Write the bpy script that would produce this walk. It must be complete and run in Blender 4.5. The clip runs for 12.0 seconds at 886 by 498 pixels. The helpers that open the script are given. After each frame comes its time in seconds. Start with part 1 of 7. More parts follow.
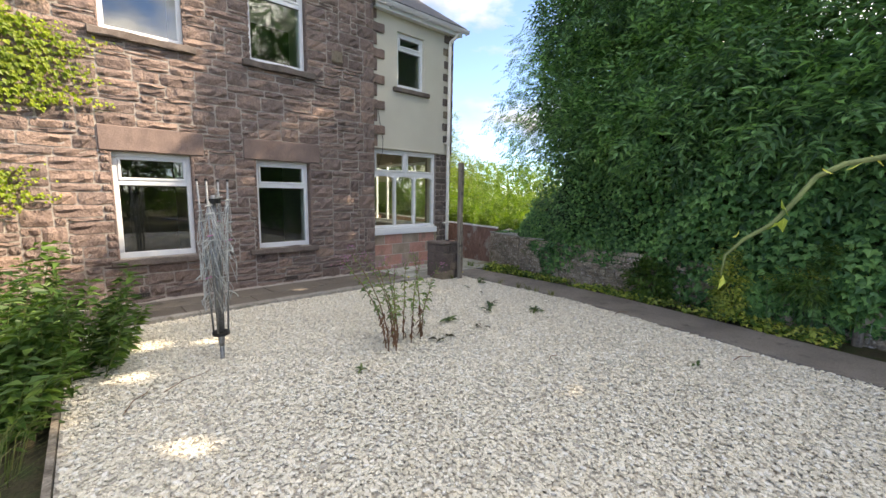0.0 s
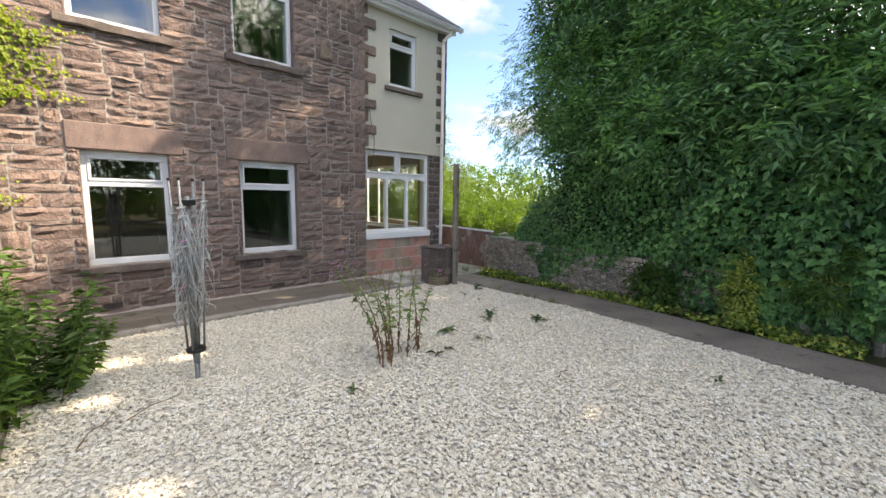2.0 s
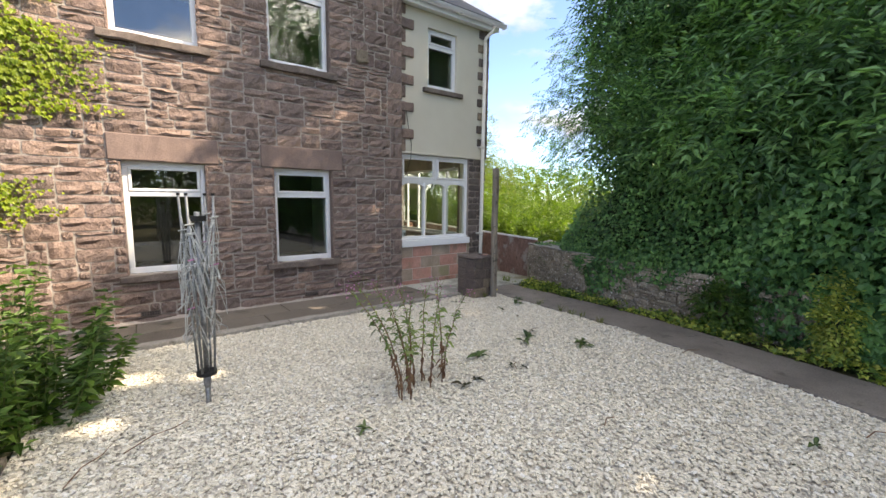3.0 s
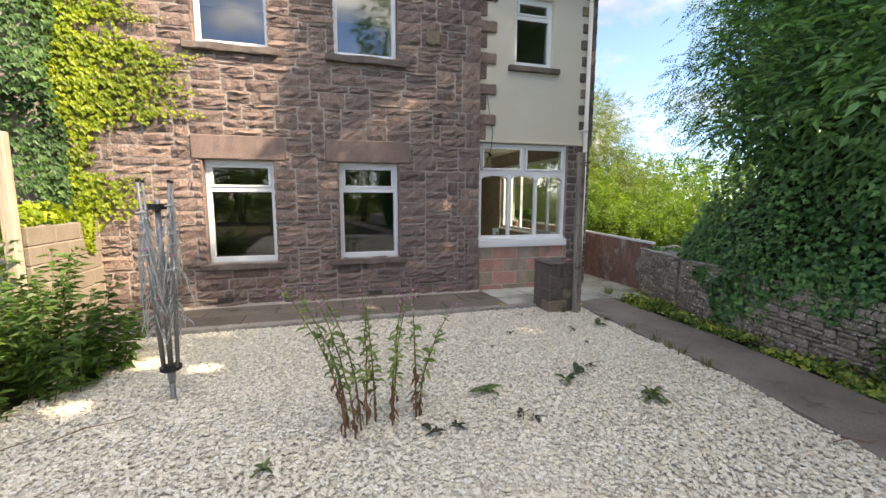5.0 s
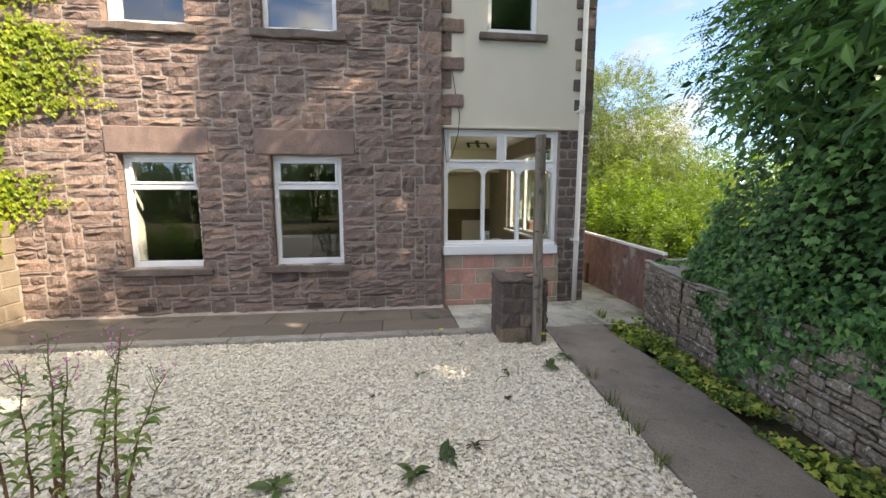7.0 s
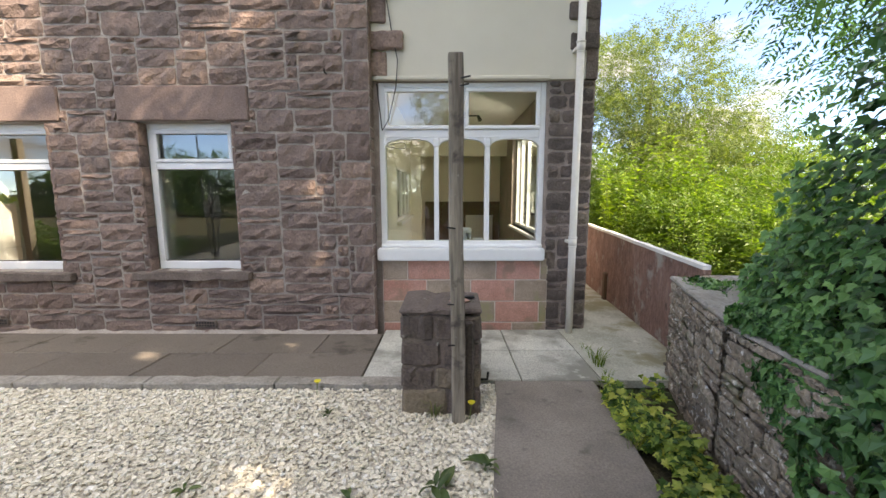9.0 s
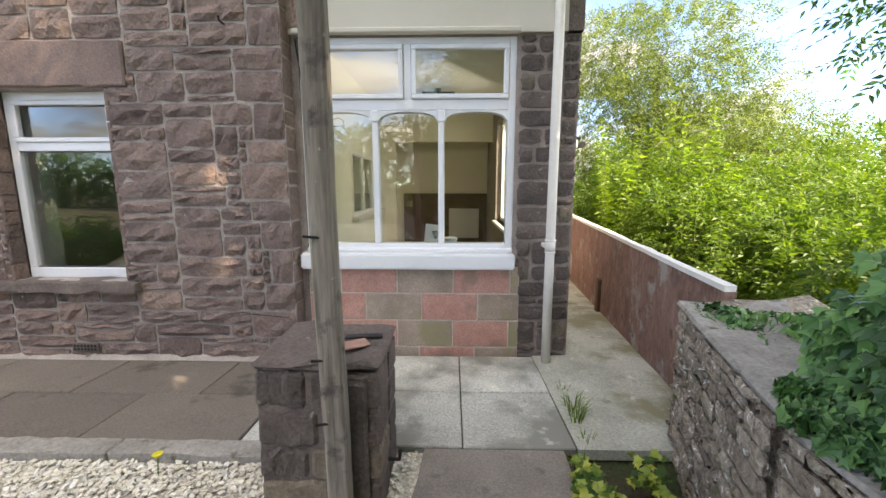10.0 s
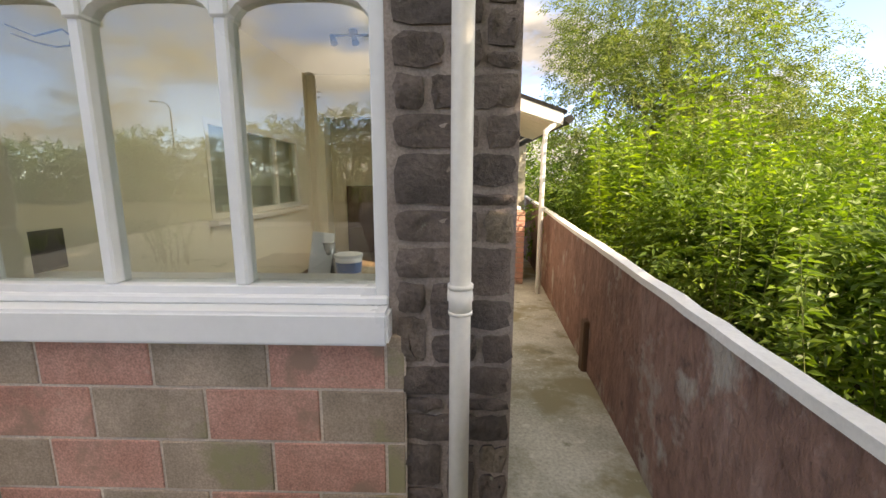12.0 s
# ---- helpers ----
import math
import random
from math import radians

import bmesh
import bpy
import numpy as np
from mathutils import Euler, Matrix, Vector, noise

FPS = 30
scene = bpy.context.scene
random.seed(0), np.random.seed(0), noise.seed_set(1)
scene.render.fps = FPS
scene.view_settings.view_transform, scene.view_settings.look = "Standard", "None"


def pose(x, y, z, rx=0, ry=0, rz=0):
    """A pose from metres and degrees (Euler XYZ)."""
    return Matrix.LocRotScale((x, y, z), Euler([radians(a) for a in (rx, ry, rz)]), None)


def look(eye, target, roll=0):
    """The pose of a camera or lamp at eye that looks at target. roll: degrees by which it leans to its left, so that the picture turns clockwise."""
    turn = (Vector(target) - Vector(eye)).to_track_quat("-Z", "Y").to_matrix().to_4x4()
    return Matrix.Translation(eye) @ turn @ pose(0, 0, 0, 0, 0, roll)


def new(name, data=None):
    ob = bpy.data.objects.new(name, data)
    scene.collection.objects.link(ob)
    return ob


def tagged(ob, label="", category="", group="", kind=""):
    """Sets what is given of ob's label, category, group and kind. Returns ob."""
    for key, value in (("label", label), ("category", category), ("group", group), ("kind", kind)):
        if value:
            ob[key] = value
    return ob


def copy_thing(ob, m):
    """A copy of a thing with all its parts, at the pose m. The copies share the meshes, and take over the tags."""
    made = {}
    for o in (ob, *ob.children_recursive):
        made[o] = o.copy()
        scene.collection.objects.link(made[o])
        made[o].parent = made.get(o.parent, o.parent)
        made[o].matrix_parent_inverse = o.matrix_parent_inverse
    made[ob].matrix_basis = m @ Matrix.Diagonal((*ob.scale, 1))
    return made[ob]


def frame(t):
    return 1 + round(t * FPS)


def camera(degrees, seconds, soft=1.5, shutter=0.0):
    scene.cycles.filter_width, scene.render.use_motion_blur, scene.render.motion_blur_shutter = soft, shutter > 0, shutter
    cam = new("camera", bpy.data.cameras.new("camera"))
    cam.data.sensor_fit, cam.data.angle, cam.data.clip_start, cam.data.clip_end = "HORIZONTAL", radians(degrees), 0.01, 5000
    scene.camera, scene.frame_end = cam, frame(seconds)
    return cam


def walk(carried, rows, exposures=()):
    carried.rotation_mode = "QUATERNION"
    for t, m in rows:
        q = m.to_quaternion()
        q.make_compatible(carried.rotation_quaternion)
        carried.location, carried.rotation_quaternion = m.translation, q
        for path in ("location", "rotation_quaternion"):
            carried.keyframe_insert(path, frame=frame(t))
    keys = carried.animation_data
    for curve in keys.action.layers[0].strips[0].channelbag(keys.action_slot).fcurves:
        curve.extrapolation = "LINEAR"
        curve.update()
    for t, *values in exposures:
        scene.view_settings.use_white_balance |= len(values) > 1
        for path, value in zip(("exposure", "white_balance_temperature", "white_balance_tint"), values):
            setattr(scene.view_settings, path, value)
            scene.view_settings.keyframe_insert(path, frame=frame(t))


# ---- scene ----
cam = camera(95.6, 12.0)
METRES, EYE, TILT, LEAN, TURN = 9.4, 1.41, 0.0, 0.0, -41.9
ROWS = [
    (0.0, 0.0, 0.0, 0.0, 0.12, -7.79, -0.91),
    (0.5, -0.0029, 0.0016, -0.0036, -1.86, -7.74, -0.95),
    (1.0, -0.0059, 0.006, -0.0061, -2.05, -7.83, -0.98),
    (1.5, -0.0074, 0.0151, -0.0052, -1.8, -7.68, -0.95),
    (2.0, -0.0087, 0.0337, -0.0022, -1.31, -7.27, -0.95),
    (2.5, -0.0047, 0.0527, 0.0038, 0.94, -7.23, -0.87),
    (3.0, 0.0088, 0.0782, 0.0088, 5.43, -7.25, -0.71),
    (3.5, 0.0297, 0.1039, 0.0031, 10.52, -7.09, -0.56),
    (5.5, 0.1431, 0.2402, -0.0029, 29.69, -7.34, -0.05),
    (6.0, 0.167, 0.2857, 0.0018, 31.25, -7.41, -0.02),
    (6.5, 0.186, 0.333, 0.0011, 32.76, -7.49, -0.02),
    (8.5, 0.2006, 0.5535, -0.0176, 41.75, -7.8, 0.11),
    (9.0, 0.1948, 0.6107, -0.0191, 42.43, -8.02, 0.1),
    (9.5, 0.1833, 0.6658, -0.0194, 42.89, -8.69, 0.03),
    (10.0, 0.169, 0.7206, -0.0214, 43.27, -9.16, -0.02),
    (10.5, 0.1516, 0.7729, -0.0228, 43.32, -9.5, -0.06),
    (11.0, 0.128, 0.8247, -0.0246, 43.32, -9.77, -0.11),
    (11.5, 0.1119, 0.871, -0.0282, 43.31, -9.85, -0.12),
    (12.0, 0.1007, 0.9125, -0.029, 43.26, -9.89, -0.17),
]
walk(cam, [(t, pose(0, 0, EYE, TILT, LEAN, TURN) @ pose(METRES * x, METRES * y, METRES * z, 90 + pitch, roll, yaw)) for t, x, y, z, yaw, pitch, roll in ROWS],
     exposures=[(0.0, 2.02, 7550, 12), (5.5, 2.06, 7650, 13), (8.0, 2.28, 7750, 13), (9.5, 2.54, 7800, 13), (10.5, 2.68, 7900, 13), (11.5, 2.42, 8350, 13), (12.0, 2.26, 8700, 15)])


# ---- world, sun, exposure ----
SUN_DIR = Vector((0.60, -0.45, 0.66)).normalized()
sun_data = bpy.data.lights.new("sun", "SUN")
sun_data.energy, sun_data.angle, sun_data.color = 2.8, radians(0.5), (1.0, 0.90, 0.76)
sun = new("sun", sun_data)
sun.matrix_world = look(SUN_DIR * 60, (0, 0, 0))

# area lamp added under the side window's head, standing in for daylight in the wing room
ld = bpy.data.lights.new("window_fill", "AREA")
ld.shape, ld.size, ld.size_y, ld.energy, ld.color = "RECTANGLE", 2.3, 0.14, 2.8, (1.0, 0.97, 0.88)
new("window_fill", ld).matrix_world = look((6.40, 9.28, 2.12), (4.6, 10.5, 1.1))

world = bpy.data.worlds.new("sky")
scene.world = world
world.use_nodes = True
wn, wl = world.node_tree.nodes, world.node_tree.links
wn.clear()
sky = wn.new("ShaderNodeTexSky")
sky.sky_type, sky.sun_disc = "NISHITA", False
sky.sun_elevation = math.asin(SUN_DIR.z)
sky.sun_rotation = math.atan2(SUN_DIR.x, SUN_DIR.y)
sky.air_density, sky.dust_density, sky.ozone_density = 0.5, 0.1, 3.0
coord = wn.new("ShaderNodeTexCoord")
stretch = wn.new("ShaderNodeMapping")
stretch.inputs["Scale"].default_value = (1.0, 1.0, 2.2)
stretch.inputs["Location"].default_value = (0.35, 0.2, 0.1)
cloud = wn.new("ShaderNodeTexNoise")
cloud.inputs["Scale"].default_value, cloud.inputs["Detail"].default_value, cloud.inputs["Roughness"].default_value = 2.6, 9.0, 0.55
cover = wn.new("ShaderNodeValToRGB")
cover.color_ramp.elements[0].position, cover.color_ramp.elements[1].position = 0.46, 0.58
tone = wn.new("ShaderNodeTexNoise")
tone.inputs["Scale"].default_value, tone.inputs["Detail"].default_value = 5.0, 6.0
shade = wn.new("ShaderNodeValToRGB")
shade.color_ramp.elements[0].color, shade.color_ramp.elements[1].color = (1.7, 1.8, 2.0, 1), (4.4, 4.4, 4.4, 1)
shade.color_ramp.elements[0].position, shade.color_ramp.elements[1].position = 0.35, 0.6
blend = wn.new("ShaderNodeMix")
blend.data_type = "RGBA"
back = wn.new("ShaderNodeBackground")
back.inputs["Strength"].default_value = 0.15
wout = wn.new("ShaderNodeOutputWorld")
wl.new(coord.outputs["Generated"], stretch.inputs["Vector"])
wl.new(stretch.outputs["Vector"], cloud.inputs["Vector"])
wl.new(stretch.outputs["Vector"], tone.inputs["Vector"])
wl.new(cloud.outputs["Fac"], cover.inputs["Fac"])
wl.new(tone.outputs["Fac"], shade.inputs["Fac"])
wl.new(cover.outputs["Color"], blend.inputs["Factor"])
wl.new(sky.outputs["Color"], blend.inputs["A"])
# clouds are brighter towards the sun
toward = wn.new("ShaderNodeVectorMath")
toward.operation = "DOT_PRODUCT"
toward.inputs[1].default_value = SUN_DIR
glow = wn.new("ShaderNodeMapRange")
glow.interpolation_type = "SMOOTHSTEP"
for key, v in (("From Min", 0.2), ("From Max", 0.95), ("To Min", 0.40), ("To Max", 2.3)):
    glow.inputs[key].default_value = v
lit = wn.new("ShaderNodeVectorMath")
lit.operation = "SCALE"
wl.new(coord.outputs["Generated"], toward.inputs[0])
wl.new(toward.outputs["Value"], glow.inputs["Value"])
wl.new(shade.outputs["Color"], lit.inputs[0])
wl.new(glow.outputs["Result"], lit.inputs["Scale"])
wl.new(lit.outputs["Vector"], blend.inputs["B"])
wl.new(blend.outputs["Result"], back.inputs["Color"])
wl.new(back.outputs["Background"], wout.inputs["Surface"])

# ---- materials ----
def ramp_node(nt, stops):
    r = nt.nodes.new("ShaderNodeValToRGB")
    e = r.color_ramp.elements
    while len(e) < len(stops):
        e.new(0.5)
    for el, (p, c) in zip(e, stops):
        el.position, el.color = p, (*c, 1)
    return r


def noise_node(nt, scale, detail=4.0, rough=0.55, stretch_by=None):
    n = nt.nodes.new("ShaderNodeTexNoise")
    n.inputs["Scale"].default_value, n.inputs["Detail"].default_value, n.inputs["Roughness"].default_value = scale, detail, rough
    g = nt.nodes.new("ShaderNodeNewGeometry")
    if stretch_by:
        m = nt.nodes.new("ShaderNodeMapping")
        m.inputs["Scale"].default_value = stretch_by
        nt.links.new(g.outputs["Position"], m.inputs["Vector"])
        nt.links.new(m.outputs["Vector"], n.inputs["Vector"])
    else:
        nt.links.new(g.outputs["Position"], n.inputs["Vector"])
    return n


def mathn(nt, op, a, b):
    m = nt.nodes.new("ShaderNodeMath")
    m.operation = op
    for i, v in enumerate((a, b)):
        if isinstance(v, (int, float)):
            m.inputs[i].default_value = v
        else:
            nt.links.new(v, m.inputs[i])
    return m.outputs[0]


def piece_random(nt):
    """A number from 0 to 1 for each loose piece, be it an object or an island of a mesh."""
    o = nt.nodes.new("ShaderNodeObjectInfo")
    g = nt.nodes.new("ShaderNodeNewGeometry")
    return mathn(nt, "FRACT", mathn(nt, "ADD", o.outputs["Random"], g.outputs["Random Per Island"]), 0.0)


def mixc(nt, kind, fac, a, b):
    m = nt.nodes.new("ShaderNodeMix")
    m.data_type, m.blend_type = "RGBA", kind
    for key, v in (("Factor", fac), ("A", a), ("B", b)):
        if isinstance(v, (int, float)):
            m.inputs[key].default_value = v
        elif isinstance(v, tuple):
            m.inputs[key].default_value = (*v, 1)
        else:
            nt.links.new(v, m.inputs[key])
    return m.outputs["Result"]


def surface(name, stops, scale=6.0, rough=0.85, bump=0.3, fine=60.0, pieces=None, spots=None, metal=0.0, stretch_by=None, bump_dist=0.01, spec=0.3, grain=0.25):
    """stops: colours over coarse noise. pieces: colours by the random of each piece, mixed half in. spots: (colour, threshold, scale) blotches."""
    m = bpy.data.materials.new(name)
    m.use_nodes = True
    nt = m.node_tree
    b = nt.nodes["Principled BSDF"]
    b.inputs["Metallic"].default_value = metal
    b.inputs["Specular IOR Level"].default_value = spec
    coarse = noise_node(nt, scale, 5.0, 0.6, stretch_by)
    r = ramp_node(nt, stops)
    nt.links.new(coarse.outputs["Fac"], r.inputs["Fac"])
    col = r.outputs["Color"]
    if pieces:
        pr = ramp_node(nt, pieces)
        pr.color_ramp.interpolation = "LINEAR"
        nt.links.new(piece_random(nt), pr.inputs["Fac"])
        col = mixc(nt, "MIX", 0.65, col, pr.outputs["Color"])
    f = noise_node(nt, fine, 4.0, 0.65, stretch_by)
    fr = ramp_node(nt, [(0.3, (1 - grain,) * 3), (0.7, (1 + grain,) * 3)])
    nt.links.new(f.outputs["Fac"], fr.inputs["Fac"])
    col = mixc(nt, "MULTIPLY", 1.0, col, fr.outputs["Color"])
    if spots:
        for c, th, sc in spots:
            s = noise_node(nt, sc, 6.0, 0.6)
            sr = ramp_node(nt, [(th, (0, 0, 0)), (min(th + 0.1, 1.0), (1, 1, 1))])
            nt.links.new(s.outputs["Fac"], sr.inputs["Fac"])
            col = mixc(nt, "MIX", sr.outputs["Color"], col, c)
    nt.links.new(col, b.inputs["Base Color"])
    rr = mathn(nt, "ADD", mathn(nt, "MULTIPLY", coarse.outputs["Fac"], 0.2), rough - 0.1)
    nt.links.new(rr, b.inputs["Roughness"])
    if bump:
        bn = nt.nodes.new("ShaderNodeBump")
        bn.inputs["Strength"].default_value, bn.inputs["Distance"].default_value = bump, bump_dist
        h = mathn(nt, "ADD", f.outputs["Fac"], mathn(nt, "MULTIPLY", coarse.outputs["Fac"], 1.5))
        nt.links.new(h, bn.inputs["Height"])
        nt.links.new(bn.outputs["Normal"], b.inputs["Normal"])
    return m


def leaf_material(name, greens, through_light=0.35, rough=0.45, warmth=(1.5, 1.6, 0.6)):
    m = bpy.data.materials.new(name)
    m.use_nodes = True
    nt = m.node_tree
    b = nt.nodes["Principled BSDF"]
    r = ramp_node(nt, [(i / max(1, len(greens) - 1), g) for i, g in enumerate(greens)])
    nt.links.new(piece_random(nt), r.inputs["Fac"])
    n = noise_node(nt, 1.6, 3.0)
    nr = ramp_node(nt, [(0.35, (0.7, 0.72, 0.7)), (0.65, (1.25, 1.2, 1.05))])
    nt.links.new(n.outputs["Fac"], nr.inputs["Fac"])
    col = mixc(nt, "MULTIPLY", 1.0, r.outputs["Color"], nr.outputs["Color"])
    nt.links.new(col, b.inputs["Base Color"])
    b.inputs["Roughness"].default_value = rough
    b.inputs["Specular IOR Level"].default_value = 0.35
    t = nt.nodes.new("ShaderNodeBsdfTranslucent")
    warm = mixc(nt, "MULTIPLY", 1.0, col, warmth)
    nt.links.new(warm, t.inputs["Color"])
    x = nt.nodes.new("ShaderNodeMixShader")
    x.inputs["Fac"].default_value = through_light
    nt.links.new(b.outputs["BSDF"], x.inputs[1])
    nt.links.new(t.outputs["BSDF"], x.inputs[2])
    nt.links.new(x.outputs["Shader"], nt.nodes["Material Output"].inputs["Surface"])
    return m


def glass_material():
    m = bpy.data.materials.new("window_glass")
    m.use_nodes = True
    nt = m.node_tree
    nt.nodes.remove(nt.nodes["Principled BSDF"])
    t = nt.nodes.new("ShaderNodeBsdfTransparent")
    t.inputs["Color"].default_value = (0.93, 0.96, 0.94, 1)
    g = nt.nodes.new("ShaderNodeBsdfGlossy")
    g.inputs["Roughness"].default_value = 0.0
    lw = nt.nodes.new("ShaderNodeLayerWeight")
    lw.inputs["Blend"].default_value = 0.5
    gloss = mathn(nt, "ADD", mathn(nt, "MULTIPLY", mathn(nt, "POWER", lw.outputs["Facing"], 3.0), 0.75), 0.115)
    x = nt.nodes.new("ShaderNodeMixShader")
    nt.links.new(gloss, x.inputs["Fac"])
    nt.links.new(t.outputs["BSDF"], x.inputs[1])
    nt.links.new(g.outputs["BSDF"], x.inputs[2])
    nt.links.new(x.outputs["Shader"], nt.nodes["Material Output"].inputs["Surface"])
    return m


SANDSTONE = surface("sandstone", [(0.3, (0.149, 0.107, 0.093)), (0.5, (0.232, 0.171, 0.151)), (0.7, (0.326, 0.247, 0.214))], 13.0, 0.9, 1.0, 42.0,
                    pieces=[(0.0, (0.120, 0.090, 0.083)), (0.18, (0.248, 0.179, 0.153)), (0.36, (0.179, 0.141, 0.127)), (0.55, (0.296, 0.213, 0.181)), (0.72, (0.213, 0.163, 0.145)), (0.88, (0.340, 0.238, 0.193)), (0.95, (0.396, 0.282, 0.226)), (1.0, (0.149, 0.107, 0.095))],
                    spots=[((0.098, 0.079, 0.071), 0.64, 2.2)], bump_dist=0.02, grain=0.2)
DARKSTONE = surface("dark_stone", [(0.3, (0.085, 0.071, 0.066)), (0.5, (0.145, 0.119, 0.107)), (0.7, (0.213, 0.172, 0.153))], 6.0, 0.9, 0.7, 50.0,
                    pieces=[(0.0, (0.091, 0.078, 0.073)), (0.5, (0.152, 0.119, 0.104)), (0.85, (0.183, 0.147, 0.129)), (1.0, (0.305, 0.248, 0.168))], spots=[((0.346, 0.351, 0.296), 0.67, 16.0), ((0.071, 0.066, 0.050), 0.62, 5.0)], bump_dist=0.025)
DRESSED = surface("dressed_sandstone", [(0.3, (0.180, 0.130, 0.114)), (0.6, (0.238, 0.174, 0.152)), (0.8, (0.265, 0.204, 0.182))], 3.0, 0.9, 0.35, 70.0)
SILLSTONE = surface("sill_stone", [(0.3, (0.12, 0.095, 0.085)), (0.6, (0.19, 0.155, 0.135)), (0.8, (0.24, 0.20, 0.17))], 5.0, 0.9, 0.5, 60.0)
MORTAR = surface("mortar", [(0.3, (0.317, 0.277, 0.246)), (0.7, (0.440, 0.392, 0.352))], 8.0, 0.95, 0.4, 90.0)
DARKMORTAR = surface("dark_mortar", [(0.3, (0.254, 0.204, 0.184)), (0.7, (0.389, 0.327, 0.289))], 8.0, 0.95, 0.4, 90.0)
surface_cap = surface("pale_cement", [(0.3, (0.26, 0.24, 0.21)), (0.7, (0.40, 0.375, 0.34))], 5.0, 0.9, 0.5, 50.0, spots=[((0.16, 0.15, 0.12), 0.6, 8.0)])
POINTING = surface("pale_pointing", [(0.3, (0.510, 0.433, 0.370)), (0.7, (0.689, 0.599, 0.522))], 9.0, 0.95, 0.4, 80.0)
REDBLOCK = surface("red_block", [(0.3, (0.455, 0.230, 0.181)), (0.7, (0.590, 0.336, 0.273))], 5.0, 0.85, 0.25, 120.0, spots=[((0.360, 0.230, 0.176), 0.53, 4.0), ((0.549, 0.367, 0.289), 0.62, 9.0)], grain=0.35)
GREYBLOCK = surface("grey_block", [(0.3, (0.290, 0.228, 0.176)), (0.7, (0.464, 0.365, 0.288))], 4.0, 0.85, 0.25, 120.0, spots=[((0.313, 0.285, 0.165), 0.56, 3.0), ((0.499, 0.410, 0.330), 0.62, 9.0)], grain=0.3)
RENDER = surface("cream_render", [(0.3, (0.614, 0.577, 0.484)), (0.7, (0.670, 0.637, 0.544))], 1.2, 0.9, 0.15, 160.0, grain=0.05)
BLOCKWALL = surface("buff_block", [(0.3, (0.218, 0.176, 0.132)), (0.7, (0.286, 0.245, 0.190))], 4.0, 0.9, 0.3, 90.0)
REDWALL = surface("red_painted_render", [(0.3, (0.176, 0.105, 0.086)), (0.55, (0.255, 0.153, 0.122)), (0.75, (0.326, 0.223, 0.188))], 4.0, 0.85, 1.0, 22.0,
                  spots=[((0.369, 0.339, 0.300), 0.56, 3.2), ((0.123, 0.082, 0.068), 0.60, 8.0), ((0.076, 0.035, 0.030), 0.67, 28.0), ((0.114, 0.131, 0.068), 0.64, 1.7)], stretch_by=(1, 1, 0.5), bump_dist=0.03)
COPING = surface("white_coping", [(0.3, (0.716, 0.706, 0.665)), (0.7, (0.818, 0.808, 0.778))], 6.0, 0.8, 0.3, 60.0, grain=0.06, spots=[((0.461, 0.440, 0.388), 0.66, 6.0)])
RUBBLE = surface("rubble_wall_stone", [(0.3, (0.188, 0.156, 0.125)), (0.5, (0.353, 0.294, 0.230)), (0.7, (0.530, 0.449, 0.355))], 7.0, 0.95, 0.9, 40.0,
                 pieces=[(0.0, (0.242, 0.198, 0.156)), (0.5, (0.419, 0.344, 0.272)), (1.0, (0.571, 0.492, 0.389))], spots=[((1.012, 0.966, 0.890), 0.58, 26.0), ((0.132, 0.156, 0.062), 0.62, 5.0)], bump_dist=0.04, grain=0.45)
SLAB = surface("paving_slab", [(0.3, (0.392, 0.384, 0.347)), (0.5, (0.520, 0.521, 0.473)), (0.7, (0.651, 0.660, 0.597))], 2.4, 0.85, 0.25, 80.0,
               pieces=[(0.0, (0.464, 0.462, 0.415)), (1.0, (0.595, 0.601, 0.546))], spots=[((0.271, 0.268, 0.235), 0.47, 1.1), ((0.281, 0.274, 0.239), 0.55, 2.6), ((0.579, 0.586, 0.526), 0.63, 7.0), ((0.151, 0.146, 0.119), 0.66, 18.0)], grain=0.38)
OLDSLAB = surface("old_paving_slab", [(0.3, (0.120, 0.103, 0.086)), (0.5, (0.173, 0.150, 0.127)), (0.7, (0.224, 0.197, 0.168))], 2.4, 0.85, 0.3, 80.0,
                  pieces=[(0.0, (0.146, 0.125, 0.107)), (1.0, (0.209, 0.181, 0.152))], spots=[((0.093, 0.083, 0.067), 0.58, 3.0)])
CONCRETE = surface("concrete_path", [(0.3, (0.181, 0.159, 0.143)), (0.5, (0.242, 0.213, 0.188)), (0.7, (0.301, 0.265, 0.232))], 2.0, 0.85, 0.3, 90.0, spots=[((0.147, 0.130, 0.112), 0.6, 6.0)])
ALLEY = surface("alley_concrete", [(0.3, (0.330, 0.333, 0.271)), (0.5, (0.453, 0.457, 0.385)), (0.7, (0.552, 0.564, 0.488))], 2.5, 0.85, 0.4, 60.0, spots=[((0.269, 0.255, 0.161), 0.50, 1.6), ((0.664, 0.680, 0.605), 0.62, 9.0), ((0.207, 0.208, 0.141), 0.62, 5.0)])
SOIL = surface("soil", [(0.3, (0.050, 0.042, 0.027)), (0.5, (0.075, 0.066, 0.036)), (0.65, (0.050, 0.075, 0.025))], 3.0, 0.95, 0.8, 40.0, bump_dist=0.03)
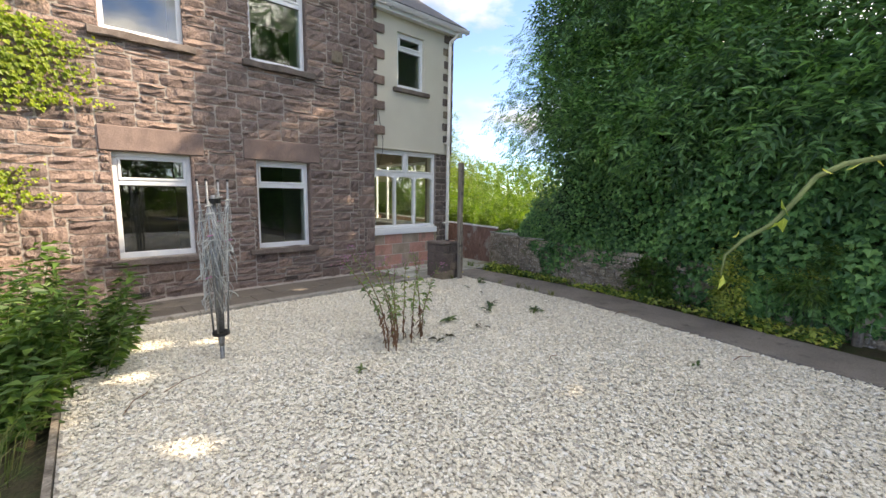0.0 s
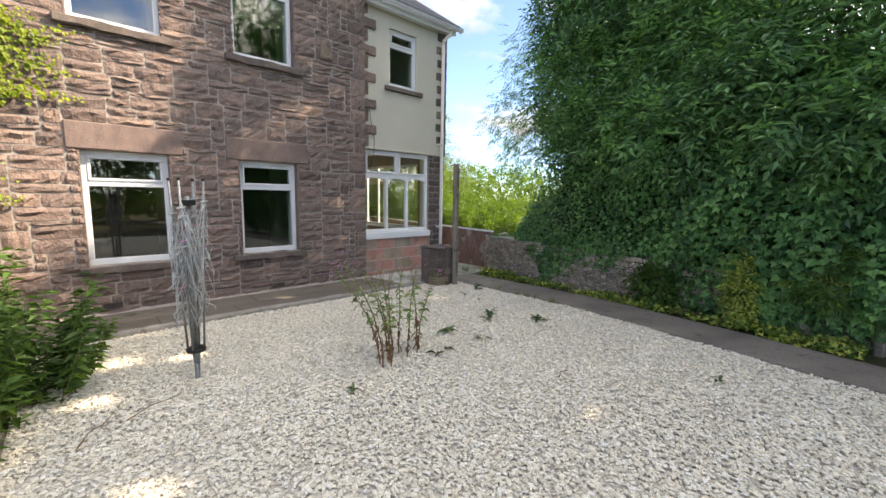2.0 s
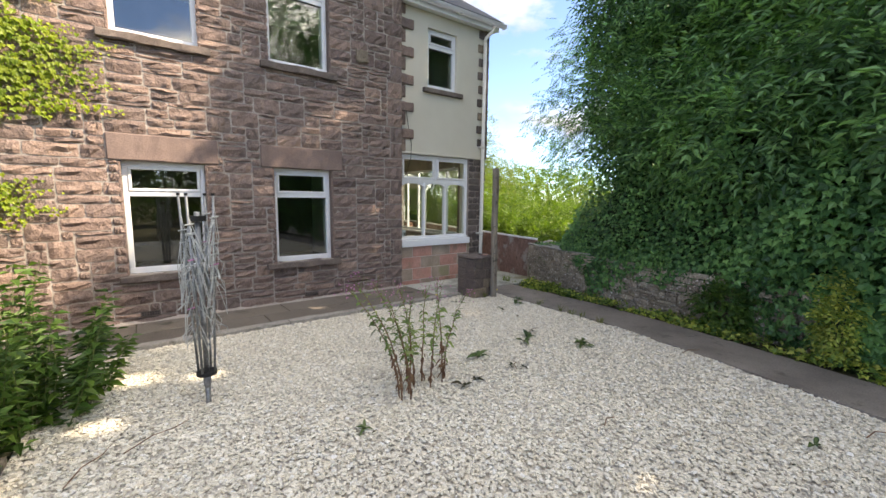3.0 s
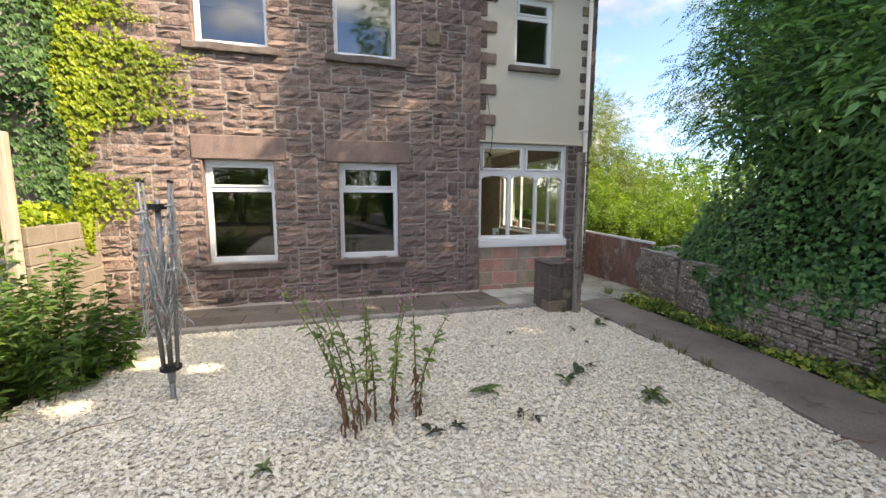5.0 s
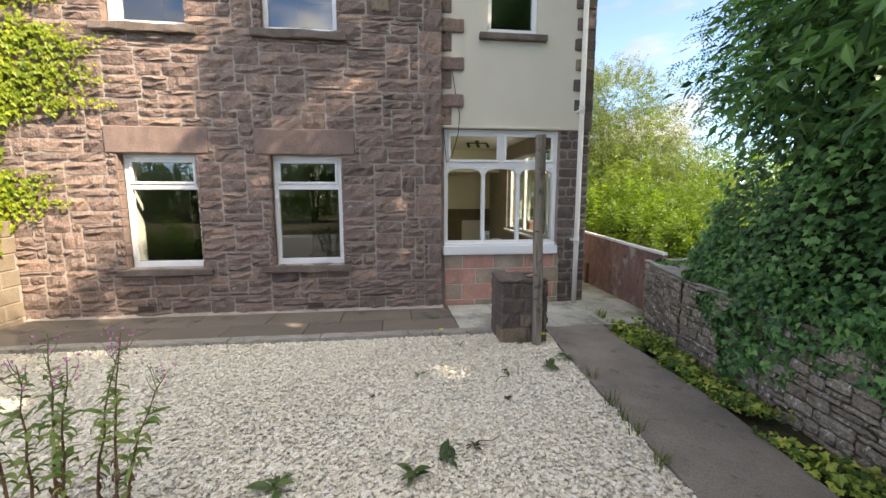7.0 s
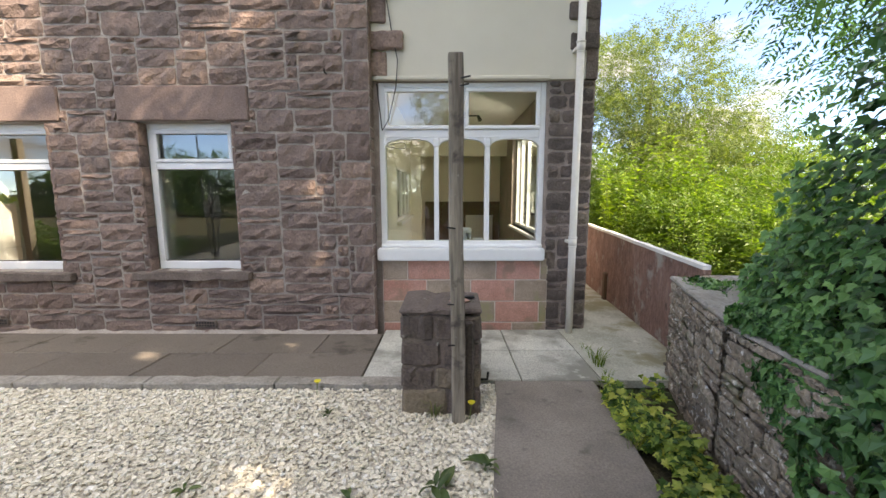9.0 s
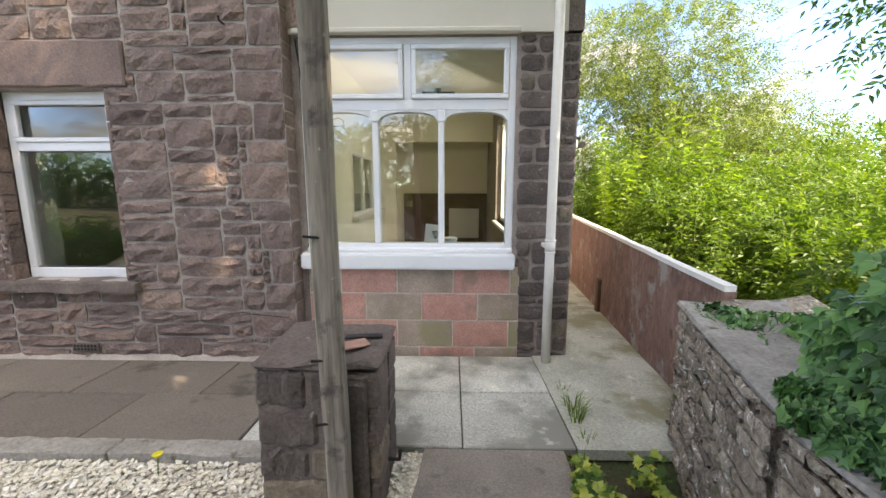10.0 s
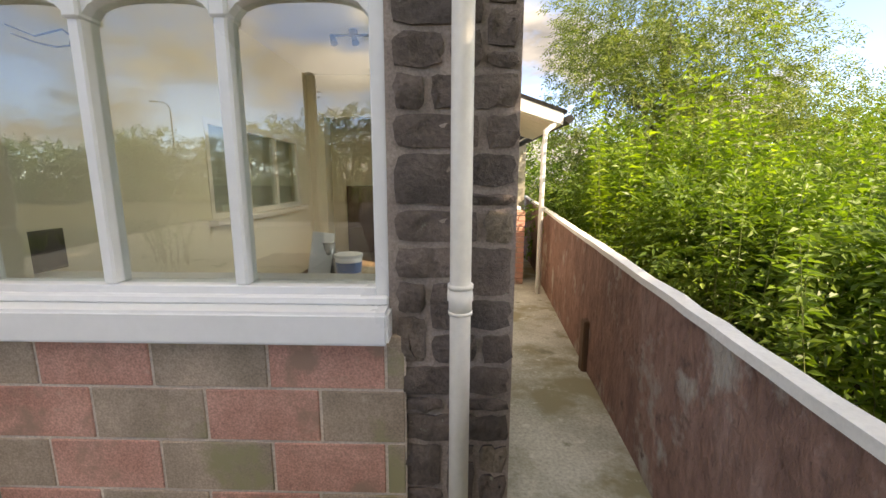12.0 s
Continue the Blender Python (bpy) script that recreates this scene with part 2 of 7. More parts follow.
def bed_material():
    m = bpy.data.materials.new("gravel_bed")
    m.use_nodes = True
    nt = m.node_tree
    b = nt.nodes["Principled BSDF"]
    b.inputs["Roughness"].default_value = 0.9
    pos = nt.nodes.new("ShaderNodeNewGeometry")
    cell = nt.nodes.new("ShaderNodeTexVoronoi")
    cell.inputs["Scale"].default_value = 62.0
    nt.links.new(pos.outputs["Position"], cell.inputs["Vector"])
    one = nt.nodes.new("ShaderNodeSeparateColor")
    nt.links.new(cell.outputs["Color"], one.inputs["Color"])
    tones = ramp_node(nt, [(0.0, (0.326, 0.295, 0.247)), (0.3, (0.512, 0.469, 0.396)), (0.7, (0.613, 0.570, 0.490)), (1.0, (0.667, 0.629, 0.569))])
    nt.links.new(one.outputs["Red"], tones.inputs["Fac"])
    nt.links.new(tones.outputs["Color"], b.inputs["Base Color"])
    bn = nt.nodes.new("ShaderNodeBump")
    bn.inputs["Strength"].default_value, bn.inputs["Distance"].default_value = 0.8, 0.006
    nt.links.new(mathn(nt, "MULTIPLY", cell.outputs["Distance"], -1.0), bn.inputs["Height"])
    nt.links.new(bn.outputs["Normal"], b.inputs["Normal"])
    return m


GRAVEL = bed_material()
PEBBLE = surface("limestone_chips", [(0.3, (0.727, 0.659, 0.528)), (0.7, (0.873, 0.810, 0.667))], 1.5, 0.85, 0.0, 200.0,
                 pieces=[(0.0, (0.476, 0.434, 0.356)), (0.15, (0.659, 0.602, 0.495)), (0.5, (0.794, 0.737, 0.617)), (0.85, (0.873, 0.832, 0.734)), (1.0, (0.873, 0.873, 0.857))])
UPVC = surface("white_upvc", [(0.3, (0.78, 0.79, 0.80)), (0.7, (0.82, 0.83, 0.84))], 2.0, 0.3, 0.0, 20.0, spec=0.5, grain=0.02)
CREAMPIPE = surface("cream_pipe_paint", [(0.3, (0.70, 0.66, 0.59)), (0.7, (0.78, 0.75, 0.69))], 4.0, 0.45, 0.1, 30.0, spec=0.5, grain=0.05)
BLACK = surface("black_plastic", [(0.3, (0.012, 0.012, 0.012)), (0.7, (0.03, 0.03, 0.03))], 8.0, 0.5, 0.0)
GREYWOOD = surface("weathered_wood", [(0.3, (0.144, 0.116, 0.094)), (0.5, (0.243, 0.210, 0.172)), (0.7, (0.343, 0.304, 0.254))], 9.0, 0.9, 0.6, 60.0, stretch_by=(1, 1, 0.06), spots=[((0.10, 0.085, 0.075), 0.58, 7.0), ((0.45, 0.43, 0.39), 0.66, 20.0)], grain=0.4)
PALEWOOD = surface("pale_wood", [(0.3, (0.36, 0.30, 0.22)), (0.7, (0.52, 0.45, 0.35))], 9.0, 0.85, 0.4, 60.0, stretch_by=(1, 1, 0.06))
SLATE = surface("roof_slate", [(0.3, (0.05, 0.05, 0.055)), (0.7, (0.10, 0.10, 0.11))], 5.0, 0.7, 0.4, 40.0, pieces=[(0.0, (0.05, 0.05, 0.055)), (1.0, (0.12, 0.12, 0.13))])
STEEL = surface("galvanised_steel", [(0.3, (0.26, 0.265, 0.27)), (0.7, (0.38, 0.385, 0.39))], 12.0, 0.55, 0.1, 60.0, metal=0.85)
GREYSTEEL = surface("grey_painted_steel", [(0.3, (0.22, 0.22, 0.22)), (0.7, (0.32, 0.32, 0.32))], 12.0, 0.5, 0.1, 60.0)
CORD = surface("pale_line_cord", [(0.3, (0.36, 0.37, 0.35)), (0.7, (0.60, 0.60, 0.57))], 20.0, 0.7, 0.0)
CREAMWALL = surface("cream_plaster", [(0.3, (0.70, 0.66, 0.52)), (0.7, (0.76, 0.72, 0.58))], 1.0, 0.85, 0.05, 100.0, grain=0.03)
WHITEWALL = surface("white_plaster", [(0.3, (0.72, 0.71, 0.68)), (0.7, (0.78, 0.77, 0.74))], 1.0, 0.85, 0.05, 100.0, grain=0.03)
# dark tone that puts the rooms' dimness into their back walls
DIMBACK = surface("dim_back_wall", [(0.3, (0.10, 0.075, 0.055)), (0.7, (0.15, 0.115, 0.085))], 3.0, 0.8, 0.1, 60.0)
DADO = surface("brown_panelling", [(0.3, (0.10, 0.058, 0.035)), (0.7, (0.16, 0.098, 0.062))], 8.0, 0.6, 0.2, 40.0, stretch_by=(1, 1, 0.1))
FLOORWOOD = surface("timber_floor", [(0.3, (0.16, 0.10, 0.06)), (0.7, (0.24, 0.16, 0.10))], 6.0, 0.6, 0.2, 40.0)
RADIATOR = surface("radiator_enamel", [(0.3, (0.72, 0.72, 0.70)), (0.7, (0.78, 0.78, 0.76))], 2.0, 0.4, 0.0, spec=0.5, grain=0.02)
BARK = surface("bark", [(0.3, (0.06, 0.05, 0.04)), (0.7, (0.14, 0.12, 0.10))], 10.0, 0.95, 0.8, 40.0, stretch_by=(1, 1, 0.2), bump_dist=0.03)
BARE_STEM = surface("brown_stem", [(0.3, (0.16, 0.08, 0.05)), (0.7, (0.26, 0.16, 0.09))], 10.0, 0.8, 0.1)
GREEN_STEM = surface("green_stem", [(0.3, (0.12, 0.16, 0.05)), (0.7, (0.20, 0.24, 0.09))], 10.0, 0.7, 0.1)
PINK = surface("pink_petal", [(0.3, (0.45, 0.16, 0.32)), (0.7, (0.62, 0.28, 0.46))], 20.0, 0.7, 0.0)
BLUE = surface("blue_label", [(0.3, (0.03, 0.12, 0.40)), (0.7, (0.05, 0.18, 0.50))], 8.0, 0.4, 0.0, grain=0.05)
YELLOW = surface("yellow_petal", [(0.3, (0.70, 0.60, 0.03)), (0.7, (0.80, 0.70, 0.06))], 20.0, 0.6, 0.0)
GLASS = glass_material()
LEAF_TREE = leaf_material("tree_leaf", [(0.034, 0.082, 0.041), (0.132, 0.268, 0.112), (0.247, 0.445, 0.194)], 0.30, 0.42, (1.2, 1.5, 0.6))
LEAF_IVY = leaf_material("ivy_leaf", [(0.034, 0.092, 0.036), (0.108, 0.249, 0.085), (0.225, 0.420, 0.145)], 0.12, 0.32, (1.2, 1.5, 0.6))
LEAF_BRIGHT = leaf_material("bright_leaf", [(0.073, 0.137, 0.021), (0.115, 0.198, 0.033), (0.174, 0.253, 0.046)], 0.4)
LEAF_WILLOW = leaf_material("willow_leaf", [(0.090, 0.135, 0.042), (0.150, 0.205, 0.070), (0.225, 0.270, 0.110)], 0.38)
LEAF_LIME = leaf_material("creeper_leaf", [(0.163, 0.246, 0.020), (0.259, 0.338, 0.028), (0.367, 0.420, 0.041)], 0.4)
LEAF_SHOOT = leaf_material("shoot_leaf", [(0.106, 0.189, 0.022), (0.168, 0.268, 0.032), (0.252, 0.341, 0.048)], 0.42)
LEAF_BUSH = leaf_material("bush_leaf", [(0.042, 0.094, 0.025), (0.073, 0.146, 0.034), (0.126, 0.209, 0.049)], 0.3)
LEAF_WEED = leaf_material("weed_leaf", [(0.104, 0.169, 0.062), (0.173, 0.253, 0.089), (0.276, 0.319, 0.140)], 0.3)
LEAF_YELLOW = leaf_material("yellowed_leaf", [(0.172, 0.257, 0.064), (0.343, 0.429, 0.095), (0.584, 0.584, 0.158)], 0.3)
LEAF_OLD_IVY = leaf_material("old_ivy_leaf", [(0.030, 0.075, 0.025), (0.050, 0.115, 0.035), (0.090, 0.170, 0.050)], 0.15, 0.5)
LEAF_DOCK = leaf_material("dock_leaf", [(0.050, 0.090, 0.036), (0.085, 0.135, 0.050), (0.130, 0.175, 0.075)], 0.2)
LEAF_DEAD = leaf_material("dead_leaf", [(0.05, 0.05, 0.03), (0.08, 0.07, 0.045), (0.05, 0.06, 0.03)], 0.1, 0.8)
# near-black colour for the shaded gaps behind the ivy leaves
IVY_SHADE = surface("ivy_shade", [(0.3, (0.015, 0.025, 0.010)), (0.7, (0.035, 0.055, 0.022))], 8.0, 0.95, 0.8, 30.0, bump_dist=0.05)
GRASS = leaf_material("grass_blade", [(0.08, 0.13, 0.035), (0.16, 0.20, 0.07), (0.26, 0.24, 0.12)], 0.3)


# ---- mesh helpers ----
def quads(name, verts, faces, material, smooth=False):
    """A mesh of four-cornered faces from arrays."""
    verts, faces = np.asarray(verts, dtype=np.float32), np.asarray(faces, dtype=np.int32)
    me = bpy.data.meshes.new(name)
    me.vertices.add(len(verts))
    me.vertices.foreach_set("co", verts.ravel())
    me.loops.add(faces.size)
    me.loops.foreach_set("vertex_index", faces.ravel())
    me.polygons.add(len(faces))
    me.polygons.foreach_set("loop_start", np.arange(0, faces.size, 4, dtype=np.int32))
    me.polygons.foreach_set("use_smooth", np.full(len(faces), smooth))
    me.update(calc_edges=True)
    me.materials.append(material)
    return me


def mesh_of(name, bm, material, smooth=False):
    bmesh.ops.recalc_face_normals(bm, faces=bm.faces)
    me = bpy.data.meshes.new(name)
    for f in bm.faces:
        f.smooth = smooth
    bm.to_mesh(me)
    bm.free()
    me.materials.append(material)
    return me


def under(ob, parent):
    ob.parent = parent
    return ob


def part(name, bm, material, parent, label="", smooth=False):
    ob = new(name, mesh_of(name, bm, material, smooth) if isinstance(bm, bmesh.types.BMesh) else bm)
    if parent is not None:
        ob.parent = parent
    return tagged(ob, label)


def thing(name, label, category, group="", kind="", at=(0, 0, 0), turn=0.0):
    ob = new(name)
    ob.empty_display_size = 0.1
    ob.matrix_world = pose(*at, 0, 0, turn)
    return tagged(ob, label, category, group, kind)


def box(x0, y0, z0, x1, y1, z1, bevel=0.0, bm=None, segments=1):
    own = bm is None
    bm = bmesh.new() if own else bm
    vs = [bm.verts.new(p) for p in ((x0, y0, z0), (x1, y0, z0), (x1, y1, z0), (x0, y1, z0), (x0, y0, z1), (x1, y0, z1), (x1, y1, z1), (x0, y1, z1))]
    fs = [bm.faces.new([vs[i] for i in f]) for f in ((0, 3, 2, 1), (4, 5, 6, 7), (0, 1, 5, 4), (1, 2, 6, 5), (2, 3, 7, 6), (3, 0, 4, 7))]
    if bevel:
        es = {e for f in fs for e in f.edges}
        bmesh.ops.bevel(bm, geom=list(es), offset=bevel, segments=segments, affect="EDGES", clamp_overlap=True)
    return bm


def tube(points, radii, sides=8, bm=None, cap=True):
    bm = bmesh.new() if bm is None else bm
    pts = [Vector(p) for p in points]
    if isinstance(radii, (int, float)):
        radii = [radii] * len(pts)
    rings = []
    for i, p in enumerate(pts):
        d = (pts[min(i + 1, len(pts) - 1)] - pts[max(i - 1, 0)]).normalized()
        u = d.orthogonal().normalized() if not rings else (last_u - d * last_u.dot(d)).normalized()
        last_u = u
        v = d.cross(u)
        rings.append([bm.verts.new(p + (u * math.cos(a) + v * math.sin(a)) * radii[i]) for a in (2 * math.pi * k / sides for k in range(sides))])
    for a, b in zip(rings, rings[1:]):
        for k in range(sides):
            bm.faces.new((a[k], a[(k + 1) % sides], b[(k + 1) % sides], b[k]))
    if cap:
        bm.faces.new(rings[0][::-1])
        bm.faces.new(rings[-1])
    return bm


def prism(outline, y0, y1, bm=None):
    """An outline in x, z drawn out from y0 to y1."""
    bm = bmesh.new() if bm is None else bm
    a = [bm.verts.new((x, y0, z)) for x, z in outline]
    b = [bm.verts.new((x, y1, z)) for x, z in outline]
    n = len(a)
    bm.faces.new(a)
    bm.faces.new(b[::-1])
    for i in range(n):
        bm.faces.new((a[i], b[i], b[(i + 1) % n], a[(i + 1) % n]))
    return bm


def ground_z(y):
    return -0.033 * min(max(y, -4.0), 14.0)


def along(table, y):
    ys = [r[0] for r in table]
    return float(np.interp(y, ys, [r[1] for r in table]))


PATH_IN = [(-8, 2.6), (-3, 3.65), (0, 4.45), (1, 4.72), (2.1, 5.02), (3.1, 5.27), (4.9, 5.43), (5.8, 5.56)]
PATH_OUT = [(-8, 3.3), (-3, 4.35), (0, 5.15), (1.4, 5.55), (2.6, 5.88), (4.0, 6.14), (4.8, 6.2), (5.8, 6.30)]
WALL_X = [(-8, 4.0), (-3, 5.05), (0, 5.86), (1.4, 6.20), (2.7, 6.43), (4.0, 6.52), (5.0, 6.62), (5.9, 6.88), (6.2, 6.97)]
IVY_X = [(-8, 4.0), (-3, 5.05), (0, 5.87), (1.4, 6.22), (2.7, 6.46), (4.0, 6.66), (5.0, 6.80), (6.2, 6.985)]


# ---- leaves ----
rng = np.random.default_rng(7)


def unit(a):
    return a / np.maximum(np.linalg.norm(a, axis=-1, keepdims=True), 1e-9)


def leaf_mesh(name, centre, tip, normal, length, width, material, lobes=False, droop=0.15):
    """One folded leaf at each centre, growing along tip, its face towards normal."""
    n = len(centre)
    tip = unit(tip)
    side = unit(np.cross(tip, normal))
    up = np.cross(side, tip)
    length, width = np.broadcast_to(length, (n,))[:, None], np.broadcast_to(width, (n,))[:, None]
    base = centre - tip * length * 0.4
    mid_l = base + tip * length * 0.38 - side * width * 0.5 + up * width * 0.14
    mid_r = base + tip * length * 0.38 + side * width * 0.5 + up * width * 0.14
    end = base + tip * length - up * length * droop
    if not lobes:
        v = np.stack([base, mid_r, end, mid_l], 1).reshape(-1, 3)
        return quads(name, v, np.arange(4 * n).reshape(-1, 4), material)
    low_l = base + tip * length * 0.04 - side * width * 0.40
    low_r = base + tip * length * 0.04 + side * width * 0.40
    lobe_l = base + tip * length * 0.46 - side * width * 0.52 + up * width * 0.10
    lobe_r = base + tip * length * 0.46 + side * width * 0.52 + up * width * 0.10
    in_l = base + tip * length * 0.28 - side * width * 0.36 + up * width * 0.10
    in_r = base + tip * length * 0.28 + side * width * 0.36 + up * width * 0.10
    neck_l = base + tip * length * 0.60 - side * width * 0.24 + up * width * 0.05
    neck_r = base + tip * length * 0.60 + side * width * 0.24 + up * width * 0.05
    core = base + tip * length * 0.14
    v = np.stack([core, low_r, in_r, lobe_r, neck_r, end, neck_l, lobe_l, in_l, low_l], 1).reshape(-1, 3)
    k = np.arange(n)[:, None] * 10
    f = np.concatenate([k + np.array([c]) for c in ([0, 1, 2, 3], [0, 3, 4, 5], [0, 5, 6, 7], [0, 7, 8, 9])], 0)
    return quads(name, v, f, material)


def random_dirs(n, gen=None):
    gen = rng if gen is None else gen
    return unit(gen.normal(size=(n, 3)))


def blob_points(n, centre, radii, shell=0.55, gen=None):
    """Points in the outer part of an uneven ellipsoid, with their outward ways."""
    gen = rng if gen is None else gen
    d = random_dirs(n, gen)
    wob = 1 + 0.16 * np.sin(d[:, 0] * 5 + centre[0]) * np.cos(d[:, 1] * 4 + centre[1]) + 0.12 * np.sin(d[:, 2] * 7 + centre[2])
    r = (shell + (1 - shell) * gen.random(n) ** 0.6) * wob
    return np.array(centre) + d * r[:, None] * np.array(radii), d


def sprays(points, ways, leaflets, reach, leaf, width, gen=None):
    """Compound leaves: pairs of leaflets along a short stalk. Gives what leaf_mesh wants."""
    gen = rng if gen is None else gen
    n = len(points)
    way = unit(ways * 0.7 + random_dirs(n, gen) * 0.55 + np.array([0, 0, -0.35]))
    nor = unit(random_dirs(n, gen) * 0.5 + np.array([0, 0, 1.0]))
    side = unit(np.cross(way, nor))
    nor = np.cross(side, way)
    cs, ts, ns = [], [], []
    for k in range(leaflets):
        s = (k // 2 + 0.6) / (leaflets / 2)
        sign = 1 if k % 2 else -1
        if k == leaflets - 1:
            sign, s = 0, 1.05
        t = way * (0.55 if sign else 1.0) + side * sign * 0.8
        cs.append(points + way * (s * reach) + t * leaf * 0.5 + np.array([0, 0, -0.12]) * (s * reach) ** 2)
        ts.append(t + gen.normal(size=(n, 3)) * 0.15)
        ns.append(nor + gen.normal(size=(n, 3)) * 0.25)
    return np.concatenate(cs), np.concatenate(ts), np.concatenate(ns), leaf * gen.uniform(0.75, 1.2, n * leaflets), width * gen.uniform(0.75, 1.2, n * leaflets)


# ---- masonry ----
def pack(cols, rows, blocked, sizes, gen):
    """Fills a grid with stones of w x h cells, breaking the upright joints; blocked(i, j) is left open. Gives (i, j, w, h)."""
    used = np.zeros((cols, rows), bool)
    joint_at = np.zeros((cols + 1, rows + 1), bool)
    for i in range(cols):
        for j in range(rows):
            used[i, j] = blocked(i, j)
    out = []
    for j in range(rows):
        for i in range(cols):
            if used[i, j]:
                continue
            w, h = sizes[gen.integers(len(sizes))]
            gap = 0
            while i + gap < cols and not used[i + gap, j]:
                gap += 1
            if gap <= 2:
                h = min(h, 2)
            h = min(h, rows - j)
            while h > 1 and used[i:i + min(w, gap), j:j + h].any():
                h -= 1
            if gap <= w + 1:
                w = gap
            else:
                for d in (0, 1, -1, 2, -2, 3):
                    q = w + d
                    if 2 <= q <= gap and gap - q != 1 and not (j and joint_at[i + q, j - 1]):
                        w = q
                        break
            while h > 1 and used[i:i + w, j:j + h].any():
                h -= 1
            used[i:i + w, j:j + h] = True
            joint_at[i + w, j:j + h] = True
            out.append((i, j, w, h))
    return out


STONE_CACHE = {}


def stone_arrays(w, h, depth, proud, variant, rock=1.0):
    """A rock-faced stone, its back at y = 0, its face towards -y, from (0, 0) to (w, h) in x, z."""
    key = (round(w, 3), round(h, 3), depth, proud, variant, rock)
    if key in STONE_CACHE:
        return STONE_CACHE[key]
    g = np.random.default_rng(abs(hash((key[0], key[1], variant))) % 99991)
    nx, nz = 6, 4
    xs, zs = np.linspace(0, 1, nx), np.linspace(0, 1, nz)
    verts = []
    tilt, lean = g.normal(0, 0.5, 2)
    wob = 0.004 * rock
    for zi, z in enumerate(zs):
        for xi, x in enumerate(xs):
            edge = xi in (0, nx - 1) or zi in (0, nz - 1)
            corner = xi in (0, nx - 1) and zi in (0, nz - 1)
            px, pz = x * w, z * h
            if edge:
                y = -depth - proud * g.uniform(0.10, 0.38) * (0.7 if corner else 1.0)
                inx = -1 if xi == nx - 1 else 1 if xi == 0 else 0
                inz = -1 if zi == nz - 1 else 1 if zi == 0 else 0
                px += inx * abs(g.normal(0, wob)) + (inx * wob if corner else 0) + (0 if inx else g.normal(0, 0.008))
                pz += inz * abs(g.normal(0, wob)) + (inz * wob if corner else 0) + (0 if inz else g.normal(0, 0.005))
            else:
                px, pz = px + g.normal(0, 0.010), pz + g.normal(0, 0.007)
                y = -depth - proud * (0.60 + g.uniform(-0.45, 0.45) * rock + tilt * (x - 0.5) + lean * (z - 0.5))
            verts.append((px, y, pz))
    front = len(verts)
    faces = []
    for zi in range(nz - 1):
        for xi in range(nx - 1):
            a = zi * nx + xi
            faces.append((a, a + 1, a + nx + 1, a + nx))
    rim = [i for i in range(nx)] + [zi * nx + nx - 1 for zi in range(1, nz)] + [(nz - 1) * nx + xi for xi in range(nx - 2, -1, -1)] + [zi * nx for zi in range(nz - 2, 0, -1)]
    m = len(rim)
    for i in rim:
        verts.append(verts[i])
    for i in rim:
        verts.append((verts[i][0], 0.0, verts[i][2]))
    for k in range(m):
        q = (k + 1) % m
        faces.append((front + q, front + k, front + m + k, front + m + q))
    STONE_CACHE[key] = (np.array(verts), np.array(faces))
    return STONE_CACHE[key]


STONE_MESH = {}


def set_in(gen, tilt):
    """How a stone sits in its bed: turned and pushed a little when the wall is rough."""
    return pose(0, gen.uniform(-tilt, tilt) * 0.002, 0, gen.normal(0, tilt) * 0.6, gen.normal(0, tilt), gen.normal(0, tilt) * 0.6) if tilt else Matrix.Identity(4)


def lay_stones(parent, rects, place, unit_x, unit_z, joint, depth, proud, material, near, limit=300, rock=1.0, name="stone", variants=3, tilt=0.0, facets=False):
    """place: pose of the wall's grid. near(x, z): whether a stone is one of the single ones."""
    gen = np.random.default_rng(len(rects))
    far_v, far_f, at = [], [], 0
    m3, m0 = np.array(place.to_3x3()), np.array(place.translation)
    made = 0
    for i, j, w, h in rects:
        sw, sh = w * unit_x - joint, h * unit_z - joint
        var = int(gen.integers(variants))
        v, f = stone_arrays(sw, sh, depth, proud, var, rock)
        x, z = i * unit_x + joint / 2, j * unit_z + joint / 2
        if made < limit and near(x, z):
            made += 1
            key = (round(sw, 3), round(sh, 3), depth, proud, var, material.name)
            if key not in STONE_MESH:
                STONE_MESH[key] = quads(name, v, f, material, not facets)
            ob = new(name, STONE_MESH[key])
            ob.parent = parent
            ob.matrix_local = place @ Matrix.Translation((x, 0, z)) @ set_in(gen, tilt)
        else:
            far_v.append((v + (x, 0, z)) @ m3.T + m0)
            far_f.append(f + at)
            at += len(v)
    if far_v:
        ob = new(name + "_field", quads(name + "_field", np.concatenate(far_v), np.concatenate(far_f), material, not facets))
        ob.parent = parent
        tagged(ob, kind="stuff")


# ---- ground ----
FRONT, REAR = 7.07, 7.20      # faces of the stone front and of the side wing


def height_sheet(name, xs, ys, lift, material):
    v = [(x, y, ground_z(y) + lift) for y in ys for x in xs]
    n = len(xs)
    f = [(j * n + i, j * n + i + 1, (j + 1) * n + i + 1, (j + 1) * n + i) for j in range(len(ys) - 1) for i in range(n - 1)]
    return new(name, quads(name, v, f, material, True))


ground = height_sheet("ground", [-300, -40, -10, 0, 10, 40, 300], [-300, -40, -4, 0, 4, 8, 14, 40, 300], -0.06, SOIL)
tagged(ground, "dark bare soil ground with sparse growth around the house", "ground", kind="structure")


